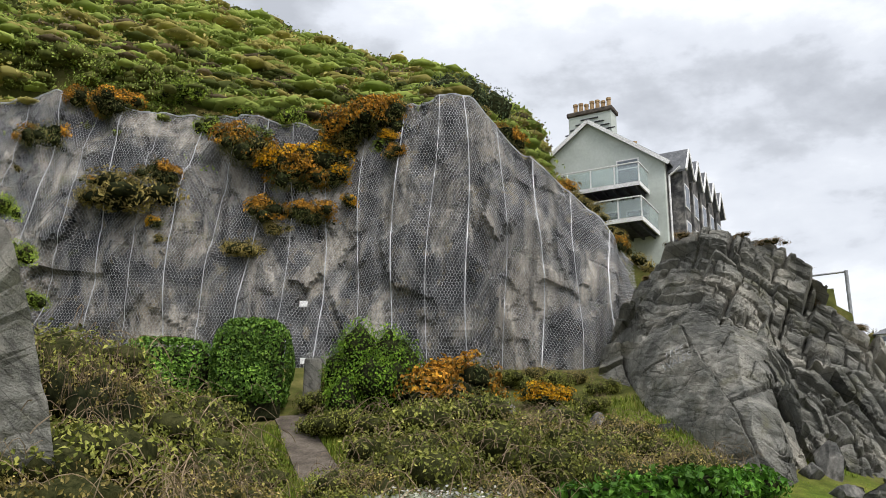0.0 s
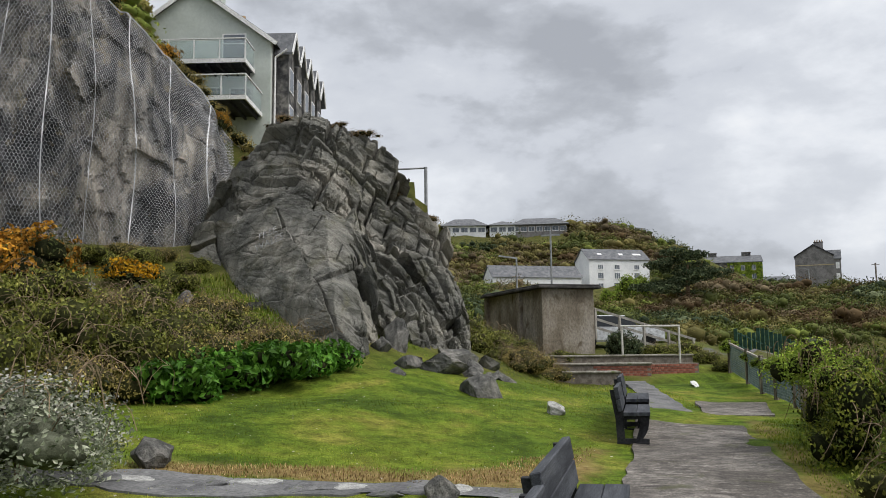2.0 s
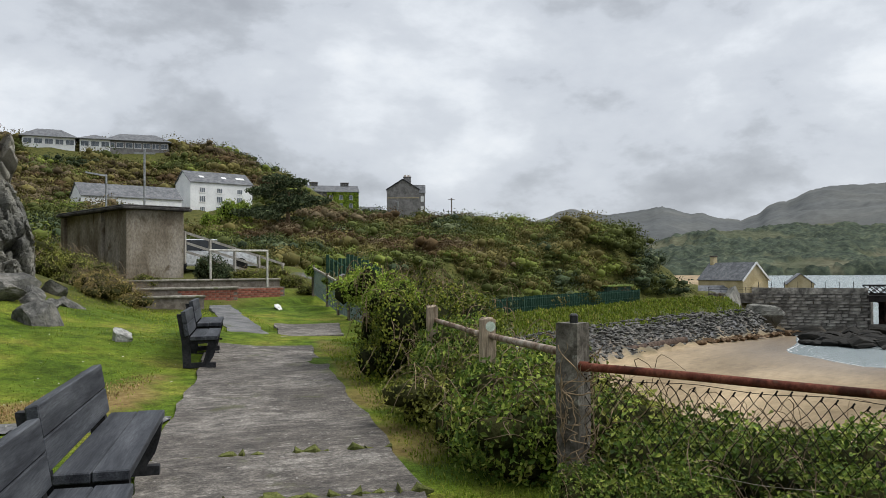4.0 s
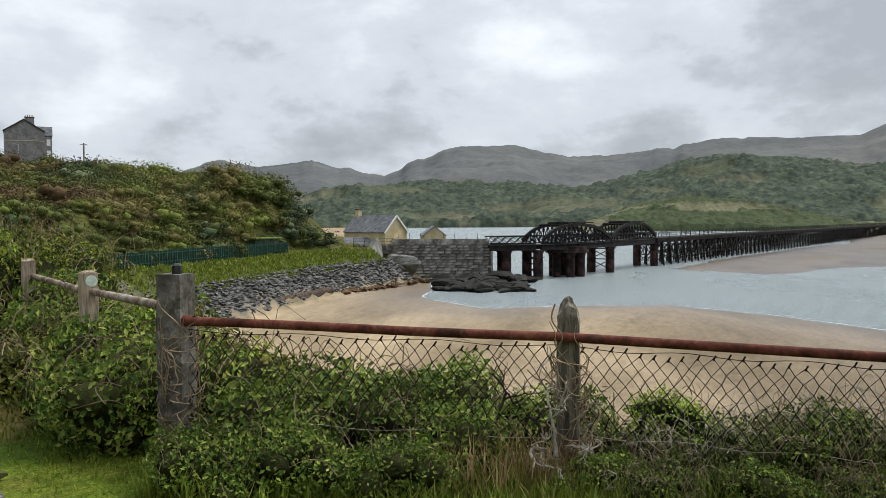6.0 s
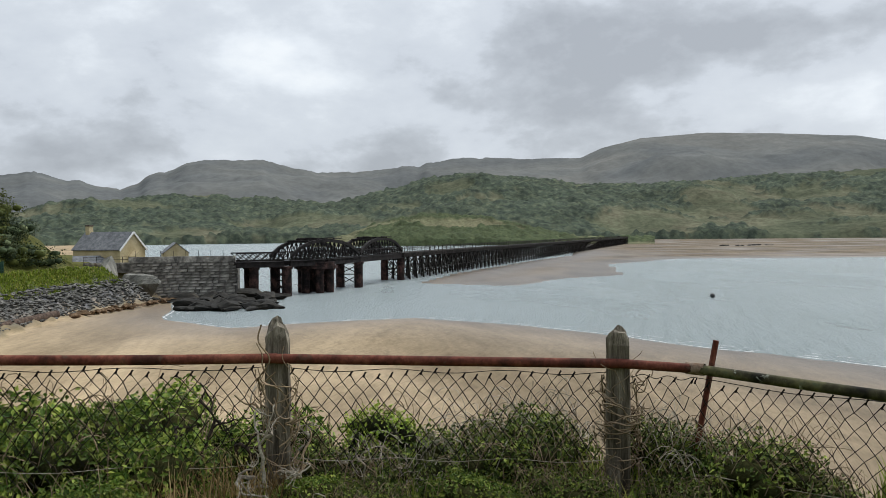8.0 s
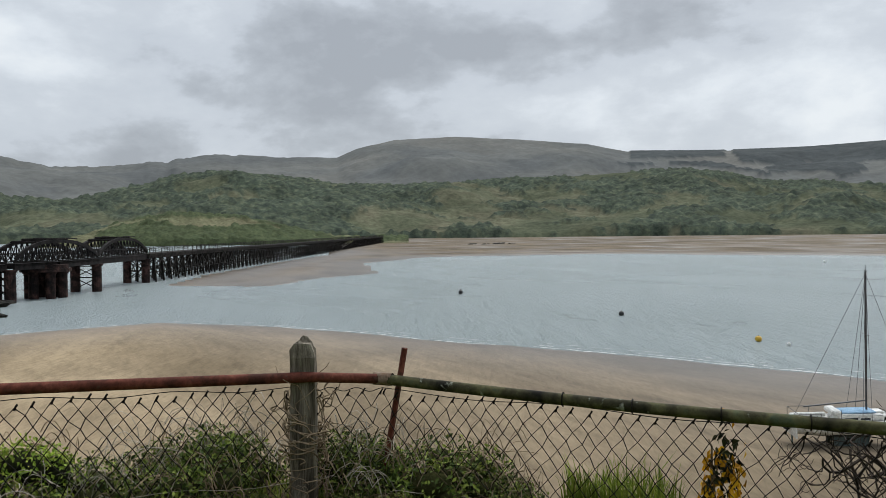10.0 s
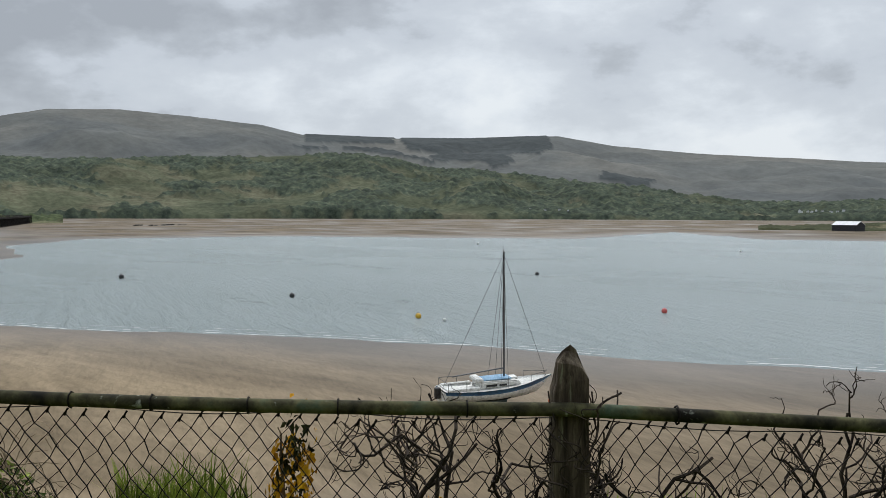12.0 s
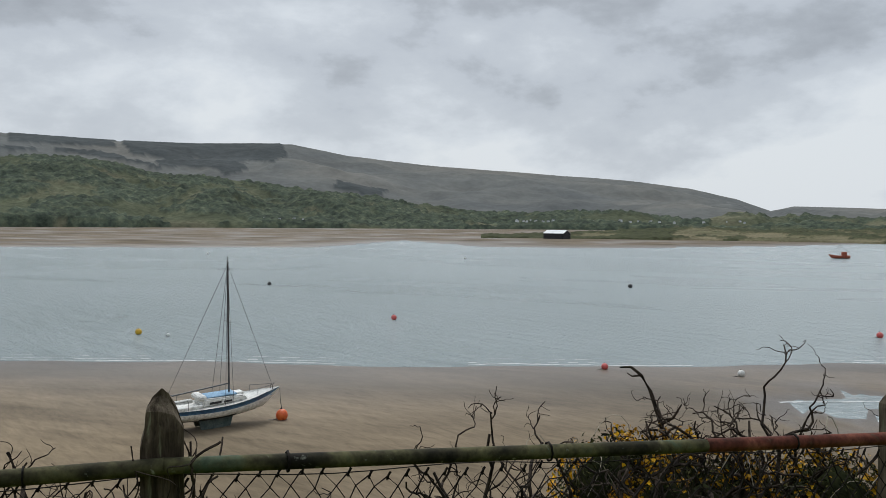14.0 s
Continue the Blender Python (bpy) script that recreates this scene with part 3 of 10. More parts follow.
for i in range(len(fx) - 1):
    if gate[i] and math.hypot(fx[i + 1] - fx[i], fy[i + 1] - fy[i]) < 3:
        for lane, wd0 in ((0.0, 0.15), (1.1, 0.08), (2.6, 0.05)):
            if lane and rngf.random() < 0.5:
                continue
            wd = wd0 * rngf.uniform(0.4, 1.5)
            a = np.array([fx[i] + WSEG[i, 2] * lane, fy[i] + WSEG[i, 3] * lane])
            c = np.array([fx[i + 1] + WSEG[i, 2] * lane, fy[i + 1] + WSEG[i, 3] * lane])
            nn2 = WSEG[i, 2:4] * wd
            k = len(Vf)
            Vf += [(*(a - nn2), -9.985), (*(c - nn2 * rngf.uniform(0.3, 1)), -9.985), (*(c + nn2), -9.985), (*(a + nn2 * rngf.uniform(0.3, 1)), -9.985)]
            Ff.append((k, k + 1, k + 2, k + 3))
foam_m, nt, b = node_mat("sea_foam")
b.inputs["Base Color"].default_value, b.inputs["Roughness"].default_value = (0.5, 0.51, 0.51, 1), 0.8
tagged(new("foam", mesh_np("foam", np.array(Vf), np.array(Ff), (foam_m,))), "thin broken line of foam at the waterline", "foam", kind="stuff")
tagged(new("water", bpy.data.meshes["water"]), "grey rippled tidal estuary water", "water", kind="structure")

# ---- far shore ----


def ridge_sheet(name, az0, az1, daz, az_k, el_k, r_front, r_ridge, z_front, rough_amp, canopy, mat, label, rings=40, seed=0, power=1.0, back=300, strip=None):
    """A hill range as a sheet over bearing and distance: it climbs from its foot to a ridge of given elevation."""
    az = np.arange(az0, az1, daz)
    t = np.linspace(0, 1, rings)
    A, Tt = np.meshgrid(az, t, indexing="ij")
    el = np.interp(A, az_k, el_k) + 0.05 * fbm(np.stack([A * 0.9, A * 0, A * 0], -1).reshape(-1, 3), 5, seed + 3, 0.65).reshape(A.shape) * np.clip(np.interp(A, az_k, el_k), 0, 2) * (0.15 + 0.85 * smooth01(108, 98, A))
    rf = np.interp(A, [az0, az1], r_front) if isinstance(r_front, tuple) else r_front
    rd = np.interp(A, [az0, az1], r_ridge) if isinstance(r_ridge, tuple) else r_ridge
    R = rf + (rd - rf) * Tt
    X, Y = R * np.sin(np.radians(A)), R * np.cos(np.radians(A))
    P = np.stack([X, Y, np.zeros_like(X)], -1).reshape(-1, 3)
    top = 1.6 + rd * np.tan(np.radians(el))
    n = fbm(P / (rd - rf if np.isscalar(rd) else 900) * 5.0, 5, seed).reshape(X.shape)
    Z = z_front + (top - z_front) * Tt ** power + rough_amp * n * np.sin(np.pi * Tt) ** 0.7
    if canopy:
        c1, c2, rid, off = cells(P / canopy[0], seed + 5)
        fill = smooth01(-0.34, -0.12, fbm(P / canopy[2], 5, seed + 8, 0.6)).reshape(X.shape)
        Z = Z + canopy[1] * fill * (1.0 - np.clip(c1, 0, 1) ** 2).reshape(X.shape) * (0.6 + 0.6 * rid.reshape(X.shape))
    if strip:
        fill = strip(A, np.degrees(np.arctan2(Z - 1.6, R)), n)
        Z = Z + 5.0 * fill
    Z[:, 0] = z_front - 6
    V = np.stack([X, Y, Z], -1)
    # the back falls away
    last = V[:, -1:].copy()
    last[..., 0] *= 1 + back / np.hypot(last[..., 0], last[..., 1])
    last[..., 1] *= 1 + back / np.hypot(V[:, -1:, 0], V[:, -1:, 1])
    last[..., 2] = z_front - 5
    V = np.concatenate([V, last], 1)
    me = mesh_np(name, V.reshape(-1, 3), grid_faces(V.shape[0], V.shape[1])[:, ::-1], (mat,), True)
    if canopy or strip:
        attr(me, "wood", np.concatenate([fill, fill[:, -1:] * 0], 1).ravel())
    return tagged(new(name, me), label, "hill", kind="structure")


def hill_mat(name, open_stops, wood_stops, scale, rough_tone=0.8, tufting=0.45):
    m, nt, b = node_mat(name)
    pos = nt.nodes.new("ShaderNodeNewGeometry").outputs["Position"]
    o = ramp_node(nt, noise_node(nt, pos, scale, 6, 0.6, 0.4), open_stops)
    w = ramp_node(nt, noise_node(nt, pos, scale * 14, 5, 0.7), wood_stops)
    a = nt.nodes.new("ShaderNodeAttribute")
    a.attribute_name = "wood"
    c = mix_node(nt, a.outputs["Fac"], o, w)
    tone = ramp_node(nt, noise_node(nt, pos, scale * 3.0, 5, 0.65), ((0.3, grey(0.65)), (0.7, grey(1.3))))
    c = mix_node(nt, rough_tone, c, tone, "MULTIPLY")
    tuft = ramp_node(nt, noise_node(nt, pos, scale * 24.0, 4, 0.65), ((0.38, grey(0.6)), (0.5, grey(1.0)), (0.62, grey(1.35))))
    c = mix_node(nt, tufting, c, tuft, "MULTIPLY")
    nt.links.new(c, b.inputs["Base Color"])
    b.inputs["Roughness"].default_value = 1.0
    b.inputs["Specular IOR Level"].default_value = 0.05
    return m


# blue-grey cast of distance haze is put into these moor and plantation colours
moor = hill_mat("hazed_moorland", ((0.38, (0.106, 0.112, 0.112)), (0.5, (0.128, 0.132, 0.126)), (0.62, (0.152, 0.150, 0.138))), ((0.3, (0.05, 0.057, 0.06)), (0.7, (0.075, 0.083, 0.083))), 0.0016, 0.5, 0.15)
wooded = hill_mat("wooded_slopes", ((0.38, (0.066, 0.076, 0.048)), (0.5, (0.088, 0.096, 0.060)), (0.62, (0.122, 0.118, 0.078))), ((0.36, (0.032, 0.042, 0.033)), (0.5, (0.054, 0.068, 0.049)), (0.64, (0.090, 0.104, 0.068))), 0.004)
knoll_m = hill_mat("knoll_cover", ((0.3, (0.10, 0.11, 0.06)), (0.7, (0.15, 0.14, 0.085))), ((0.25, (0.04, 0.055, 0.03)), (0.75, (0.085, 0.10, 0.05))), 0.01)

PLANTED = ([(127.2, 6.2), (133.4, 6.2), (133.7, 4.8), (130.8, 4.76), (127.5, 4.8)],
           [(133.7, 6.0), (142.3, 6.0), (144.3, 5.25), (144.5, 4.5), (143.9, 4.07), (141.9, 4.1), (140.7, 3.7), (138.4, 4.1), (136.4, 4.1), (134.5, 4.35)],
           [(126.6, 4.57), (128.9, 4.5), (129.0, 4.32), (126.8, 4.27)], [(129.8, 4.6), (132.6, 4.44), (136.2, 3.7), (136.4, 3.24), (135.3, 3.7), (132.3, 4.06), (129.9, 4.25)],
           [(136.0, 3.94), (138.0, 4.1), (141.9, 3.9), (141.9, 3.5), (140.5, 3.0), (139.9, 3.57), (136.4, 3.55)], [(148.2, 2.9), (149.4, 2.6), (151.4, 2.2), (151.0, 1.7), (149.4, 1.9), (147.8, 2.3)])


def plantation(A, el, n):
    """Dark conifer blocks below the ridge, by bearing and elevation."""
    r = np.zeros(A.shape, bool)
    for pts in PLANTED:
        r |= inside(A + 0.25 * n, el + 0.06 * n, pts)
    return r.astype(float)


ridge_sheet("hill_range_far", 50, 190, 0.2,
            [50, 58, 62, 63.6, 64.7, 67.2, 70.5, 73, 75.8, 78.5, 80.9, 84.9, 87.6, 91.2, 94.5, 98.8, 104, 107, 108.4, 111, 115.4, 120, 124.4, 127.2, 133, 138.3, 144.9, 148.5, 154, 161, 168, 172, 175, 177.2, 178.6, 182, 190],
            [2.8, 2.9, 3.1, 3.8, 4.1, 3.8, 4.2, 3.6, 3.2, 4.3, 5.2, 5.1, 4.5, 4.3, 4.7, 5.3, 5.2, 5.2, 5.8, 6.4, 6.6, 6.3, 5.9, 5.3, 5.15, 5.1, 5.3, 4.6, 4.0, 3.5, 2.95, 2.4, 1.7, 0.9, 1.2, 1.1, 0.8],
            2100, 3600, -5, 30, None, moor, "bare hazy grey-green moorland hills under low cloud", rings=64, seed=31, back=600, strip=plantation)
ridge_sheet("hill_wooded", 66, 186, 0.095,
            [66, 73, 78, 81.7, 85, 88.8, 92.7, 95.8, 98.4, 101.8, 107, 111, 116, 121, 126, 131, 134, 136, 140.7, 143, 147.8, 150, 154, 158.3, 164, 170, 178, 186],
            [1.2, 2.0, 2.6, 2.8, 2.5, 2.2, 2.8, 3.7, 4.1, 4.0, 3.4, 3.0, 3.4, 3.5, 3.8, 4.0, 3.5, 2.95, 2.8, 2.5, 1.9, 1.5, 1.2, 0.5, 0.4, 0.35, 0.3, 0.2],
            (1250, 1500), (2000, 2300), -8.5, 22, (13.0, 9.0, 120.0), wooded, "wooded green valley side across the estuary", rings=68, seed=47, power=0.8)
ridge_sheet("hill_knoll", 88, 112, 0.05, [88, 90, 92.9, 96.6, 100.8, 105.5, 109.5, 112], [-0.6, -0.2, 0.85, 1.35, 1.05, -0.1, -0.5, -0.6],
            830, 960, -9.6, 4, (8.0, 4.0, 60.0), knoll_m, "low wooded knoll beside the far bridge end", rings=36, seed=53, power=0.7, back=60)

# ---- cliff, netting, rock outcrop ----
rock_mat, nt, b = node_mat("slate_rock")
co = nt.nodes.new("ShaderNodeTexCoord").outputs["Object"]
r1 = noise_node(nt, co, 0.55, 6, 0.62, 0.5)
r2 = noise_node(nt, stretch(nt, co, 1.0, 1.0, 0.28), 3.2, 7, 0.7)
r3 = noise_node(nt, co, 26.0, 5, 0.7)
c = ramp_node(nt, r1, ((0.38, (0.122, 0.121, 0.108)), (0.46, (0.188, 0.185, 0.163)), (0.54, (0.258, 0.249, 0.217)), (0.61, (0.36, 0.34, 0.292))))
c = mix_node(nt, 0.6, c, ramp_node(nt, r2, ((0.36, grey(0.6)), (0.5, grey(1.0)), (0.63, grey(1.3)))), "MULTIPLY")
c = mix_node(nt, 0.35, c, ramp_node(nt, r3, ((0.34, grey(0.5)), (0.5, grey(1.0)), (0.66, grey(1.45)))), "MULTIPLY")
li = ramp_node(nt, noise_node(nt, co, 9.0, 6, 0.75, 0.2), ((0.63, grey(0)), (0.67, grey(0.8))))
c = mix_node(nt, li, c, (0.36, 0.35, 0.31))
mo = ramp_node(nt, noise_node(nt, co, 0.9, 6, 0.7, 0.3), ((0.55, grey(0)), (0.66, grey(0.5))))
c = mix_node(nt, mo, c, (0.13, 0.125, 0.065))
# bedding: thin dark partings along the dip
bed = along(nt, co, 2.2, 1.7, 0.28, ry=radians(38))
r4 = noise_node(nt, bed, 1.0, 8, 0.72, 0.25)
jo = nt.nodes.new("ShaderNodeTexVoronoi")
jo.feature = "DISTANCE_TO_EDGE"
jo.inputs["Scale"].default_value = 1.15
warp = nt.nodes.new("ShaderNodeVectorMath")
warp.operation = "MULTIPLY_ADD"
wn = nt.nodes.new("ShaderNodeTexNoise")
wn.inputs["Scale"].default_value, wn.inputs["Detail"].default_value = 2.5, 4.0
nt.links.new(bed, wn.inputs[0])
nt.links.new(wn.outputs["Color"], warp.inputs[0])
warp.inputs[1].default_value = (0.35, 0.35, 0.35)
nt.links.new(bed, warp.inputs[2])
nt.links.new(warp.outputs[0], jo.inputs["Vector"])
c = mix_node(nt, 0.62, c, ramp_node(nt, jo.outputs["Distance"], ((0.0, grey(0.25)), (0.02, grey(0.7)), (0.045, grey(1.0)))), "MULTIPLY")
c = mix_node(nt, 0.7, c, ramp_node(nt, r4, ((0.34, grey(0.4)), (0.42, grey(0.85)), (0.56, grey(1.05)), (0.66, grey(1.25)))), "MULTIPLY")
nt.links.new(c, b.inputs["Base Color"])
b.inputs["Roughness"].default_value = 0.8
b.inputs["Specular IOR Level"].default_value = 0.15
hs = nt.nodes.new("ShaderNodeMath")
hs.operation = "ADD"
nt.links.new(r4, hs.inputs[0])
nt.links.new(r3, hs.inputs[1])
bump_node(nt, b, hs.outputs[0], 0.8, 0.09)

cliff_mat, nt, b = node_mat("weathered_cliff")
co = nt.nodes.new("ShaderNodeTexCoord").outputs["Object"]
r1 = noise_node(nt, stretch(nt, co, 1.0, 1.0, 0.55), 0.62, 8, 0.68, 0.6)
r2 = noise_node(nt, stretch(nt, co, 1.0, 1.0, 0.22), 1.9, 7, 0.7, 0.2)
r3 = noise_node(nt, co, 9.0, 6, 0.7)
c = ramp_node(nt, r1, ((0.40, (0.022, 0.024, 0.027)), (0.465, (0.068, 0.069, 0.070)), (0.53, (0.138, 0.131, 0.117)), (0.60, (0.285, 0.257, 0.215))))
c = mix_node(nt, 0.8, c, ramp_node(nt, r2, ((0.36, grey(0.3)), (0.48, grey(0.9)), (0.62, grey(1.7)))), "MULTIPLY")
c = mix_node(nt, 0.6, c, ramp_node(nt, r3, ((0.35, grey(0.45)), (0.65, grey(1.5)))), "MULTIPLY")
ye = ramp_node(nt, noise_node(nt, co, 1.5, 6, 0.7, 0.4), ((0.58, grey(0)), (0.68, grey(0.7))))
c = mix_node(nt, ye, c, (0.24, 0.20, 0.13))
gm = ramp_node(nt, noise_node(nt, co, 0.7, 6, 0.75, 0.3), ((0.60, grey(0)), (0.70, grey(0.6))))
c = mix_node(nt, gm, c, (0.09, 0.10, 0.045))
nt.links.new(c, b.inputs["Base Color"])
b.inputs["Roughness"].default_value = 0.85
b.inputs["Specular IOR Level"].default_value = 0.1
hs = nt.nodes.new("ShaderNodeMath")
hs.operation = "ADD"
nt.links.new(r2, hs.inputs[0])
nt.links.new(r3, hs.inputs[1])
bump_node(nt, b, hs.outputs[0], 0.8, 0.16)


CL_X = [-20, -16, -13.7, -12.1, -10.1, -7.9, -5.6, -2.9, -1.3, 0.9, 1.9, 3.7, 5.3, 6.4, 7.6, 9.0]
CL_T = [13.7, 13.7, 14.4, 13.8, 13.6, 13.7, 13.4, 13.3, 14.0, 14.0, 12.9, 11.4, 10.3, 8.8, 7.6, 7.0]


def cliff_base(x, v):
    """The cliff's mean face: x along, v from the foot (0) to the brow (1), beyond 1 over the brow."""
    top = np.interp(x, CL_X, CL_T)
    foot = 3.2
    z = foot + (top - foot) * np.clip(v, -0.15, 1.0)
    y = 24.9 + 2.1 * np.clip(v, 0, 1) ** 1.4 - 0.10 * np.clip(-x - 6, 0, 20)
    bulge = 0.9 * np.exp(-((x - 1.5) / 3.2) ** 2) * smooth01(0.1, 0.9, v) + 0.5 * np.exp(-((x + 3.5) / 1.6) ** 2) * (v < 2) * -smooth01(0.0, 0.6, v)
    over = np.clip(v - 1.0, 0, 1)
    return x, y - bulge + over * 2.5, z + over * 0.5


def cliff_shape(x, v):
    X, Y, Z = cliff_base(x, v)
    P = np.stack([X, Y, Z], -1).reshape(-1, 3)
    # steep slabs, blocks and ribs
    Q = P @ np.array([[0.9, 0.2, 0.15], [0.1, 0.9, 0.0], [-0.12, 0.0, 0.42]])
    d1, d2, rid, off = cells(Q * 0.55, 11)
    e1, e2, rid2, off2 = cells(Q * 1.7, 12)
    s1, s2 = np.sin(rid * 917.3), np.sin(rid * 531.7 + 1.0)
    t1, t2 = np.sin(rid2 * 717.3), np.sin(rid2 * 331.7 + 1.0)
    disp = 0.28 * (rid - 0.5) + 0.30 * (s1 * off[:, 0] + s2 * off[:, 2])
    disp = disp + 0.12 * (rid2 - 0.5) + 0.16 * (t1 * off2[:, 0] + t2 * off2[:, 2]) - 0.10 * np.exp(-(e2 - e1) / 0.03) * (rid2 > 0.7)
    disp = disp + 0.14 * fbm(P * np.array([1.2, 1.2, 0.35]), 4, 13) + 0.40 * fbm(P * np.array([0.3, 0.3, 0.10]), 2, 14)
    disp = disp.reshape(np.shape(X))
    return X, Y - disp, Z + 0.2 * disp * (v > 0.9)


us = np.linspace(-20, 9.0, 250)
vs = np.concatenate([np.linspace(-0.15, 1.0, 110), np.linspace(1.02, 2.0, 16)])
CU, CV = np.meshgrid(us, vs, indexing="ij")
X, Y, Z = cliff_shape(CU, CV)
me = mesh_np("cliff", np.stack([X, Y, Z], -1).reshape(-1, 3), grid_faces(len(us), len(vs)), (cliff_mat,), False)
cliff = tagged(new("cliff", me), "tall weathered grey slate cliff face", "cliff", kind="structure")

# rockfall netting, hung from the brow: hexagonal wire mesh with laced seams
wire_mat = surf("galvanised_wire", ((0.3, (0.34, 0.35, 0.36)), (0.7, (0.5, 0.51, 0.52))), 3.0, rough=0.5, bump=0, metal=0.35)
# smooth hanging surface in front of the face
nu, nv = 330, 150
nx, nvv = np.linspace(-17.5, 6.6, nu), np.linspace(-0.03, 1.04, nv)
NU, NV = np.meshgrid(nx, nvv, indexing="ij")
X, Y, Z = cliff_shape(NU, NV)
for _ in range(6):
    Yp = np.pad(Y, 1, mode="edge")
    Y = np.minimum(Y, (Yp[:-2, 1:-1] + Yp[2:, 1:-1] + Yp[1:-1, :-2] + Yp[1:-1, 2:]) / 4)
NET_Y = Y - 0.10
NET_Z = np.maximum(Z, -100)


def net_at(a, c):
    """A point of the net from its grid position."""
    a, c = np.clip(a, 0, nu - 1.001), np.clip(c, 0, nv - 1.001)
    i, j = a.astype(int), c.astype(int)
    fa, fc = a - i, c - j
    out = []
    for G in (NU, NET_Y, NET_Z):
        out.append(G[i, j] * (1 - fa) * (1 - fc) + G[i + 1, j] * fa * (1 - fc) + G[i, j + 1] * (1 - fa) * fc + G[i + 1, j + 1] * fa * fc)
    return np.stack(out, -1)


def net_segments(A, B, w):
    """Flat wires between grid positions A and B."""
    P, Q = net_at(A[:, 0], A[:, 1]), net_at(B[:, 0], B[:, 1])
    d = Q - P
    n = np.stack([d[:, 2], np.zeros(len(d)), -d[:, 0]], -1)
    n /= np.linalg.norm(n, axis=1, keepdims=True) + 1e-9
    V = np.stack([P - n * w, P + n * w, Q + n * w, Q - n * w], 1).reshape(-1, 3)
    return V, np.arange(len(V)).reshape(-1, 4)


cols, rowsn = 244, 114
gx, gz = (nu - 1) / cols, (nv - 1) / rowsn
I, J = np.meshgrid(np.arange(cols), np.arange(rowsn), indexing="ij")
I, J = I.ravel(), J.ravel()
jit = (hash3(I, J, I * 0, 3) - 0.5) * 0.5
shift = (J % 2) * 0.5
cx, cz = (I + shift + jit * 0.3) * gx, J * gz
top_pt = np.stack([cx, cz + 0.45 * gz], -1)
lft = np.stack([cx - 0.5 * gx, cz + 1.0 * gz], -1)
rgt = np.stack([cx + 0.5 * gx, cz + 1.0 * gz], -1)
# leave the parts out where gorse has overgrown the mesh
A = np.concatenate([np.stack([cx, cz], -1), top_pt, top_pt])
B = np.concatenate([top_pt, lft, rgt])
V1, F1 = net_segments(A, B, 0.0038)
netting = thing("rockfall_netting", "galvanised hexagonal wire netting draped over the cliff face", "netting")
part_np("wire_mesh", mesh_np("wire_mesh", V1, F1, (wire_mat,)), netting)["kind"] = "stuff"
for k, x in enumerate(np.arange(-16.9, 6.5, 1.18)):
    a = (x + 17.5) / 24.1 * (nu - 1)
    zz = np.linspace(0, nv - 1.01, 70)
    wob = a + 1.6 * np.sin(zz * 0.05 + k) + (zz - 75) * 0.012 * (k % 5 - 2)
    L = np.stack([wob, zz], -1)
    V, F = net_segments(L[:-1], L[1:], 0.016 if k % 2 else 0.010)
    V[:, 1] -= 0.02
    part_np("seam", mesh_np("seam", V, F, (wire_mat,)), netting)
cab = np.stack([np.linspace(0, nu - 1.01, 160), np.full(160, nv - 3.0)], -1)
V, F = tube_np(net_at(cab[:, 0], cab[:, 1]) + np.array([0, -0.04, 0]), 0.02, 5, False)
part_np("top_cable", mesh_np("top_cable", V, F, (wire_mat,)), netting)

# the outcrop: folded slate in tilted slabs
OUT_U = np.array([0, 0.08, 0.16, 0.28, 0.40, 0.47, 0.54, 0.62, 0.72, 0.82, 0.90, 1.0])
OUT_FOOT = np.array([(4.5, 23.4, 3.9), (5.1, 21.8, 3.3), (5.1, 20.2, 2.7), (5.6, 18.2, 2.0), (5.75, 16.5, 1.4), (5.9, 15.4, 1.0), (6.5, 15.6, 1.0), (7.4, 16.9, 1.2), (8.5, 17.5, 1.3), (10.1, 18.3, 1.2), (11.3, 19.6, 1.1), (12.9, 23.5, 1.4)])
OUT_TOP = np.array([(5.0, 25.2, 5.2), (5.5, 24.7, 6.2), (6.1, 24.4, 7.5), (7.0, 24.1, 8.35), (7.7, 24.0, 8.5), (8.3, 23.8, 8.35), (9.1, 23.5, 7.95), (9.8, 23.3, 7.5), (10.7, 23.0, 6.95), (11.6, 22.8, 6.15), (12.3, 22.7, 4.9), (13.2, 25.4, 3.4)])


def beds(a, c, thick, length, seed, joint):
    """Beds of rock split into blocks: how far each block stands out, its faces tilted, with open joints between some."""
    i = np.floor(c / thick).astype(int)
    f = c / thick - i
    q = a / length + 7.3 * hash3(i, i * 0, i * 0, seed)
    j = np.floor(q).astype(int)
    g = q - j
    r, r2, r3 = hash3(i, j, i * 0, seed + 1), hash3(i, j, i * 0, seed + 2), hash3(i, j, i * 0, seed + 3)
    out = (r - 0.5) + 0.9 * (r2 - 0.5) * (f - 0.5) + 0.9 * (r3 - 0.5) * (g - 0.5) + 0.35 * (f - 0.5)
    gap = np.minimum(np.minimum(f, 1 - f) * thick, np.minimum(g, 1 - g) * length)
    return out - 0.5 * np.clip(1 - gap / (1.6 * joint), 0, 1) * (r2 > 0.35)


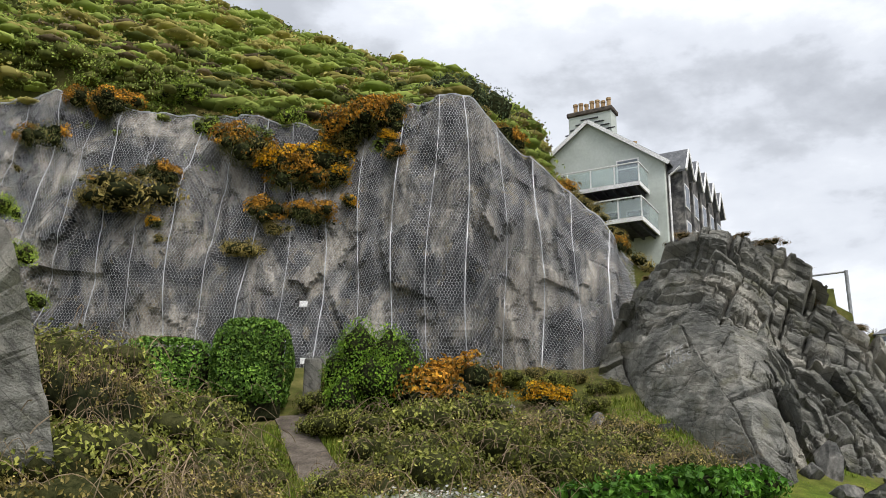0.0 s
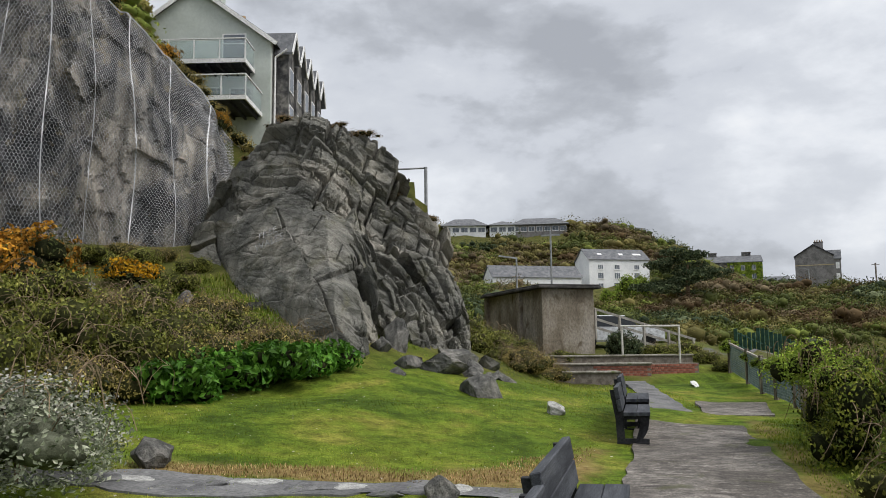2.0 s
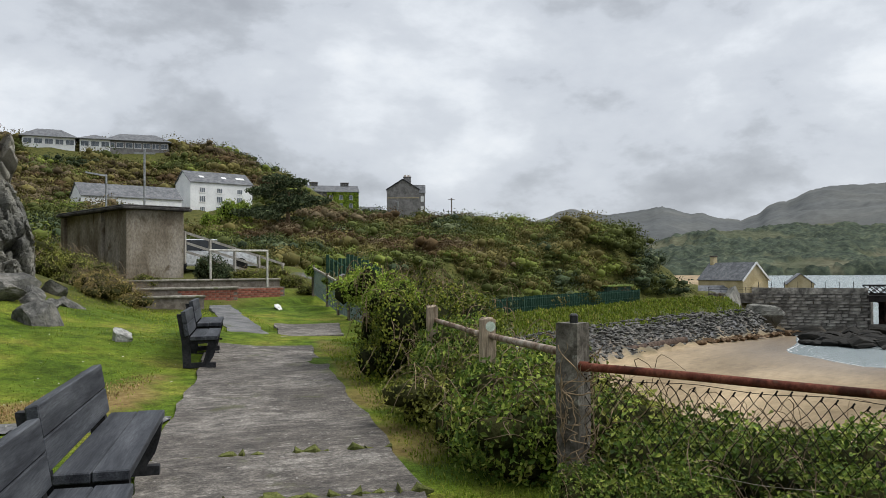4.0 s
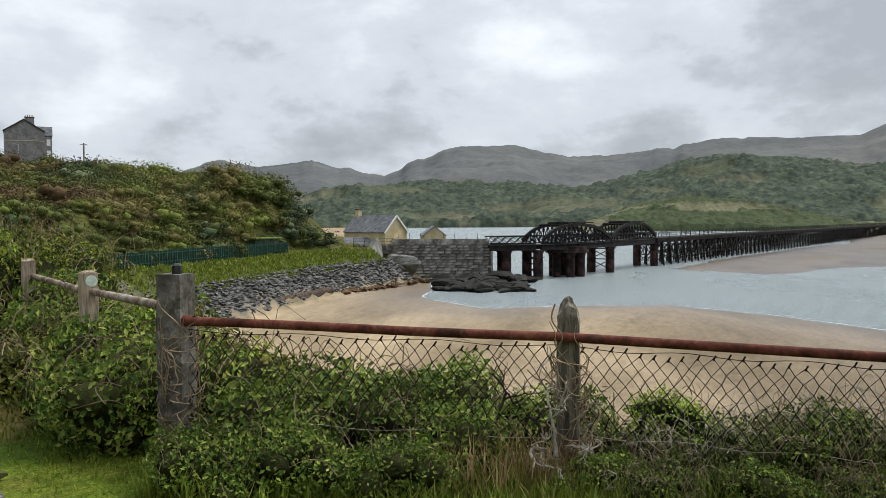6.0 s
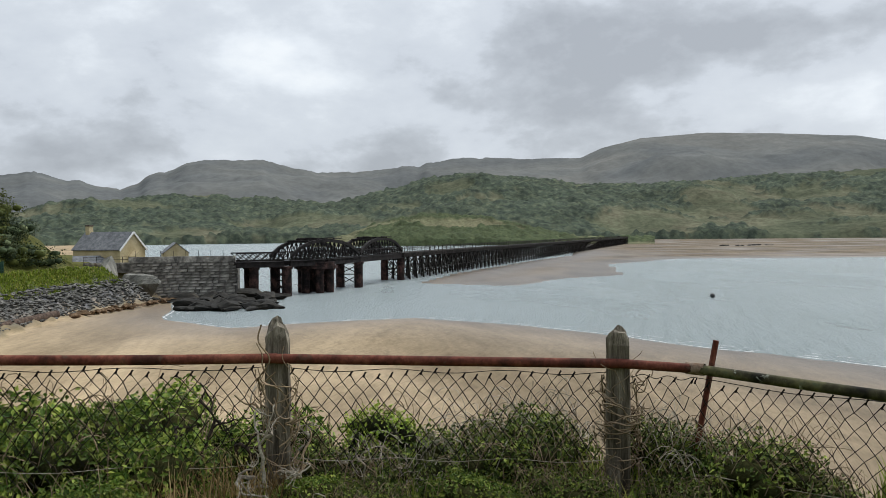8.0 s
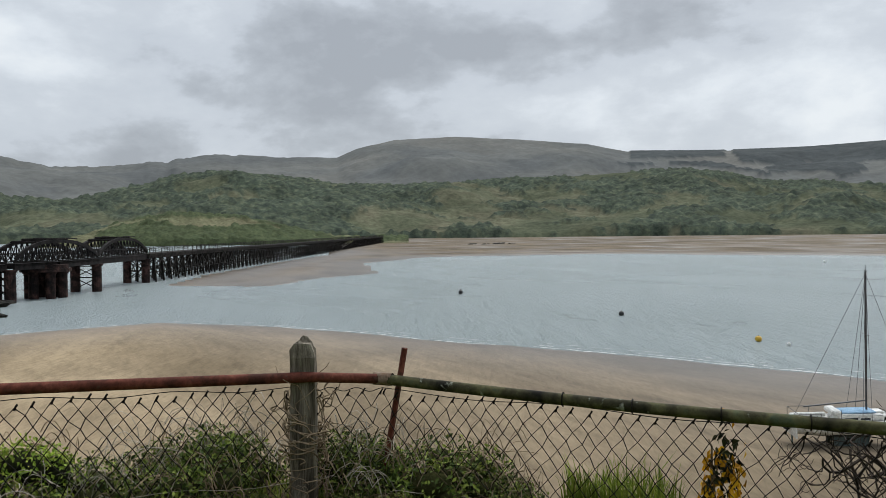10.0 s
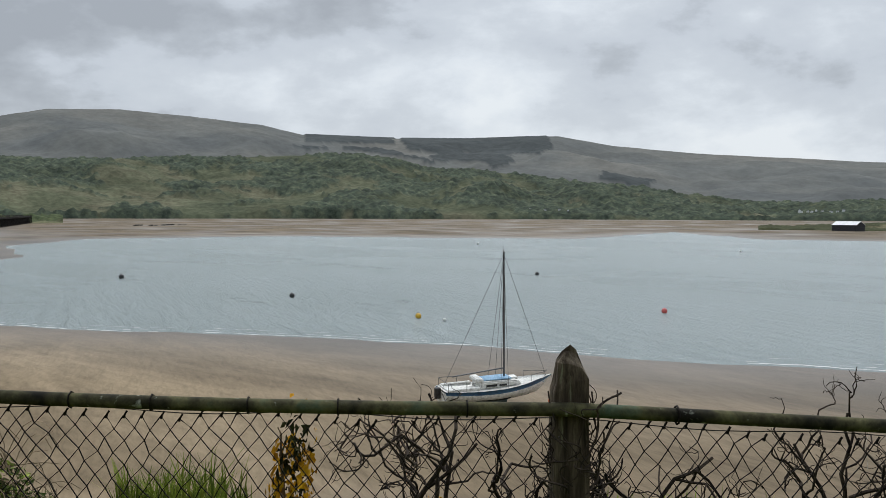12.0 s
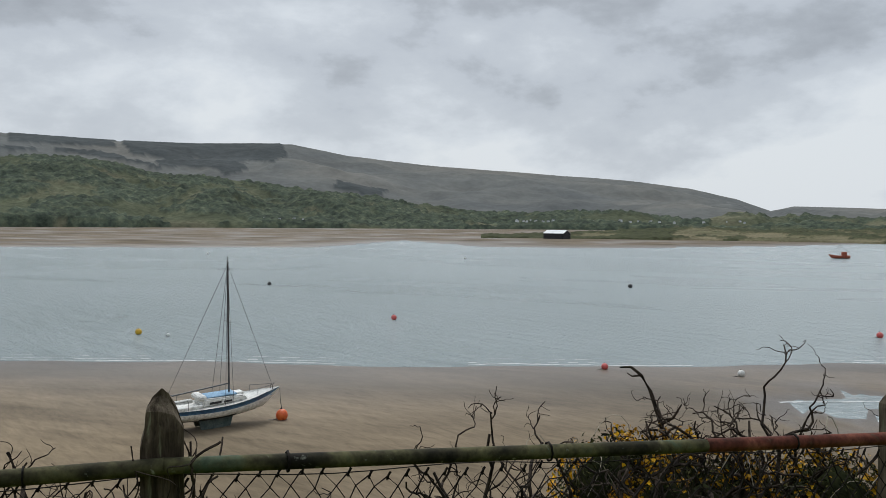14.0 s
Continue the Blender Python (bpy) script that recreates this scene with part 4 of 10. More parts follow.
def outcrop(u, v):
    f = np.stack([np.interp(u, OUT_U, OUT_FOOT[:, k]) for k in range(3)], -1)
    t = np.stack([np.interp(u, OUT_U, OUT_TOP[:, k]) for k in range(3)], -1)
    vv = np.clip(v, -0.12, 1)[..., None]
    hv = np.sign(vv) * np.abs(vv) ** 1.35
    P = np.concatenate([f[..., :2] + (t - f)[..., :2] * hv, f[..., 2:] + (t - f)[..., 2:] * vv], -1)
    over = np.clip(v - 1, 0, 1)[..., None]
    P = P + over * np.array([1.2, 5.5, -0.9])
    S = P.reshape(-1, 3)
    U, W = np.broadcast_to(u, v.shape).ravel(), v.ravel()
    wob = 0.35 * fbm(S * 0.45, 3, 60)
    # beds dip towards the hut: work in their own axes
    ca, sa = np.cos(radians(40)), np.sin(radians(40))
    a = S[:, 0] * ca - S[:, 2] * sa
    c = S[:, 0] * sa + S[:, 2] * ca + wob + 0.12 * S[:, 1]
    crag = 1.10 * beds(a, c, 1.25, 2.3, 61, 0.06) + 0.55 * beds(a + 0.4, c, 0.5, 1.05, 71, 0.05) + 0.15 * beds(a, c, 0.19, 0.5, 81, 0.025)
    # steep fluted columns low on the hut side
    b1 = S[:, 0] * 0.96 + S[:, 1] * 0.3 + 0.22 * S[:, 2] + wob
    flute = 0.75 * beds(S[:, 2], b1, 0.8, 2.6, 91, 0.08) + 0.36 * beds(S[:, 2], b1, 0.3, 1.2, 95, 0.05) + 0.10 * beds(a, c, 0.2, 0.5, 97, 0.03)
    # smooth leaning slabs low on the lawn side
    d1 = S[:, 0] * 0.75 - S[:, 1] * 0.35 + 0.5 * S[:, 2]
    slab = 0.45 * beds(S[:, 2] - 0.4 * S[:, 0], d1 + 0.3 * wob, 1.9, 2.6, 99, 0.05) + 0.10 * beds(a, c, 0.6, 1.6, 103, 0.02) + 0.10 * fbm(S * 0.8, 3, 65)
    low = smooth01(0.62, 0.50, W + 0.10 * wob)
    wf = low * smooth01(0.50, 0.60, U)
    ws = low * smooth01(0.60, 0.50, U)
    wsum = np.clip(ws + wf, 0, 1)
    disp = crag * (1 - wsum) + flute * wf + slab * np.clip(ws, 0, 1)
    disp = disp + 0.10 * fbm(S * 0.5, 3, 64) + 0.07 * np.abs(fbm(S * np.array([1.6, 1.6, 3.2]), 4, 66))
    # the flank beyond the smooth slab steps back in shade
    n = np.array([-0.1, -0.85, 0.45])
    return P + (n * disp[:, None]).reshape(P.shape)


ou, ov = np.linspace(0, 1, 400), np.concatenate([np.linspace(-0.12, 1, 260), np.linspace(1.03, 2, 26)])
OU, OV = np.meshgrid(ou, ov, indexing="ij")
me = mesh_np("outcrop", outcrop(OU, OV).reshape(-1, 3), grid_faces(len(ou), len(ov)), (rock_mat,), False)
tagged(new("rock_outcrop", me), "craggy grey slate outcrop in tilted slabs", "rock", kind="structure")


def boulder_mesh(name, seed, mat, flat=0.7, n=3):
    """A split slate boulder: facets cut from a ball."""
    bm = bmesh.new()
    bmesh.ops.create_icosphere(bm, subdivisions=n, radius=1.0)
    rnd = random.Random(seed)
    cuts = [(Vector((rnd.uniform(-1, 1), rnd.uniform(-1, 1), rnd.uniform(-0.6, 1))).normalized(), rnd.uniform(0.3, 0.62)) for _ in range(13)]
    for v in bm.verts:
        for nrm, k in cuts:
            e = v.co.dot(nrm) - k
            if e > 0:
                v.co -= nrm * e
    co = np.array([v.co[:] for v in bm.verts])
    dn = 0.05 * fbm(co * 2.5 + seed, 3, seed) + 0.05 * fbm(co * np.array([9.0, 5.0, 3.0]) + seed, 3, seed + 1)
    for v, d in zip(bm.verts, dn):
        v.co *= 1 + d
        v.co.z *= flat
    me = bpy.data.meshes.new(name)
    bm.to_mesh(me)
    bm.free()
    me.materials.append(mat)
    return me


dark_rock = surf("dark_slate_block", ((0.25, (0.06, 0.06, 0.057)), (0.5, (0.115, 0.113, 0.104)), (0.75, (0.21, 0.2, 0.18))), 1.4, rough=0.85, bump=0.7, dist=0.06, fine=6, blot=((0.27, 0.26, 0.23), 3.0, 0.64))


def boulder(name, x, y, sx, sy, sz, seed, label, rz=0.0, z=None, mat=None, sink=0.25, n=4):
    zz = zland(x, y) if z is None else z
    ob = new(name, boulder_mesh(name, seed, mat or dark_rock, n=n))
    ob.matrix_basis = pose(x, y, zz + sz * (0.5 - sink), 0, 0, rz) @ Matrix.Diagonal((sx, sy, sz, 1))
    return tagged(ob, label, "rock")

# ---- plants ----
bramble_m = leafy("bramble_leaf", ((0.0, (0.064, 0.078, 0.014)), (0.5, (0.18, 0.2, 0.04)), (1.0, (0.347, 0.339, 0.086))), 0.45)
ivy_m = leafy("ivy_leaf", ((0.0, (0.035, 0.05, 0.010)), (0.5, (0.10, 0.135, 0.02)), (1.0, (0.30, 0.31, 0.05))), 0.4)
lime_m = leafy("lime_leaf", ((0.0, (0.115, 0.186, 0.021)), (0.5, (0.230, 0.331, 0.043)), (1.0, (0.388, 0.460, 0.071))), 0.5)
hedge_m = leafy("hedge_leaf", ((0.0, (0.083, 0.169, 0.019)), (0.5, (0.15, 0.286, 0.027)), (1.0, (0.302, 0.468, 0.046))), 0.5)
alex_m = leafy("fresh_leaf", ((0.0, (0.041, 0.113, 0.014)), (0.5, (0.066, 0.175, 0.018)), (1.0, (0.123, 0.256, 0.035))), 0.4)
gorse_m = leafy("gorse_spine", ((0.0, (0.051, 0.068, 0.021)), (0.5, (0.101, 0.118, 0.038)), (1.0, (0.220, 0.178, 0.068))), 0.8, 0.1)
gflow_m = leafy("gorse_flower", ((0.0, (0.363, 0.161, 0.011)), (0.5, (0.605, 0.311, 0.011)), (1.0, (0.799, 0.483, 0.019))), 0.6, 0.2)
rust_m = leafy("faded_gorse_flower", ((0.0, (0.179, 0.090, 0.019)), (0.5, (0.359, 0.172, 0.021)), (1.0, (0.580, 0.304, 0.032))), 0.7, 0.2)
heath_m = leafy("heath_leaf", ((0.0, (0.125, 0.10, 0.03)), (0.5, (0.26, 0.215, 0.065)), (1.0, (0.45, 0.36, 0.13))), 0.8, 0.15)
bracken_m = leafy("dead_bracken", ((0.0, (0.125, 0.081, 0.037)), (0.5, (0.225, 0.156, 0.075)), (1.0, (0.350, 0.250, 0.125))), 0.9, 0.15)
silver_m = leafy("silver_leaf", ((0.0, (0.086, 0.108, 0.058)), (0.5, (0.23, 0.258, 0.173)), (1.0, (0.431, 0.445, 0.345))), 0.7, 0.2)
white_m = leafy("white_blossom", ((0.0, (0.338, 0.330, 0.285)), (1.0, (0.585, 0.578, 0.525))), 0.7, 0.2)
conifer_m = leafy("conifer_leaf", ((0.0, (0.027, 0.039, 0.021)), (0.5, (0.054, 0.075, 0.036)), (1.0, (0.108, 0.126, 0.063))), 0.8, 0.05)
grass_m = leafy("grass_blade", ((0.0, (0.084, 0.125, 0.016)), (0.5, (0.146, 0.199, 0.025)), (0.92, (0.224, 0.263, 0.039)), (1.0, (0.403, 0.336, 0.101))), 0.6, 0.3, 0.1)
lawn_m = leafy("lawn_blade", ((0.0, (0.13, 0.19, 0.022)), (0.6, (0.20, 0.265, 0.032)), (1.0, (0.34, 0.34, 0.07))), 0.7, 0.45, 0.1, 0.7, 0.25)
straw_m = leafy("dry_grass_blade", ((0.0, (0.17, 0.105, 0.045)), (0.5, (0.33, 0.225, 0.10)), (1.0, (0.52, 0.41, 0.21))), 0.8, 0.25, 0.1)
far_green_m = leafy("slope_green", ((0.0, (0.053, 0.066, 0.019)), (1.0, (0.115, 0.132, 0.036))), 0.8, 0.1, 0.1, 0.22, 0.25, 0.45)
far_olive_m = leafy("slope_olive", ((0.0, (0.095, 0.086, 0.029)), (1.0, (0.189, 0.163, 0.056))), 0.8, 0.1, 0.1, 0.22, 0.25, 0.45)
far_bright_m = leafy("slope_fresh", ((0.0, (0.107, 0.141, 0.029)), (1.0, (0.21, 0.244, 0.054))), 0.8, 0.1, 0.1, 0.22, 0.25, 0.45)
nettle_m = leafy("nettle_leaf", ((0.0, (0.030, 0.058, 0.010)), (0.5, (0.105, 0.168, 0.028)), (1.0, (0.31, 0.36, 0.07))), 0.5)
far_rust_m = leafy("slope_rust", ((0.0, (0.062, 0.042, 0.022)), (1.0, (0.125, 0.085, 0.042))), 0.9, 0.1, 0.1, 0.22, 0.25, 0.45)
hill_green_m = leafy("hill_grass_green", ((0.0, (0.155, 0.209, 0.043)), (1.0, (0.317, 0.378, 0.089))), 0.8, 0.1, 0.1, 0.3, 0.3, 0.5)
hill_olive_m = leafy("hill_heath_olive", ((0.0, (0.209, 0.193, 0.055)), (1.0, (0.396, 0.347, 0.11))), 0.8, 0.1, 0.1, 0.3, 0.3, 0.5)
dark_bramble_m = leafy("dark_bramble_leaf", ((0.0, (0.025, 0.038, 0.011)), (0.5, (0.079, 0.119, 0.025)), (1.0, (0.263, 0.315, 0.061))), 0.5)
far_brown_m = leafy("slope_twigs", ((0.0, (0.095, 0.074, 0.043)), (1.0, (0.196, 0.155, 0.09))), 0.9, 0.1, 0.1, 0.22, 0.25, 0.45)
twig_m = surf("bare_twig", ((0.3, (0.12, 0.085, 0.05)), (0.7, (0.27, 0.20, 0.125))), 6.0, rough=0.9, bump=0.2, per_object=0.2)
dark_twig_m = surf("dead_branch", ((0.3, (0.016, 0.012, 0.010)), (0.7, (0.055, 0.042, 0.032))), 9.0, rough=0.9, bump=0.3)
tan_twig_m = surf("tan_cane", ((0.3, (0.15, 0.108, 0.065)), (0.7, (0.27, 0.205, 0.135))), 8.0, rough=0.9, bump=0.2, per_object=0.2)
pale_twig_m = surf("bleached_stem", ((0.3, (0.26, 0.23, 0.18)), (0.7, (0.42, 0.38, 0.31))), 8.0, rough=0.9, bump=0.2)


def unit(v):
    return v / (np.linalg.norm(v, axis=-1, keepdims=True) + 1e-9)


def leaf_quads(rng, P, N, size, aspect=0.55, droop=0.3, fold=0.25):
    """One folded leaf of two triangles as a quad at each point."""
    n = len(P)
    s = size * rng.uniform(0.6, 1.35, (n, 1))
    T = unit(np.cross(N, rng.normal(size=(n, 3))) - np.array([0, 0, droop]))
    S = unit(np.cross(N, T))
    base = P - T * s * 0.5
    tip = P + T * s * 0.5 - N * s * 0.12
    a = P + S * s * aspect * 0.5 + N * s * fold * 0.3
    c = P - S * s * aspect * 0.5 + N * s * fold * 0.3
    V = np.stack([base, a, tip, c], 1).reshape(-1, 3)
    return V, np.arange(len(V)).reshape(-1, 4)


def clump_points(rng, lobes, n, shell=0.35):
    """Points near the surfaces of a set of lobes (x, y, z, rx, ry, rz), with outward normals, none deep inside another lobe."""
    L = np.asarray(lobes, float)
    w = (L[:, 3] * L[:, 4] + L[:, 3] * L[:, 5] + L[:, 4] * L[:, 5])
    k = rng.choice(len(L), size=int(n * 1.5), p=w / w.sum())
    D = unit(rng.normal(size=(len(k), 3)))
    r = 1 - shell * rng.random(len(k)) ** 1.6 + 0.12 * rng.normal(size=len(k)) * 0.5
    P = L[k, :3] + D * L[k, 3:] * r[:, None]
    N = unit(D / L[k, 3:])
    keep = np.ones(len(P), bool)
    for l in L:
        q = np.linalg.norm((P - l[:3]) / l[3:], axis=1)
        keep &= q > 0.62
    keep &= P[:, 2] > -0.05
    P, N = P[keep][:n], N[keep][:n]
    return P, unit(N + 0.55 * rng.normal(size=P.shape))


def lobes_for(rng, sx, sy, sz, k):
    """Lobes that fill a bush of half-widths sx, sy and height sz standing on z = 0."""
    out = [(0, 0, sz * 0.42, sx * 0.72, sy * 0.72, sz * 0.50)]
    for _ in range(k):
        a, q = rng.uniform(0, 2 * np.pi), rng.uniform(0.25, 0.78)
        z = sz * rng.uniform(0.2, 0.72) * (1.15 - 0.5 * q)
        s = rng.uniform(0.28, 0.5)
        out.append((sx * q * np.cos(a), sy * q * np.sin(a), z, sx * s, sy * s, sz * s * 0.8))
    return out


def stems_np(rng, sx, sy, sz, n, r=0.008, out=1.0):
    """Bent twigs from the root outwards."""
    pieces = []
    for _ in range(n):
        a = rng.uniform(0, 2 * np.pi)
        q = rng.uniform(0.3, 1.0) * out
        tip = np.array([sx * q * np.cos(a), sy * q * np.sin(a), sz * rng.uniform(0.5, 1.08)])
        t = np.linspace(0, 1, 6)[:, None]
        P = tip * t * np.array([1, 1, 1]) + np.array([0, 0, 0.25 * sz]) * np.sin(np.pi * t) + rng.normal(size=(6, 3)) * 0.04 * sz * t
        pieces.append(tube_np(P, r * (1.1 - 0.8 * t[:, 0]), 3, False))
    return join_np(pieces)


def arching_np(rng, sx, sy, sz, n, r=0.006):
    """Loose arching canes over a thicket: each a smooth bow."""
    pieces = []
    for _ in range(n):
        c = np.array([rng.uniform(-0.85, 0.85) * sx, rng.uniform(-0.85, 0.85) * sy, sz * rng.uniform(0.4, 0.88)])
        d = unit(rng.normal(size=3) * np.array([1, 1, 0.45])) * rng.uniform(0.25, 0.75) * max(sx, sy) * 0.7
        side = np.cross(d, (0, 0, 1.0)) * rng.uniform(-0.5, 0.5)
        t = np.linspace(-0.5, 0.5, 6)[:, None]
        bow = (0.25 - t * t) * 4
        P = c + d * t + np.array([0, 0, 1.0]) * (rng.uniform(0.05, 0.3) * sz * bow) + side * bow * 0.6 + side * t * bow
        pieces.append(tube_np(P, r * rng.uniform(0.5, 1.1), 3, False))
    return join_np(pieces)


# core colours: the shade in foliage gaps is painted as darker solid fills
slope_core = surf("slope_gap_shade", ((0.3, (0.07, 0.082, 0.022)), (0.7, (0.125, 0.132, 0.04))), 1.0, rough=1.0, bump=0.0, spec=0.0)
dark_core = surf("painted_gap_shade", ((0.3, (0.010, 0.012, 0.006)), (0.7, (0.03, 0.033, 0.015))), 5.0, rough=1.0, bump=0.0, spec=0.0)


# thicket and silver-bush cores, darkened likewise to paint the gaps' shade
thicket_core = surf("thicket_gap_shade", ((0.3, (0.022, 0.025, 0.010)), (0.7, (0.055, 0.056, 0.022))), 6.0, rough=1.0, bump=0.4, dist=0.03, spec=0.0)
silver_core = surf("silver_gap_shade", ((0.3, (0.05, 0.055, 0.035)), (0.7, (0.13, 0.14, 0.10))), 8.0, rough=1.0, bump=0.4, dist=0.03, spec=0.0)


def ball_np(sub=1):
    bm = bmesh.new()
    bmesh.ops.create_icosphere(bm, subdivisions=sub, radius=1.0)
    v = np.array([q.co[:] for q in bm.verts])
    f = np.array([[q.index for q in p.verts] for p in bm.faces])
    bm.free()
    return v, f


BALL = ball_np(1)


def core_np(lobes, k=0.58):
    """Solid dark balls inside a bush that paint the shade between its leaves."""
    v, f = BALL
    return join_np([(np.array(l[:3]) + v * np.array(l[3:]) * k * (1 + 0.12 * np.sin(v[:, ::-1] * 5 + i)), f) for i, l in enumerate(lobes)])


def bush_meshes(seed, sx, sy, sz, leaves, size, mat, lobes=9, flowers=0, fmat=None, fsize=0.05, canes=0, cane_mat=None, aspect=0.55, cane_r=0.006, shell=0.35, ftop=0.35, fpatch=0.35, core=0.58, core_mat=None, fscale=1.6):
    """The meshes of one bush: foliage, flowers, stems."""
    rng = np.random.default_rng(seed)
    L = lobes_for(rng, sx, sy, sz, lobes)
    P, N = clump_points(rng, L, leaves, shell)
    out = [("foliage", mesh_np("foliage", *leaf_quads(rng, P, N, size, aspect), (mat,)))]
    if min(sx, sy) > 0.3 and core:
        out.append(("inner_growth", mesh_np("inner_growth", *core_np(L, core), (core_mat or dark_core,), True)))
    if flowers:
        P, N = clump_points(rng, L, flowers * 6, 0.12)
        pat = fbm(P * (fscale / max(sx, 0.4)) + seed, 3, seed)
        good = (P[:, 2] > sz * ftop) & (pat > np.quantile(pat, fpatch))
        P, N = P[good][:flowers], N[good][:flowers]
        out.append(("blossom", mesh_np("blossom", *leaf_quads(rng, P + N * 0.03, N, fsize, 0.8), (fmat,))))
    if canes:
        V, F = arching_np(rng, sx, sy, sz, canes, cane_r)
        V2, F2 = stems_np(rng, sx * 0.8, sy * 0.8, sz * 0.85, max(5, canes // 5), cane_r * 1.6)
        out.append(("cane_tangle", mesh_np("stems", np.concatenate([V, V2]), np.concatenate([F, F2 + len(V)]), (cane_mat or twig_m,))))
    else:
        V2, F2 = stems_np(rng, sx * 0.7, sy * 0.7, sz * 0.75, 8, 0.012)
        out.append(("cane_tangle", mesh_np("stems", V2, F2, (twig_m,))))
    return out


def plant(name, meshes, x, y, label, category="bush", rz=0.0, scale=1.0, z=None, group="", tilt=(0, 0), sink=0.05):
    """One plant of shared meshes, set on the ground."""
    zz = (zland(x, y) if z is None else z) - sink
    root = thing(name, label, category, pose(x, y, zz, tilt[0], tilt[1], rz), group)
    root.scale = (scale,) * 3 if np.isscalar(scale) else scale
    for nm, me in meshes:
        tagged(part_np(nm, me, root), kind="stuff")
    return root


def blades_np(rng, X, Y, Z, h, w, lean=0.35, seg=2):
    """Grass blades: narrow bent strips."""
    n = len(X)
    a = rng.uniform(0, 2 * np.pi, n)
    d = np.stack([np.cos(a), np.sin(a), np.zeros(n)], -1)
    s = np.stack([-np.sin(a), np.cos(a), np.zeros(n)], -1)
    H = (h * rng.uniform(0.5, 1.3, n))[:, None]
    l = (lean * rng.uniform(0.2, 1.4, n))[:, None]
    B = np.stack([X, Y, Z], -1)
    M = B + d * H * l * 0.35 + np.array([0, 0, 1.0]) * H * 0.6
    T = B + d * H * l + np.array([0, 0, 1.0]) * H
    ws = (w * rng.uniform(0.7, 1.3, n))[:, None]
    V = np.stack([B - s * ws, B + s * ws, M + s * ws * 0.7, M - s * ws * 0.7, T + s * ws * 0.12, T - s * ws * 0.12], 1).reshape(-1, 3)
    k = np.arange(n)[:, None] * 6
    F = np.concatenate([k + np.array([0, 1, 2, 3]), k + np.array([3, 2, 4, 5])], 1).reshape(-1, 4)
    return V, F

# ---- path and slabs ----
# worn surface: pale flakes across the walk, dark damp patches, aggregate specks
conc, nt, b = node_mat("worn_concrete")
pos = nt.nodes.new("ShaderNodeNewGeometry").outputs["Position"]
k1 = noise_node(nt, pos, 0.9, 5, 0.6, 0.3)
c = ramp_node(nt, k1, ((0.38, (0.075, 0.065, 0.055)), (0.5, (0.112, 0.099, 0.085)), (0.62, (0.155, 0.140, 0.122))))
k2 = noise_node(nt, along(nt, pos, 0.10, 0.30, 1.0, rz=0.84), 1.0, 8, 0.78, 0.5)
k5 = noise_node(nt, pos, 0.55, 4, 0.6, 0.6)
flake = nt.nodes.new("ShaderNodeMath")
flake.operation = "MULTIPLY_ADD"
nt.links.new(k5, flake.inputs[0])
flake.inputs[1].default_value = 0.45
nt.links.new(k2, flake.inputs[2])
c = mix_node(nt, ramp_node(nt, flake.outputs[0], ((0.76, grey(0.0)), (0.84, grey(0.7)))), c, (0.25, 0.232, 0.205))
c = mix_node(nt, ramp_node(nt, flake.outputs[0], ((0.62, grey(0.75)), (0.71, grey(0.0)))), c, (0.048, 0.042, 0.036))
k3 = noise_node(nt, pos, 38.0, 4, 0.7)
c = mix_node(nt, 0.8, c, ramp_node(nt, k3, ((0.36, grey(0.45)), (0.5, grey(1.0)), (0.64, grey(1.6)))), "MULTIPLY")
k6 = noise_node(nt, pos, 5.5, 6, 0.75, 0.3)
c = mix_node(nt, 0.85, c, ramp_node(nt, k6, ((0.36, grey(0.5)), (0.5, grey(1.0)), (0.64, grey(1.5)))), "MULTIPLY")
fleck = noise_node(nt, pos, 14.0, 3, 0.6)
c = mix_node(nt, ramp_node(nt, fleck, ((0.66, grey(0.0)), (0.70, grey(0.7)))), c, (0.34, 0.32, 0.29))
k4 = noise_node(nt, pos, 1.6, 5, 0.7, 0.4)
c = mix_node(nt, ramp_node(nt, k4, ((0.60, grey(0.0)), (0.68, grey(0.6)))), c, (0.075, 0.078, 0.03))
nt.links.new(c, b.inputs["Base Color"])
b.inputs["Roughness"].default_value = 0.9
bump_node(nt, b, k3, 0.8, 0.012)
tar = surf("old_tarmac", ((0.3, (0.11, 0.11, 0.112)), (0.7, (0.19, 0.19, 0.188))), 1.6, rough=0.95, bump=0.5, dist=0.01, fine=16, blot=((0.10, 0.115, 0.05), 1.5, 0.62))


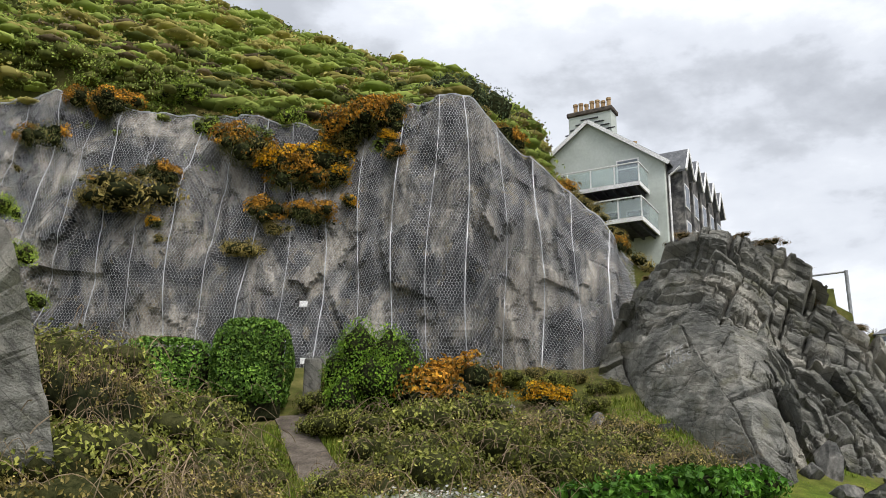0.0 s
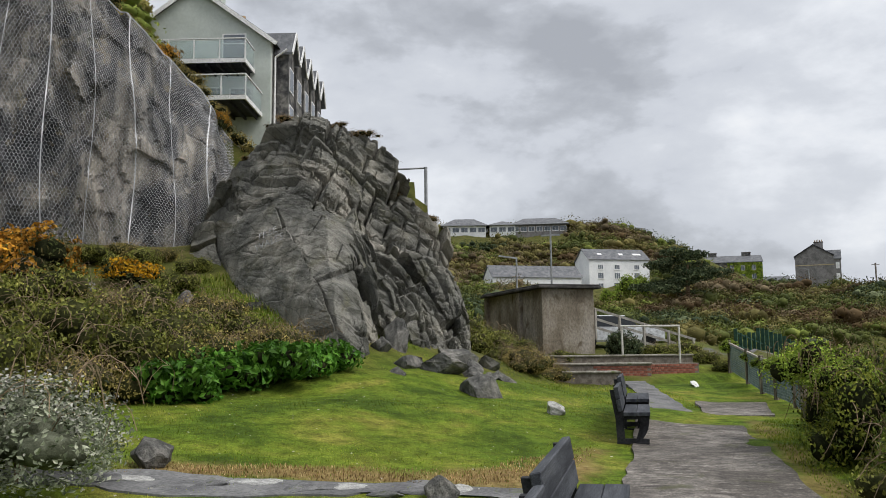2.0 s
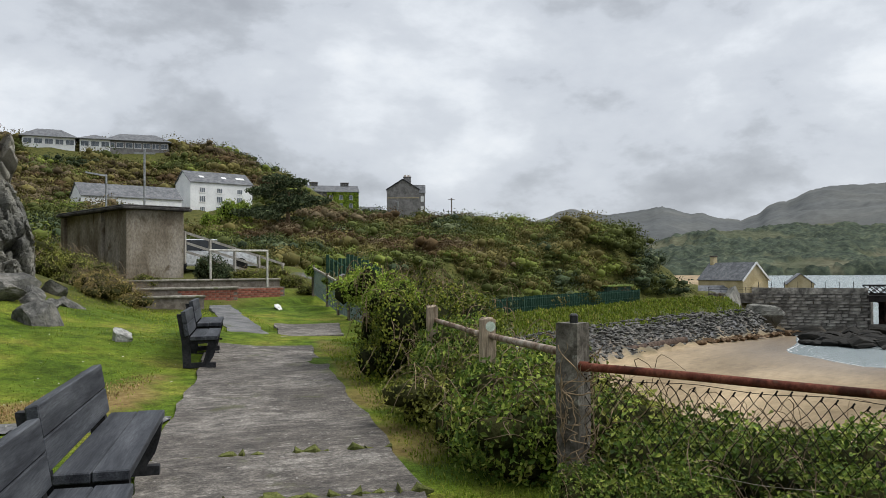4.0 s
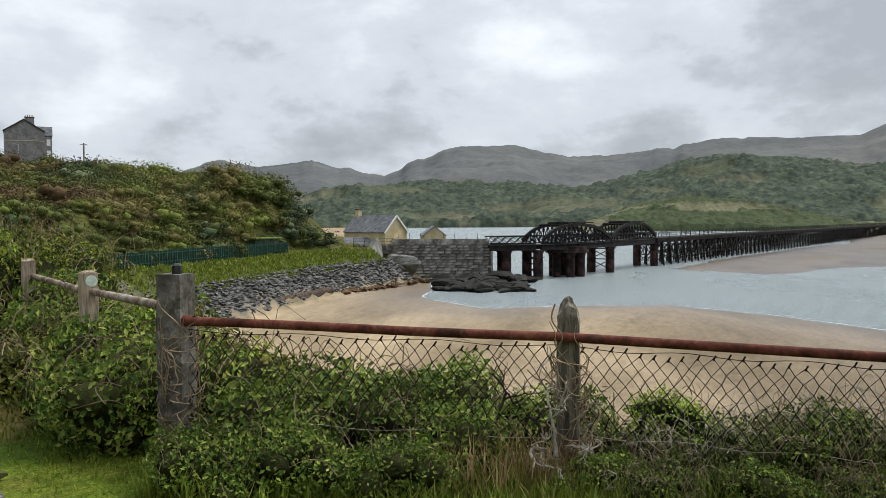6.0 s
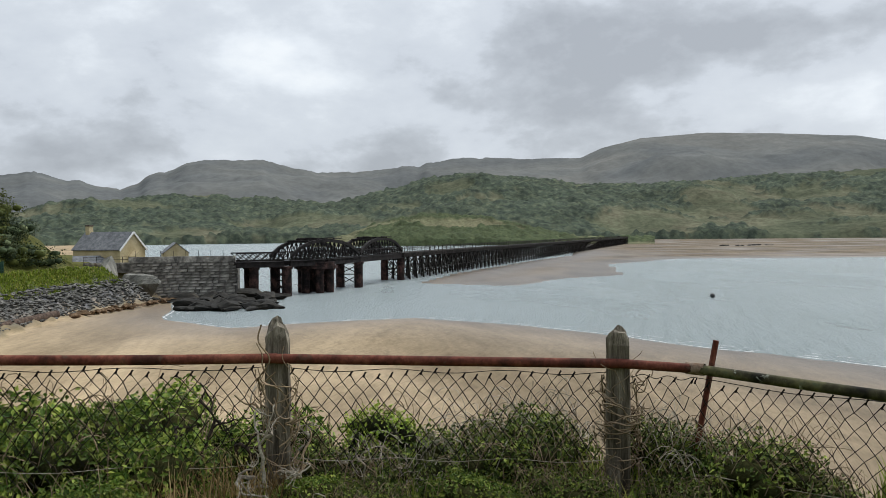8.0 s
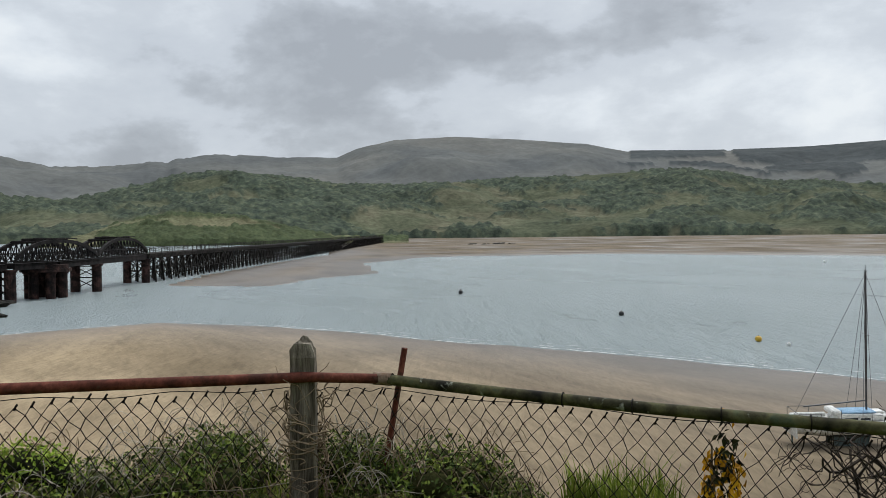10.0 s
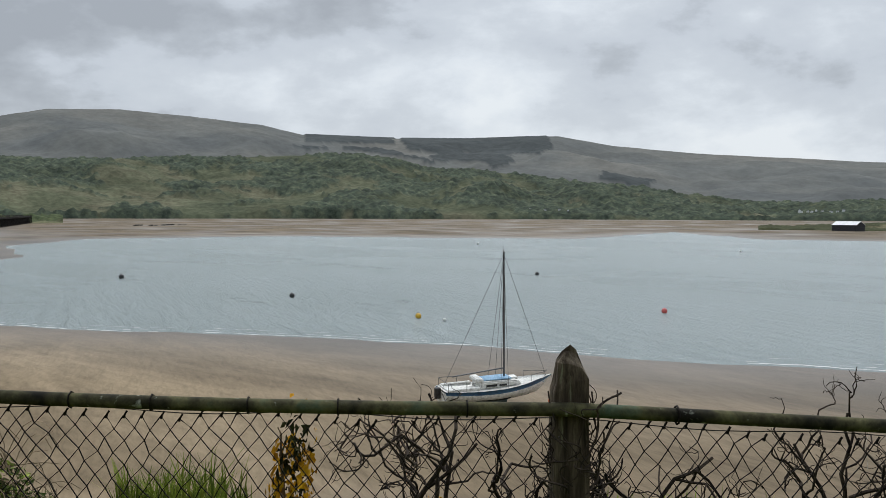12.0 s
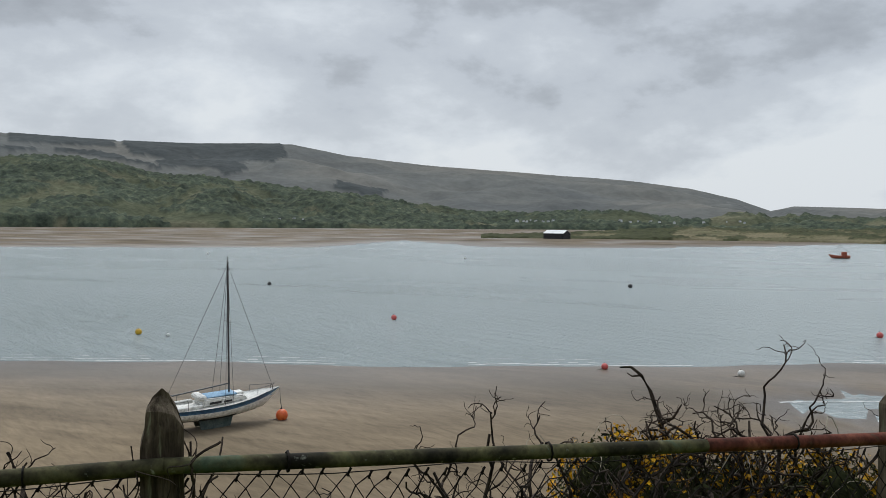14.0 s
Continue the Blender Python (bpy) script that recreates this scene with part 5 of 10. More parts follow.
def slab(name, pts, mat, label, category, lift=0.03, thick=0.12, n=14, wob=0.06, seed=0):
    """A poured slab that follows the ground: four corners, ragged edges."""
    a, b2, c2, d2 = [np.array(p, float) for p in pts]
    u, v = np.meshgrid(np.linspace(0, 1, n * 3), np.linspace(0, 1, n), indexing="ij")
    P = (a * (1 - u[..., None]) + b2 * u[..., None]) * (1 - v[..., None]) + (d2 * (1 - u[..., None]) + c2 * u[..., None]) * v[..., None]
    P3 = np.concatenate([P, np.zeros_like(P[..., :1])], -1).reshape(-1, 3)
    edge = (np.minimum(np.minimum(u, 1 - u) * 3, np.minimum(v, 1 - v)) < 0.02).ravel()
    w = fbm(P3 * 1.5, 3, seed + 5)
    w2 = fbm(P3 * 1.5 + 40, 3, seed + 6)
    P3[:, 0] += edge * wob * w
    P3[:, 1] += edge * wob * w2
    z = land(P3[:, 0], P3[:, 1])[0]
    # even out the ground's unevenness
    z = z * 0.3 + 0.7 * plateau(P3[:, 0], P3[:, 1]) + lift
    V = np.column_stack([P3[:, 0], P3[:, 1], z])
    low = V.copy()
    low[:, 2] -= thick
    F = grid_faces(n * 3, n)
    k = len(V)
    N, M = n * 3, n
    ring = [i * M for i in range(N)] + [(N - 1) * M + j for j in range(1, M)] + [i * M + M - 1 for i in range(N - 2, -1, -1)] + [j for j in range(M - 2, 0, -1)]
    side = np.array([[ring[i], ring[i] + k, ring[(i + 1) % len(ring)] + k, ring[(i + 1) % len(ring)]] for i in range(len(ring))])
    return tagged(new(name, mesh_np(name, np.concatenate([V, low]), np.concatenate([F[:, ::-1], F + k, side]), (mat,))), label, category, kind="structure")


earth = surf("trodden_earth", ((0.3, (0.075, 0.062, 0.05)), (0.7, (0.14, 0.118, 0.095))), 2.0, rough=1.0, bump=0.5, dist=0.02, fine=12, blot=((0.07, 0.08, 0.03), 2.0, 0.6))
slab("path_concrete", [(1.85, -0.3), (11.1, 10.12), (9.95, 11.35), (0.2, 1.0)], conc, "worn exposed-aggregate concrete path with mossy joints", "path", seed=3)
slab("path_slab", [(13.3, 11.3), (15.5, 13.4), (14.3, 14.3), (12.0, 11.8)], conc, "pale concrete slab let into the grass", "path", seed=4, lift=0.02)
slab("path_tarmac", [(11.85, 11.75), (16.7, 18.6), (16.1, 18.9), (11.4, 12.45)], tar, "narrow worn tarmac path through the grass", "path", seed=5, lift=0.015)
slab("path_trodden", [(-2.6, 15.8), (-1.7, 16.0), (-3.3, 20.4), (-4.0, 20.2)], earth, "narrow dark trodden path between hedges", "path", seed=6, lift=0.05)
slab("path_upper", [(-1.6, 13.4), (-0.7, 13.6), (-1.7, 16.0), (-2.6, 15.8)], earth, "narrow dark trodden path up the slope", "path", seed=7, lift=0.05)

# mossy joints across the path
moss_m = surf("joint_moss", ((0.3, (0.06, 0.07, 0.02)), (0.7, (0.14, 0.15, 0.05))), 9.0, rough=1.0, bump=0.5, dist=0.01)
rngj = np.random.default_rng(5)
pieces = []
for k, u in enumerate((0.265, 0.335, 0.43, 0.55, 0.70, 0.86)):
    a = np.array([1.85, -0.3]) * (1 - u) + np.array([11.1, 10.12]) * u
    c = np.array([0.2, 1.0]) * (1 - u) + np.array([9.95, 11.35]) * u
    t = np.linspace(0.0, 1.0, 60)
    P = a + (c - a) * t[:, None]
    wob = 0.02 * rngj.normal(size=60)
    P = P + np.stack([wob, -wob], -1)
    z = plateau(P[:, 0], P[:, 1]) * 0.7 + 0.3 * land(P[:, 0], P[:, 1])[0] + 0.033
    wd = 0.012 + 0.05 * np.clip(rngj.normal(size=60), 0, 2) * (k < 3)
    pieces.append(tube_np(np.column_stack([P, z - 0.012]), np.maximum(wd * 0.6, 0.01), 5, False))
V, F = join_np(pieces)
tagged(new("moss", mesh_np("moss", V, F, (moss_m,))), "tufts of moss in the joints of the concrete path", "moss", kind="stuff")

# ---- fence by the path ----
old_wood = surf("weathered_post_wood", ((0.25, (0.05, 0.042, 0.032)), (0.5, (0.145, 0.125, 0.096)), (0.75, (0.29, 0.258, 0.205))), 6.0, rough=0.9, bump=0.8, dist=0.01, fine=5, aniso=(3, 3, 0.35), blot=((0.19, 0.185, 0.13), 2.2, 0.62), per_object=0.15)
dark_wood = surf("dark_weathered_post", ((0.25, (0.022, 0.017, 0.012)), (0.5, (0.07, 0.054, 0.038)), (0.75, (0.16, 0.13, 0.095))), 6.0, rough=0.9, bump=0.8, dist=0.01, fine=5, aniso=(3, 3, 0.35), blot=((0.17, 0.17, 0.11), 2.2, 0.62))
pale_wood = surf("pale_post_wood", ((0.25, (0.22, 0.17, 0.12)), (0.5, (0.36, 0.29, 0.21)), (0.75, (0.46, 0.39, 0.30))), 6.0, rough=0.9, bump=0.7, dist=0.008, fine=5, aniso=(3, 3, 0.35), per_object=0.1)
post_conc = surf("lichened_concrete_post", ((0.25, (0.06, 0.054, 0.045)), (0.5, (0.115, 0.105, 0.088)), (0.75, (0.20, 0.185, 0.16))), 7.0, rough=0.95, bump=0.6, dist=0.006, blot=((0.30, 0.30, 0.26), 2.0, 0.62))
rust = surf("rusted_pipe", ((0.25, (0.05, 0.018, 0.012)), (0.5, (0.115, 0.035, 0.023)), (0.75, (0.19, 0.07, 0.045))), 5.0, rough=0.75, bump=0.35, dist=0.002, metal=0.1, blot=((0.08, 0.045, 0.03), 3.0, 0.6))
greenp = surf("mossy_green_pipe", ((0.25, (0.012, 0.011, 0.008)), (0.45, (0.045, 0.042, 0.022)), (0.6, (0.09, 0.085, 0.04)), (0.8, (0.055, 0.078, 0.05))), 4.0, rough=0.8, bump=0.35, dist=0.002, blot=((0.26, 0.27, 0.22), 4.5, 0.635))
palep = surf("peeling_pale_pipe", ((0.25, (0.14, 0.09, 0.06)), (0.5, (0.28, 0.22, 0.17)), (0.75, (0.42, 0.37, 0.31))), 7.0, rough=0.85, bump=0.4, dist=0.002)
wire_dark = surf("rusty_wire", ((0.3, (0.008, 0.007, 0.006)), (0.7, (0.022, 0.018, 0.015))), 12.0, rough=0.75, bump=0, metal=0.2)


def post_mesh(w, d, h, tip, mat, seed, chip=0.02):
    """A weathered square post, split and worn, with a four-sided point where tip is not nought."""
    bm = bmesh.new()
    rows = 14
    rnd = random.Random(seed)
    rings = []
    zs = [-0.3 + (h - tip + 0.3) * i / (rows - 1) for i in range(rows)]
    prof = [(-1, -1), (-0.35, -1.03), (0.1, -0.93), (0.4, -1.02), (1, -1), (1.02, 0), (1, 1), (0, 1.02), (-1, 1), (-1.02, 0)]
    for z in zs:
        k = 1 + 0.03 * math.sin(z * 7 + seed)
        rings.append([bm.verts.new((px * w / 2 * k + rnd.uniform(-1, 1) * chip * w, py * d / 2 * k + rnd.uniform(-1, 1) * chip * w, z)) for px, py in prof])
    if tip:
        for q, k in ((0.72, 0.9), (0.42, 0.66), (0.16, 0.3)):
            rings.append([bm.verts.new((px * w / 2 * k + rnd.uniform(-0.008, 0.010), py * d / 2 * k + rnd.uniform(-0.008, 0.008), h - tip * q + rnd.uniform(-0.02, 0.014))) for px, py in prof])
    top = bm.verts.new((rnd.uniform(-0.1, 0.1) * w, 0, h))
    for a, b2 in zip(rings[:-1], rings[1:]):
        for i in range(len(prof)):
            j = (i + 1) % len(prof)
            bm.faces.new((a[i], a[j], b2[j], b2[i]))
    for i in range(len(prof)):
        bm.faces.new((rings[-1][i], rings[-1][(i + 1) % len(prof)], top))
    bm.faces.new(rings[0][::-1])
    me = bpy.data.meshes.new("post")
    bm.normal_update()
    bm.to_mesh(me)
    bm.free()
    me.materials.append(mat)
    return me


def at_ground(x, y, dz=0.0):
    return zland(x, y) + dz


FP = {"a": (5.42, 2.32, 1.225), "b": (5.56, -0.04, 1.116), "c": (5.41, -1.95, 1.035), "d": (3.04, -4.33, 1.0), "e": (0.66, -6.72, 0.80), "f": (-2.0, -9.3, 0.6)}
RAILZ = {"a": 0.957, "b": 0.888, "c": 0.826, "d": 0.757, "e": 0.56, "f": 0.38}
fence = thing("fence", "old pipe-rail and chain-link fence on weathered posts above the beach", "fence")
for k, (nm, w, tip, mat, sd) in {"a": ("concrete_post", 0.165, 0.0, post_conc, 3), "b": ("post", 0.125, 0.15, old_wood, 4), "c": ("post", 0.13, 0.11, old_wood, 5), "d": ("post", 0.14, 0.19, dark_wood, 6), "e": ("post", 0.13, 0.12, dark_wood, 7), "f": ("post", 0.13, 0.12, dark_wood, 8)}.items():
    x, y, zt = FP[k]
    z0 = at_ground(x, y)
    ob = new(nm, post_mesh(w, w, zt - z0 + (0.012 if tip == 0 else 0), tip, mat, sd))
    nxt = {"a": 5, "b": 2, "c": 20, "d": 45, "e": 45, "f": 45}[k]
    ob.matrix_basis = pose(x, y, z0, 0, 0, -nxt)
    ob.parent = fence
    tagged(ob, {"a": "lichened concrete fence post", "d": "split wooden post with a sawn point"}.get(k, "weathered pointed wooden post"))


def pipe_part(name, pts, r, mat, parent, label="", sides=10):
    V, F = tube_np(pts, r, sides, False)
    n = len(pts)
    me = mesh_np(name, V, F, (mat,), True)
    return part_np(name, me, parent, label)


def lerp(a, b2, n):
    t = np.linspace(0, 1, n)[:, None]
    return np.asarray(a, float) * (1 - t) + np.asarray(b2, float) * t


def rail_pt(k, off=0.0):
    x, y, _ = FP[k]
    return np.array([x + off, y, RAILZ[k]])


out = np.array([-0.085, 0.0, 0.0])
pipe_part("rail", lerp(rail_pt("a") + out * 0.6, rail_pt("b") + out, 14) + np.array([0, 0, 1.0]) * (0.003 * np.sin(np.linspace(0, 7, 14)))[:, None], 0.0275, rust, fence, "rusted red steel pipe rail")
pipe_part("collar", lerp(rail_pt("a") + out * 0.6 + (0, -0.02, 0), rail_pt("a") + out * 0.6 + (0, -0.14, 0), 3), 0.034, rust, fence, "rusted pipe collar")
pipe_part("rail", lerp(rail_pt("b") + out, rail_pt("c") + out * 0.9, 12), 0.0275, rust, fence, "rusted red steel pipe rail")
JN = np.array([5.23, -2.32, 0.803])
pipe_part("rail", lerp(rail_pt("c") + out * 0.9, JN, 4), 0.0265, rust, fence, "rusted red steel pipe rail")
off_d = np.array([-0.065, 0.06, 0])
pipe_part("rail", lerp(JN, rail_pt("d") + off_d, 18) + np.array([0, 0, 1.0]) * (-0.02 * np.sin(np.linspace(0, np.pi, 18)))[:, None], 0.0275, greenp, fence, "moss-stained green pipe rail")
pipe_part("coupling", lerp(JN + (0.03, 0.03, 0.001), JN - (0.04, 0.045, 0.001), 3), 0.034, palep, fence, "pale pipe coupling")
mid = rail_pt("d") * 0.36 + rail_pt("e") * 0.64
pipe_part("rail", lerp(rail_pt("d") + off_d, mid + off_d, 14), 0.0275, greenp, fence, "moss-stained green pipe rail")
pipe_part("rail", lerp(mid + off_d, rail_pt("e") + off_d, 8), 0.029, rust, fence, "rusted red pipe rail")
pipe_part("rail", lerp(rail_pt("e") + off_d, rail_pt("f") + off_d, 8), 0.029, rust, fence, "rusted red pipe rail")
bm = bmesh.new()
rod(bm, (5.31, -2.31, 0.02), (5.235, -2.455, 0.955), 0.016, 6)
part("stake", bm, rust, fence, "rusted steel angle stake")
for q in (0.33, 0.44, 0.57, 0.69, 0.86):
    p = JN * (1 - q) + (rail_pt("d") + off_d) * q + np.array([0, 0, -0.02 * math.sin(math.pi * q)])
    ang = np.linspace(0, 2 * np.pi, 9)
    d1 = unit(np.array([-0.7, -0.72, 0]))
    d2 = np.array([0.72, -0.7, 0])
    ring = np.array([p + d2 * 0.033 * np.cos(a) + np.array([0, 0, 0.033]) * np.sin(a) for a in ang])
    pipe_part("wire_tie", ring, 0.0035, wire_dark, fence, "", 5)
for q in (0.12, 0.42, 0.78):
    p = (rail_pt("d") + off_d) * (1 - q) + (rail_pt("e") + off_d) * q
    ring = np.array([p + np.array([0.72, -0.7, 0]) * 0.034 * np.cos(a) + np.array([0, 0, 0.036]) * np.sin(a) for a in np.linspace(0, 2 * np.pi, 9)])
    pipe_part("wire_tie", ring, 0.0045, wire_dark, fence, "", 5)


def chain_link(a, b2, top_a, top_b, depth, seed, cw=0.079, ch=0.100, sag=0.03, r=0.0030):
    """Chain-link: zigzag wires between two points, hung from a line wire."""
    rng = np.random.default_rng(seed)
    a, b2 = np.array(a, float), np.array(b2, float)
    Ln = np.linalg.norm(b2 - a)
    nc = int(Ln / cw)
    nr = int(depth / ch)
    d = (b2 - a) / Ln
    pieces = []

    def node(i, j):
        u = i * cw
        t = u / Ln
        x = a + d * min(u, Ln)
        zt = top_a * (1 - t) + top_b * t - sag * math.sin(math.pi * t * 3 + seed) ** 2
        h = hash3(np.array([i]), np.array([j]), np.array([seed]), 5)[0] - 0.5
        h2 = hash3(np.array([i]), np.array([j]), np.array([seed]), 6)[0] - 0.5
        n = np.array([-d[1], d[0]])
        x = x + d * h * 0.018 + n * (0.012 * math.sin(i * 0.7 + j * 0.5 + seed) + 0.008 * h2)
        return np.array([x[0], x[1], zt - j * ch / 2 + h2 * 0.014])

    grid = {}
    for i in range(0, 2 * nc + 1):
        for j in range(0, 2 * nr + 1):
            if (i + j) % 2 == 0:
                grid[(i, j)] = node(i / 2, j)
    for i in range(0, 2 * nc):
        P = []
        for j in range(0, 2 * nr + 1):
            k = (i + (j % 2 if i % 2 == 0 else (j + 1) % 2), j)
            if k in grid:
                P.append(grid[k])
        if len(P) > 2:
            pieces.append(tube_np(np.array(P), r, 4, False))
    # the twisted knots along the top edge
    for i in range(0, 2 * nc + 1, 2):
        if (i, 0) in grid:
            p = grid[(i, 0)]
            pieces.append(tube_np(np.array([p - (0, 0, 0.012), p + (d[0] * 0.006, d[1] * 0.006, 0.006), p + (d[0] * 0.014, d[1] * 0.014, 0.018)]), r * 1.7, 4, False))
    return join_np(pieces)


for (ka, kb, ta, tb, dep, sd) in (("a", "b", 0.89, 0.82, 0.86, 1), ("b", "c", 0.815, 0.755, 0.80, 2), ("c", None, 0.75, 0.735, 0.75, 3), (None, "d", 0.735, 0.69, 0.80, 4), ("d", "e", 0.69, 0.49, 0.85, 5), ("e", "f", 0.49, 0.30, 0.8, 6)):
    A = FP[ka][:2] if ka else (5.27, -2.34)
    B = FP[kb][:2] if kb else (5.27, -2.34)
    V, F = chain_link(A, B, ta, tb, dep, sd)
    part_np("chain_link", mesh_np("chain_link", V, F, (wire_dark,)), fence, "rusty chain-link wire")
    t = np.linspace(0, 1, 24)
    zz = ta * (1 - t) + tb * t + 0.012 - 0.02 * np.sin(t * np.pi * 3) ** 2
    pipe_part("line_wire", np.column_stack([A[0] + (B[0] - A[0]) * t, A[1] + (B[1] - A[1]) * t, zz]), 0.0022, wire_dark, fence, "", 4)
    zz = zz - dep * 0.62
    pipe_part("line_wire", np.column_stack([A[0] + (B[0] - A[0]) * t - 0.02, A[1] + (B[1] - A[1]) * t, zz]), 0.0018, pale_twig_m, fence, "", 4)

# the overgrown stretch along the path
side = thing("path_fence", "overgrown wooden post and pipe-rail fence beside the path", "fence")
for i, (x, y, zt, w, mt) in enumerate(((8.15, 5.39, 1.19, 0.13, pale_wood), (6.71, 3.76, 1.165, 0.14, pale_wood))):
    z0 = at_ground(x, y)
    ob = new("post", post_mesh(w, w * 0.9, zt - z0, 0.02, mt, 20 + i))
    ob.matrix_basis = pose(x, y, z0, 0, 2 if i else -2, 42)
    ob.parent = side
    tagged(ob, "pale split wooden post")
pipe_part("rail", lerp((8.15, 5.35, 1.02), (6.74, 3.78, 0.995), 8), 0.026, palep, side, "peeling pipe rail")
pipe_part("rail", lerp((6.70, 3.72, 1.0), (5.48, 2.42, 1.03), 8), 0.028, palep, side, "peeling pipe rail")
bm = bmesh.new()
bmesh.ops.create_cone(bm, cap_ends=True, segments=16, radius1=0.045, radius2=0.045, depth=0.006, matrix=pose(6.655, 3.70, 1.09, 0, 90, 222))
part("way_marker", bm, surf("marker_disc", ((0.3, (0.45, 0.55, 0.45)), (0.7, (0.62, 0.70, 0.60))), 20, rough=0.5, bump=0), side, "round pale green waymark disc")
bm = bmesh.new()
box(bm, -0.028, 0.028, -0.02, 0.02, 0, 0.075, bevel=0.012)
box(bm, -0.018, 0.018, -0.024, -0.02, 0.018, 0.058, bevel=0.004)
cap = thing("post_top_fitting", "small black fitting on the concrete post", "fitting", pose(5.40, 2.30, 1.225, 0, 0, -60))
part("housing", bm, surf("black_plastic", ((0.3, (0.012, 0.012, 0.013)), (0.7, (0.03, 0.03, 0.03))), 20, rough=0.4, bump=0), cap)

# ---- benches of dark recycled boards ----
board_m = surf("dark_recycled_board", ((0.25, (0.028, 0.03, 0.036)), (0.5, (0.05, 0.054, 0.062)), (0.75, (0.085, 0.09, 0.10))), 4.0, rough=0.62, bump=0.35, dist=0.003, fine=10, aniso=(0.25, 3, 3), blot=((0.11, 0.115, 0.12), 3.0, 0.64), per_object=0.12)
frame_m = surf("black_bench_end", ((0.3, (0.014, 0.014, 0.016)), (0.7, (0.035, 0.035, 0.038))), 5.0, rough=0.7, bump=0.3, dist=0.003)


def bench(m, label, length=1.5):
    """x along the seat, front towards -y; end frames of flat board, three seat boards, two back boards."""
    ob = thing("bench", label, "bench", m, "benches along the path")
    for x in (0.06, length - 0.06):
        bm = bmesh.new()
        # end frame: foot, front leg, seat bearer and a leaning back leg cut from thick board
        prism(bm, [(-0.19, 0.0), (0.26, 0.0), (0.26, 0.07), (-0.19, 0.07)], x - 0.04, x + 0.04)
        prism(bm, [(-0.10, 0.07), (-0.01, 0.07), (-0.04, 0.16), (-0.075, 0.28), (-0.09, 0.40), (-0.205, 0.40), (-0.195, 0.28), (-0.16, 0.16)], x - 0.04, x + 0.04)
        prism(bm, [(-0.205, 0.352), (0.16, 0.335), (0.16, 0.395), (-0.205, 0.412)], x - 0.038, x + 0.038)
        prism(bm, [(0.15, 0.07), (0.26, 0.07), (0.275, 0.36), (0.345, 0.76), (0.265, 0.76), (0.16, 0.36)], x - 0.04, x + 0.04)
        bmesh.ops.transform(bm, matrix=pose(0, 0, 0, 0, 0, 90) @ Matrix.Diagonal((1, -1, 1, 1)), verts=bm.verts[:])
        bmesh.ops.recalc_face_normals(bm, faces=bm.faces[:])
        part("end_frame", bm, frame_m, ob, "black board end frame")
    for k in range(2):
        y0 = -0.215 + k * 0.19
        part("seat_board", boxes((-0.03, length + 0.03, y0, y0 + 0.186, 0.395 - 0.004 * k, 0.452 - 0.004 * k), bevel=0.007), board_m, ob)
    for k in range(2):
        bm = boxes((-0.03, length + 0.03, -0.03, 0.036, 0.0, 0.172), bevel=0.007)
        bmesh.ops.transform(bm, matrix=pose(0, 0.195 + k * 0.03, 0.455 + k * 0.175, -10, 0, 0), verts=bm.verts[:])
        part("back_board", bm, board_m, ob)
    return ob


def bench_at(x, y, ang, label, length=1.5):
    return bench(pose(x, y, zland(x, y) + 0.03, 0, 0, ang), label, length)

bench_at(2.88, 3.86, 48, "dark slatted bench of recycled boards on the path edge", 1.82)
bench_at(1.62, 2.42, 48, "dark slatted bench of recycled boards beside another bench", 1.78)
bench_at(8.05, 9.30, 48, "dark recycled-board bench with a yellow bag hung on it", 1.6)
bench_at(9.17, 10.54, 48, "dark slatted bench of recycled boards farther along the path", 1.7)
bag = thing("hanging_bag", "small yellow bag hung from the bench back", "bag", pose(7.95, 9.52, zland(7.95, 9.5) + 0.25, 0, 0, 48))
bm = boxes((-0.05, 0.06, -0.03, 0.03, 0.0, 0.20), bevel=0.022)
part("pouch", bm, surf("yellow_cloth", ((0.3, (0.42, 0.30, 0.03)), (0.7, (0.60, 0.46, 0.06))), 20, rough=0.8), bag)
bm = bmesh.new()
rod(bm, (0, 0, 0.19), (0.01, 0.03, 0.36), 0.008, 6)
part("strap", bm, frame_m, bag)

# ---- the rendered hut ----
render_m = surf("stained_render", ((0.22, (0.14, 0.115, 0.085)), (0.45, (0.215, 0.185, 0.145)), (0.6, (0.275, 0.245, 0.20)), (0.8, (0.33, 0.30, 0.26))), 0.9, rough=0.95, bump=0.6, dist=0.015, fine=16, aniso=(1, 1, 0.6), blot=((0.13, 0.105, 0.075), 2.3, 0.60))
roof_slab = surf("tarred_slab", ((0.3, (0.035, 0.034, 0.034)), (0.7, (0.09, 0.085, 0.08))), 2.0, rough=0.9, bump=0.5)
HUT = pose(17.93, 25.49, 1.32, 0, 0, -11.5)
hut = thing("hut", "windowless hut of stained render under a flat dark slab roof", "hut", HUT)
w, dep, hh = 2.17, 6.0, 2.52
part("front_wall", boxes((0, w, 0, 0.16, -0.3, hh), bevel=0.015), render_m, hut)
part("side_wall", boxes((0.05, 0.17, 0.16, dep, -0.3, hh)), render_m, hut)
part("side_wall", boxes((w - 0.15, w, 0.16, dep, -0.3, hh)), render_m, hut)
part("back_wall", boxes((0, w, dep, dep + 0.16, -0.3, hh), bevel=0.015), render_m, hut)
for y in (2.05, 5.9):
    part("pilaster", boxes((-0.09, 0.05, y, y + 0.30, -0.3, hh - 0.02), bevel=0.012), render_m, hut, "dark-stained rendered pilaster")
bm = boxes((-0.22, w + 0.22, -0.24, dep + 0.35, hh, hh + 0.10), bevel=0.02)
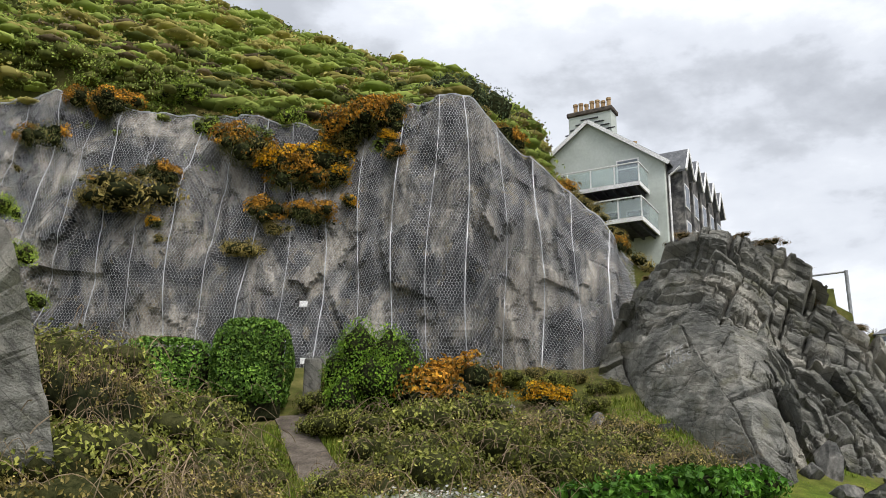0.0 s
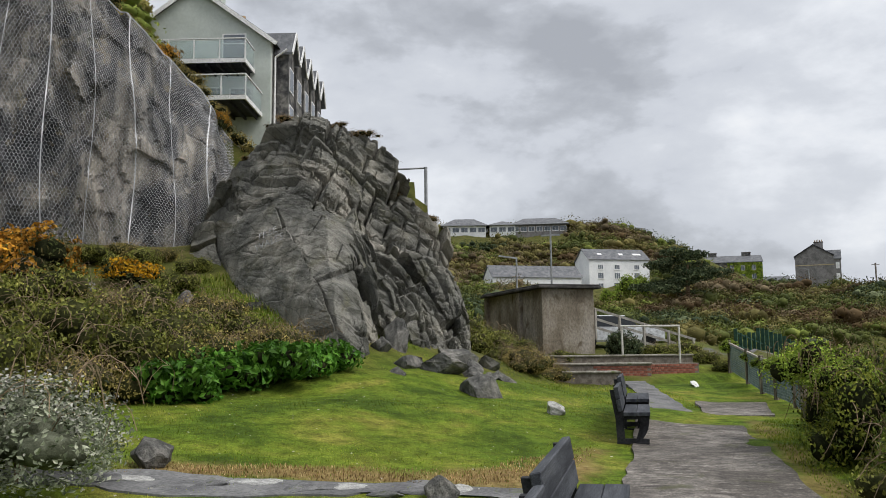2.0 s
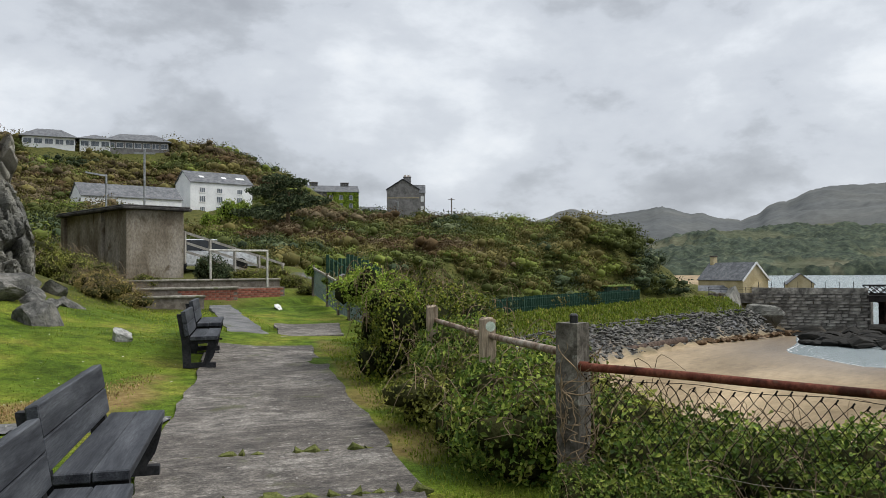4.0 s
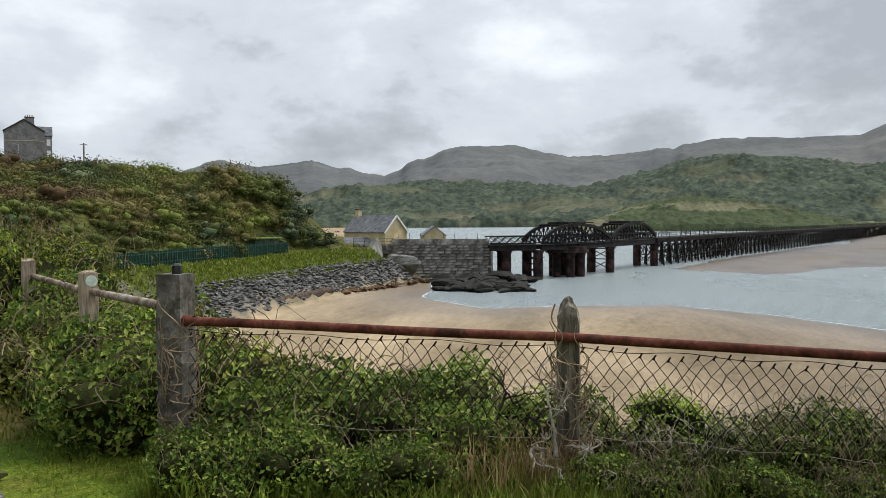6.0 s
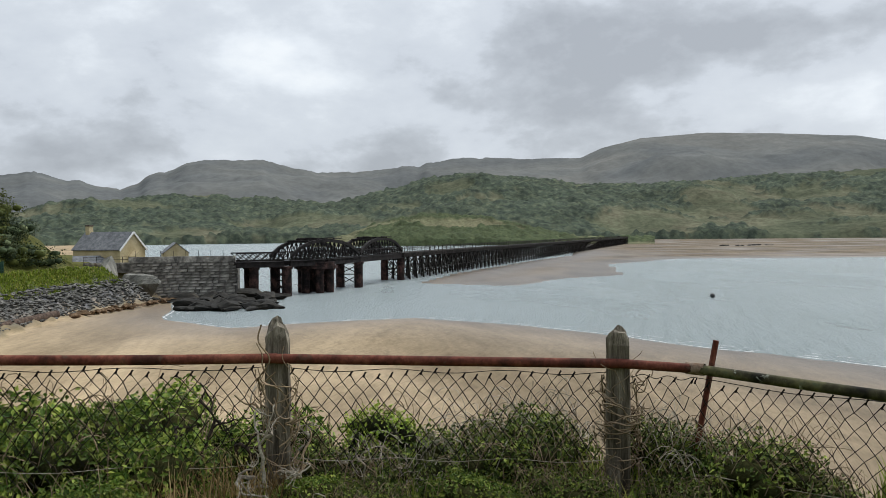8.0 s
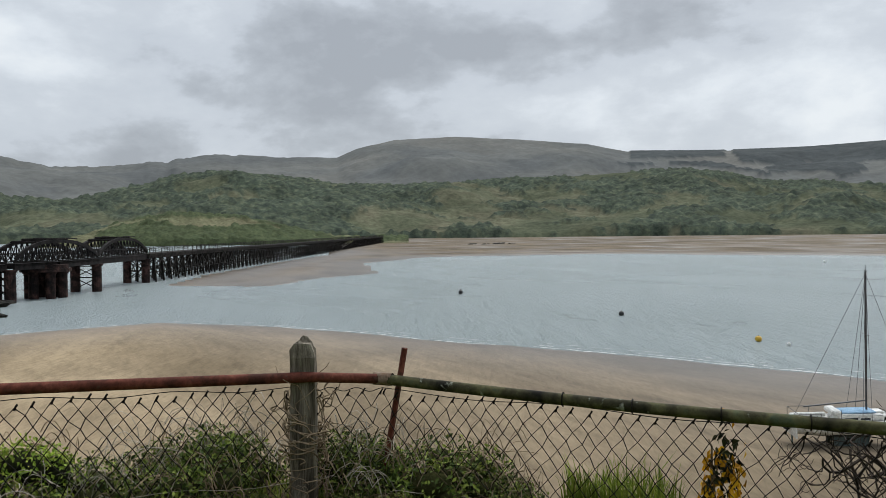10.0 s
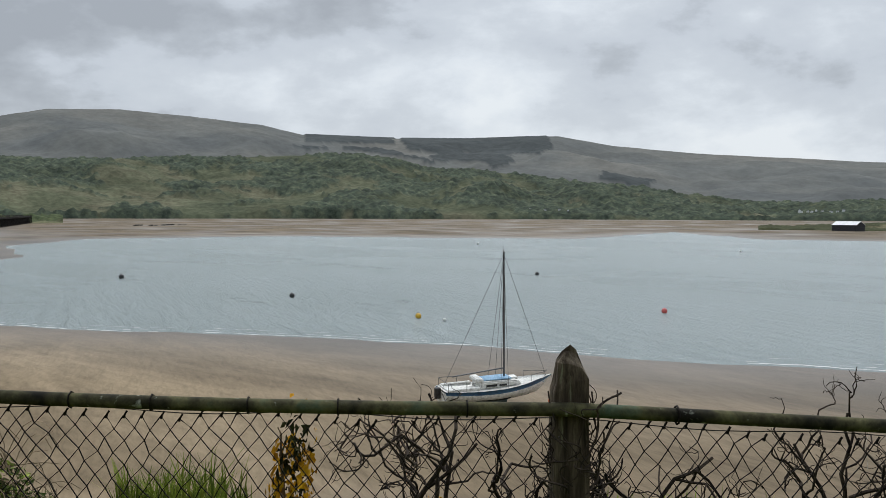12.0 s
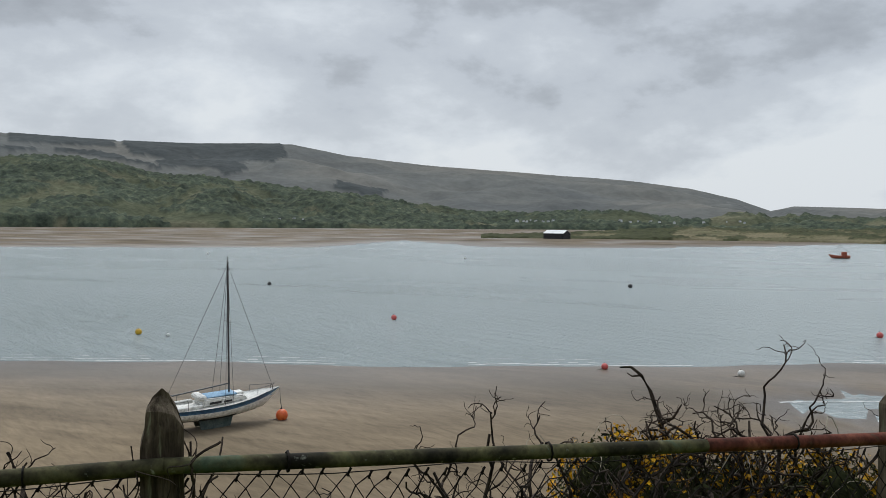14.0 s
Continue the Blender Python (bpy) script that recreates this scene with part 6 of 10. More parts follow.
part("roof", bm, roof_slab, hut, "thin dark roof slab")
part("roof_edge", boxes((-0.18, w + 0.18, -0.2, dep + 0.3, hh + 0.10, hh + 0.16), bevel=0.02), roof_slab, hut)

# ---- low walls and terrace below the hut ----
brick_m = surf("red_brick", ((0.25, (0.16, 0.055, 0.04)), (0.5, (0.235, 0.085, 0.06)), (0.75, (0.31, 0.14, 0.10))), 9.0, rough=0.9, bump=0.4, dist=0.006, per_object=0.22, blot=((0.22, 0.19, 0.16), 1.5, 0.64))
mortar = surf("dirty_mortar", ((0.3, (0.14, 0.12, 0.10)), (0.7, (0.25, 0.22, 0.19))), 6.0, rough=1.0, bump=0.5)
coping = surf("mossy_coping", ((0.3, (0.16, 0.15, 0.12)), (0.7, (0.30, 0.285, 0.25))), 2.5, rough=0.95, bump=0.5, blot=((0.12, 0.13, 0.06), 1.7, 0.58))


def low_wall(name, a, b2, z0, z1, thick, mat, label, cap=True):
    """A wall between plan points a and b2, with a coping."""
    a, b2 = Vector((*a, 0)), Vector((*b2, 0))
    Ln = (b2 - a).length
    ang = math.degrees(math.atan2(b2.y - a.y, b2.x - a.x))
    ob = thing(name, label, "wall", pose(a.x, a.y, z0, 0, 0, ang), kind="structure")
    part("core", boxes((0, Ln, 0, thick, -0.4, z1 - z0)), mat, ob)
    if cap:
        part("coping_stone", boxes((-0.04, Ln + 0.04, -0.05, thick + 0.05, z1 - z0, z1 - z0 + 0.07), bevel=0.02), coping, ob)
    return ob, Ln


lw1, L1 = low_wall("wall_step_lower", (14.1, 19.95), (16.0, 18.95), 0.45, 0.84, 0.5, mortar, "low mossy concrete step wall in the lawn")
lw2, L2 = low_wall("wall_step_upper", (13.9, 20.9), (17.6, 19.35), 0.5, 1.06, 0.4, mortar, "low step wall part brick part concrete below the hut")
lw3, L3 = low_wall("wall_brick", (17.75, 19.75), (19.7, 19.45), 0.6, 1.08, 0.35, mortar, "low red brick garden wall at the lawn's end", cap=False)
lw4, L4 = low_wall("wall_terrace", (15.2, 22.6), (20.6, 20.6), 0.75, 1.28, 0.4, mortar, "terrace edge below the hut with a mossy coping")
# bricks of the two brick stretches
bk = boxes((0, 0.215, -0.012, 0.05, 0, 0.065), bevel=0.004)
bme = bpy.data.meshes.new("brick")
bk.to_mesh(bme)
bk.free()
bme.materials.append(brick_m)
for wall, x0, x1, n in ((lw2, 2.2, L2, 7), (lw3, 0.0, L3, 6)):
    for r in range(n):
        x = x0 + (0.11 if r % 2 else 0.0)
        while x < x1 - 0.2:
            ob = new("brick", bme)
            ob.parent = wall
            ob.location = (x, -0.004 * random.random(), 0.0 + r * 0.077)
            x += 0.227

# white-painted frame on the terrace, stair rail and posts
white_paint = surf("chipped_white_paint", ((0.25, (0.42, 0.40, 0.36)), (0.6, (0.62, 0.60, 0.55)), (0.8, (0.72, 0.71, 0.67))), 6.0, rough=0.6, bump=0.2, dist=0.003)
grey_rail = surf("grey_painted_rail", ((0.3, (0.28, 0.26, 0.23)), (0.7, (0.42, 0.40, 0.36))), 4.0, rough=0.7, bump=0.2)
gf = thing("barrier_frame", "white-painted tubular barrier frame on the terrace", "barrier")
g0, g1 = np.array([18.64, 21.85]), np.array([20.02, 20.59])
bm = bmesh.new()
rod(bm, (*g0, 1.0), (*g0, 2.31), 0.035, 8)
part("upright", bm, white_paint, gf)
bm = bmesh.new()
rod(bm, (*g1, 1.0), (*g1, 2.29), 0.035, 8)
part("upright", bm, white_paint, gf)
bm = bmesh.new()
rod(bm, (*(g0 - (g1 - g0) * 0.02), 2.31), (*(g1 + (g1 - g0) * 0.02), 2.29), 0.035, 8)
part("crossbar", bm, white_paint, gf)
sr = thing("stair_rail", "grey wooden handrail descending beside the hut", "railing")
s0, s1 = np.array([20.3, 25.3, 2.25]), np.array([23.4, 23.3, 1.05])
for k in range(5):
    p = s0 + (s1 - s0) * k / 4
    part("baluster", boxes((p[0] - 0.045, p[0] + 0.045, p[1] - 0.045, p[1] + 0.045, p[2] - 0.35, p[2] + 0.85), bevel=0.008), grey_rail, sr)
for dz in (0.83, 0.45, 0.12):
    bm = bmesh.new()
    bar(bm, s0 + (0, 0, dz) + (s0 - s1) * 0.08, s1 + (0, 0, dz) + (s1 - s0) * 0.02, 0.06, 0.09)
    part("handrail" if dz > 0.8 else "rail", bm, grey_rail, sr)
bm = bmesh.new()
bar(bm, s0 + (0, 0, 0.83), s0 + (-1.4, 0.9, 0.83), 0.06, 0.09)
part("landing_rail", bm, grey_rail, sr)

# netted stretch of fence past the benches: posts grown over with ivy
nf = thing("netted_fence", "low fence of ivy-topped posts with green netting", "fence")
net_m = surf("green_mesh_net", ((0.3, (0.10, 0.145, 0.13)), (0.7, (0.17, 0.215, 0.195))), 8.0, rough=0.8, bump=0.3)
npts = [(13.5, 10.75), (15.1, 12.2), (16.55, 13.9), (17.7, 15.3), (19.0, 16.9), (20.6, 19.0)]
for i, (x, y) in enumerate(npts):
    z = zland(x - 0.3, y + 0.3)
    part("post", boxes((x - 0.05, x + 0.05, y - 0.05, y + 0.05, z - 0.3, z + 1.02), bevel=0.012), old_wood, nf)
for a, b2 in zip(npts[:-1], npts[1:]):
    za, zb = zland(a[0] - 0.3, a[1] + 0.3), zland(b2[0] - 0.3, b2[1] + 0.3)
    bm = bmesh.new()
    bar(bm, (*a, za + 0.93), (*b2, zb + 0.93), 0.045, 0.06)
    part("top_rail", bm, grey_rail, nf)
    # netting: crossed strands
    A3, B3 = np.array([*a, za]), np.array([*b2, zb])
    pieces = []
    for k in range(34):
        t = k / 33
        p = A3 + (B3 - A3) * t
        pieces.append(tube_np(np.array([p + (0, 0, 0.08), p + (0.01, 0, 0.5), p + (0, 0, 0.88)]), 0.008, 4, False))
    for k in range(14):
        h = 0.08 + 0.8 * k / 13
        pieces.append(tube_np(lerp(A3 + (0, 0, h), B3 + (0, 0, h), 5), 0.008, 4, False))
    V, F = join_np(pieces)
    part_np("netting", mesh_np("netting", V, F, (net_m,)), nf)
litter = thing("litter_bag", "crumpled white bag lying in the grass by the fence", "bag", pose(17.6, 17.6, zland(17.6, 17.6), 10, -25, 60))
bm = bmesh.new()
bmesh.ops.create_icosphere(bm, subdivisions=3, radius=0.14)
for v in bm.verts:
    k = 1 + 0.4 * noise.noise(v.co * 9) + 0.22 * noise.noise(v.co * 23)
    v.co = Vector((v.co.x * 1.5 * k, v.co.y * 0.7 * k, v.co.z * 0.38 * k + 0.05))
part("sack", bm, surf("white_plastic", ((0.3, (0.6, 0.6, 0.56)), (0.7, (0.78, 0.78, 0.75))), 10, rough=0.5), litter)

# parked car behind the stair rail
car_m = surf("silver_car_paint", ((0.3, (0.55, 0.56, 0.58)), (0.7, (0.65, 0.66, 0.68))), 1.0, rough=0.3, bump=0, metal=0.3)
glass_dark = surf("dark_glass", ((0.3, (0.02, 0.024, 0.028)), (0.7, (0.04, 0.045, 0.05))), 1.0, rough=0.08, bump=0)
tyre_m = surf("tyre_rubber", ((0.3, (0.012, 0.012, 0.012)), (0.7, (0.03, 0.03, 0.03))), 5.0, rough=0.9)
car = thing("parked_car", "silver hatchback parked behind the hut", "car", pose(24.4, 29.0, zland(24.4, 29.0) + 0.02, 0, 0, -30))
bm = bmesh.new()
prism(bm, [(-2.0, 0.28), (2.0, 0.28), (2.05, 0.62), (1.95, 0.80), (1.0, 0.92), (-1.95, 0.95), (-2.05, 0.6)], -0.85, 0.85)
bmesh.ops.bevel(bm, geom=bm.edges[:], offset=0.06, segments=2, affect="EDGES")
part("body", bm, car_m, car)
bm = bmesh.new()
prism(bm, [(-1.75, 0.93), (0.95, 0.92), (0.35, 1.38), (-1.2, 1.42)], -0.76, 0.76)
bmesh.ops.bevel(bm, geom=bm.edges[:], offset=0.05, segments=2, affect="EDGES")
part("windows", bm, glass_dark, car)
part("roof", boxes((-1.18, 0.33, -0.70, 0.70, 1.385, 1.44), bevel=0.025), car_m, car)
for x in (-1.3, 1.3):
    for y in (-0.86, 0.86):
        bm = bmesh.new()
        rod(bm, (x, y - 0.1 * np.sign(y) * 1.6, 0.31), (x, y, 0.31), 0.31, 18)
        whl = part("wheel", bm, tyre_m, car)

# ---- stones on the lawn ----
pale_rock = surf("pale_lichen_stone", ((0.3, (0.26, 0.26, 0.25)), (0.7, (0.45, 0.45, 0.43))), 4.0, rough=0.9, bump=0.5, dist=0.02)
boulder("boulder", 8.1, 13.5, 0.68, 0.52, 0.72, 4, "dark angular boulder speckled with lichen on the lawn", 20)
boulder("stone", 8.38, 11.62, 0.44, 0.26, 0.30, 5, "pale flat stone lying on the lawn", 10, mat=pale_rock)
boulder("stone", 3.75, 7.2, 0.27, 0.22, 0.27, 6, "grey slate lump on the old tarmac walk", 40, sink=0.1)
boulder("stone", 1.42, 9.05, 0.40, 0.32, 0.48, 7, "grey slate lump beside the flowering bush", 10)
boulder("stone", -0.75, 12.6, 0.42, 0.28, 0.2, 8, "flat grey stone at the foot of the slope", 30)
for i, (x, y, s, h) in enumerate(((8.2, 15.5, 0.9, 0.7), (8.9, 15.3, 0.75, 0.5), (9.4, 16.1, 0.85, 0.6), (7.45, 15.6, 0.8, 0.7), (7.95, 17.2, 0.95, 1.5), (7.3, 16.5, 0.6, 0.7), (9.6, 17.2, 1.1, 0.9), (6.95, 14.9, 0.4, 0.35), (9.9, 15.9, 0.7, 0.6), (8.9, 14.7, 0.55, 0.4), (5.5, 15.0, 0.5, 0.5), (5.1, 15.9, 0.45, 0.6), (10.6, 17.4, 0.9, 0.8))):
    boulder("rock", x, y, s * 0.8, s * 0.62, h * 0.82, 30 + i, "grey slate block fallen at the foot of the outcrop", 25 * i, sink=0.42)
for i, (x, y, s, h) in enumerate(((3.75, 19.5, 0.35, 0.55), (1.7, 20.5, 0.25, 0.6), (2.8, 20.4, 0.3, 0.3), (-4.25, 15.1, 0.55, 1.0), (5.2, 19.0, 0.3, 0.3), (4.4, 18.2, 0.3, 0.25))):
    boulder("rock", x, y, s, s * 0.7, h, 50 + i, "grey stone standing out of the scrubby slope", 33 * i)
# the old tarmac walk that joins the path, with flat stones sunk in it
for i in range(11):
    t = i / 10
    x, y = 0.9 + 3.1 * t + 0.1 * math.sin(i * 5.3), 8.52 - 1.22 * t + 0.13 * math.sin(i * 2.1)
    ob = boulder("edging_stone", x, y, 0.30 + 0.14 * ((i * 7) % 5) / 5, 0.17, 0.12, 70 + i % 5, "flat pale stone sunk in the old tarmac walk", 160 + 9 * (i % 4), mat=pale_rock if i % 3 == 1 else tar, sink=0.36, n=3)
    tagged(ob, group="stones in the old tarmac walk")
slab("path_old", [(-1.3, 9.15), (5.62, 6.62), (5.7, 7.05), (-1.1, 9.6)], tar, "old narrow tarmac walk through the lawn", "path", seed=9, lift=0.004, wob=0.3)

# ---- left-hand rock spur ----
for (x, y, z, sx, sy, sz, sd, ry, lab) in ((-6.55, 10.2, 2.3, 1.75, 1.3, 3.6, 201, -16, "leaning lichened grey rock spur beside the slope"), (-5.45, 10.0, 1.0, 0.9, 0.8, 1.7, 202, -10, "grey rock at the foot of the spur")):
    ob = new("rock_spur", boulder_mesh("rock_spur", sd, rock_mat, 1.0, 5))
    ob.matrix_basis = pose(x, y, z, 0, ry, 25) @ Matrix.Diagonal((sx, sy, sz, 1))
    tagged(ob, lab, "rock")
# chalked words on the smooth slab, laid on the rock
chalk = surf("white_chalk", ((0.3, (0.28, 0.28, 0.28)), (0.7, (0.5, 0.5, 0.49))), 6, rough=1.0, bump=0, blot=((0.2, 0.2, 0.19), 1.5, 0.54))
CHALK_AT, CHALK_U, CHALK_V = Vector((4.92, 18.65, 4.13)), Vector((0.90, 0.20, 0.40)), Vector((0.05, 0.46, 0.88))


def words(body, at, u, v, height, mat, sag):
    """Writing as a thin mesh: u along the line, v up the letters; sag(points) lays it on the surface behind."""
    cu = bpy.data.curves.new("lettering", "FONT")
    cu.body, cu.size, cu.extrude, cu.resolution_u = body, height, 0.0, 3
    tmp = bpy.data.objects.new("lettering", cu)
    me = bpy.data.meshes.new_from_object(tmp)
    bpy.data.objects.remove(tmp)
    P = np.array([at + u.normalized() * p.co.x + v.normalized() * p.co.y for p in me.vertices])
    me.vertices.foreach_set("co", sag(P).astype(np.float32).ravel())
    me.materials.append(mat)
    me.update()
    return me


SU, SV = np.meshgrid(np.linspace(0.05, 0.6, 130), np.linspace(0.0, 0.8, 170), indexing="ij")
SLAB_P = outcrop(SU, SV).reshape(-1, 3)
EYE_SIDE = unit(np.array([-0.33, -0.90, -0.10]))


def on_slab(P):
    """Each point slid along the line of sight from the lawn until it lies just before the rock."""
    side = unit(np.cross(EYE_SIDE, (0, 0, 1.0)))
    up = np.cross(side, EYE_SIDE)
    sx, sy, sd = SLAB_P @ side, SLAB_P @ up, SLAB_P @ EYE_SIDE
    out = []
    for p in P:
        near = np.argsort((sx - p @ side) ** 2 + (sy - p @ up) ** 2)[:14]
        out.append(p + EYE_SIDE * (sd[near].max() + 0.10 - p @ EYE_SIDE))
    return np.array(out)


marks = thing("chalk_writing", "two words chalked in white capitals on the rock slab", "marking")
for k, word in enumerate(("FREE", "WALES")):
    at0 = CHALK_AT + CHALK_U.normalized() * (0.13 - 0.13 * k) - CHALK_V.normalized() * (0.30 * k)
    part_np("word", words(word, at0, CHALK_U, CHALK_V, 0.30, chalk, on_slab), marks)

# leaning slab at the spur's end
bm = bmesh.new()
prism(bm, [(-9.0, 0.6), (-4.0, 0.8), (-4.3, 1.9), (-4.62, 2.9), (-4.95, 3.7), (-5.3, 4.5), (-5.9, 5.2), (-7.2, 5.8), (-9.0, 6.0)], 9.35, 12.2)
bmesh.ops.triangulate(bm, faces=bm.faces[:])
bmesh.ops.subdivide_edges(bm, edges=bm.edges[:], cuts=3, use_grid_fill=True)
bmesh.ops.subdivide_edges(bm, edges=bm.edges[:], cuts=2, use_grid_fill=True)
co = np.array([v.co[:] for v in bm.verts])
dn = fbm(co * np.array([1.1, 1.1, 0.6]), 5, 91)
dn2 = fbm(co * np.array([2.6, 2.6, 1.2]) + 9.0, 4, 92)
for v, a, c2 in zip(bm.verts, dn, dn2):
    v.co += Vector((0.10 * a + 0.05 * c2 - 0.55 * (v.co.y - 9.35), -0.28 * a - 0.10 * c2, 0.10 * c2))
me = bpy.data.meshes.new("rock_slab")
bm.to_mesh(me)
bm.free()
me.materials.append(rock_mat)
tagged(new("rock_slab", me), "leaning grey slate slab with ivy on its edge", "rock")

# ---- buildings ----
slate = surf("slate_roof", ((0.25, (0.10, 0.105, 0.113)), (0.5, (0.145, 0.15, 0.158)), (0.75, (0.20, 0.205, 0.212))), 1.2, rough=0.6, bump=0.4, dist=0.02, fine=9)
sage = surf("sage_render", ((0.3, (0.46, 0.50, 0.46)), (0.7, (0.54, 0.58, 0.54))), 0.5, rough=0.85, bump=0.15, dist=0.006, fine=12, grain_mix=0.15)
white_r = surf("white_render", ((0.3, (0.70, 0.71, 0.72)), (0.7, (0.80, 0.81, 0.81))), 0.3, rough=0.8, bump=0.15, fine=10, grain_mix=0.15)
stone_w = surf("dark_stone_wall", ((0.25, (0.055, 0.055, 0.058)), (0.5, (0.12, 0.118, 0.115)), (0.75, (0.22, 0.21, 0.195))), 1.6, rough=0.9, bump=0.8, dist=0.04, fine=4)
grey_w = surf("grey_rough_render", ((0.3, (0.16, 0.155, 0.15)), (0.7, (0.25, 0.24, 0.235))), 0.7, rough=0.9, bump=0.5, dist=0.03, fine=8)
cream_w = surf("cream_render", ((0.3, (0.42, 0.345, 0.20)), (0.7, (0.52, 0.44, 0.28))), 0.5, rough=0.85, bump=0.2, fine=10, grain_mix=0.25)
white_t = surf("white_trim", ((0.3, (0.72, 0.72, 0.71)), (0.7, (0.82, 0.82, 0.81))), 2.0, rough=0.5, bump=0)
pane_m = surf("window_glass", ((0.3, (0.10, 0.12, 0.14)), (0.7, (0.18, 0.20, 0.23))), 0.6, rough=0.08, bump=0)
pot_m = surf("clay_chimney_pot", ((0.3, (0.30, 0.19, 0.10)), (0.7, (0.46, 0.33, 0.19))), 6.0, rough=0.85, bump=0.3)
soot = surf("sooty_stone_cap", ((0.3, (0.06, 0.05, 0.042)), (0.7, (0.13, 0.11, 0.095))), 5.0, rough=0.95, bump=0.5)
dark_trim = surf("dark_trim", ((0.3, (0.03, 0.03, 0.032)), (0.7, (0.055, 0.055, 0.06))), 3.0, rough=0.6, bump=0)
clear = bpy.data.materials.new("balcony_glass")
clear.use_nodes = True
cb = clear.node_tree.nodes["Principled BSDF"]
cb.inputs["Base Color"].default_value = (0.80, 0.90, 0.90, 1)
cb.inputs["Transmission Weight"].default_value, cb.inputs["Roughness"].default_value = 0.85, 0.04


def window(parent, x, z, w, h, y, mat_pane=None, bars=1, face=0):
    """A window set in the wall face at y (front looks to -y): frame, pane, glazing bars, sill. face 1: on an x end."""
    m = Matrix.Identity(4) if face == 0 else pose(0, 0, 0, 0, 0, 90 if face > 0 else -90)
    t = 0.07 if w < 1.6 else 0.09
    bm = boxes((x - w / 2, x + w / 2, y - 0.05, y + 0.03, z, z + t), (x - w / 2, x + w / 2, y - 0.05, y + 0.03, z + h - t, z + h), (x - w / 2, x - w / 2 + t, y - 0.048, y + 0.03, z + t, z + h - t), (x + w / 2 - t, x + w / 2, y - 0.048, y + 0.03, z + t, z + h - t), m=m)
    for k in range(bars):
        xx = x - w / 2 + w * (k + 1) / (bars + 1)
        box(bm, xx - 0.025, xx + 0.025, y - 0.045, y + 0.02, z + t, z + h - t, m=m)
    wn = part("window", bm, white_t, parent)
    part("pane", boxes((x - w / 2 + t, x + w / 2 - t, y - 0.022, y - 0.012, z + t, z + h - t), m=m), mat_pane or pane_m, wn)
    part("sill", boxes((x - w / 2 - 0.08, x + w / 2 + 0.08, y - 0.12, y + 0.02, z - 0.08, z - 0.004), m=m), white_t, wn)
    return wn


def chimney(parent, x, y, z0, z1, w, d, pots, mat, along="x"):
    bm = boxes((x - w / 2, x + w / 2, y - d / 2, y + d / 2, z0, z1), bevel=0.02)
    ch = part("chimney", bm, mat, parent)
    part("cap", boxes((x - w / 2 - 0.1, x + w / 2 + 0.1, y - d / 2 - 0.1, y + d / 2 + 0.1, z1, z1 + 0.28), bevel=0.05), soot, ch)
    for k in range(pots):
        t = (k + 0.5) / pots - 0.5
        px, py = (x + t * w * 0.92, y) if along == "x" else (x, y + t * d * 0.92)
        bm = bmesh.new()
        rod(bm, (px, py, z1 + 0.26), (px, py, z1 + 0.95 - 0.12 * (k % 3 == 1)), 0.14, 10, 0.115)
        rod(bm, (px, py, z1 + 0.88 - 0.12 * (k % 3 == 1)), (px, py, z1 + 1.0 - 0.12 * (k % 3 == 1)), 0.15, 10)
        part("pot", bm, pot_m, ch)
    return ch


def house(name, label, m, L, W, H, rise, wall, roofm, wins=(), chims=(), hip=False, base=3.0, over=0.25):
    """x along the ridge, front to -y, ground at z = 0. wins: (x, z, w, h, bars, face)."""
    ob = thing(name, label, "house", m)
    bm = bmesh.new()
    if hip:
        box(bm, -L / 2, L / 2, -W / 2, W / 2, -base, H)
    else:
        prism(bm, [(-W / 2, -base), (W / 2, -base), (W / 2, H), (0, H + rise), (-W / 2, H)], -L / 2, L / 2, m=pose(0, 0, 0, 0, 0, 90))
    part("wall", bm, wall, ob)
    bm = bmesh.new()
    o = over
    if hip:
        vs = [bm.verts.new(p) for p in ((-L / 2 - o, -W / 2 - o, H), (L / 2 + o, -W / 2 - o, H), (L / 2 + o, W / 2 + o, H), (-L / 2 - o, W / 2 + o, H), (-L / 2 + W * 0.45, 0, H + rise), (L / 2 - W * 0.45, 0, H + rise))]
        lo = [bm.verts.new((v.co.x, v.co.y, H - 0.14)) for v in vs[:4]]
        for f in ((0, 1, 5, 4), (1, 2, 5), (2, 3, 4, 5), (3, 0, 4)):
            bm.faces.new([vs[i] for i in f])
        for i in range(4):
            bm.faces.new((vs[i], lo[i], lo[(i + 1) % 4], vs[(i + 1) % 4]))
        bm.faces.new(lo[::-1])
        bmesh.ops.recalc_face_normals(bm, faces=bm.faces[:])
    else:
        k = rise / (W / 2)
        t = 0.12
        prism(bm, [(-W / 2 - o, H - o * k + 0.004), (0, H + rise + 0.004), (W / 2 + o, H - o * k + 0.004), (W / 2 + o, H - o * k + t), (0, H + rise + t * 1.25), (-W / 2 - o, H - o * k + t)], -L / 2 - o, L / 2 + o, m=pose(0, 0, 0, 0, 0, 90))
    part("roof", bm, roofm, ob)
    for x, z, w, h, bars, face in wins:
        if face == 0:
            window(ob, x, z, w, h, -W / 2, None, bars)
        else:
            window(ob, x, z, w, h, -L / 2, None, bars, face)
    for c in chims:
        chimney(ob, *c)
    return ob


def at(r, az, z, face_az):
    """A pose at distance r and bearing az whose front looks towards bearing face_az."""
    return pose(r * math.sin(radians(az)), r * math.cos(radians(az)), z, 0, 0, 180 - face_az)


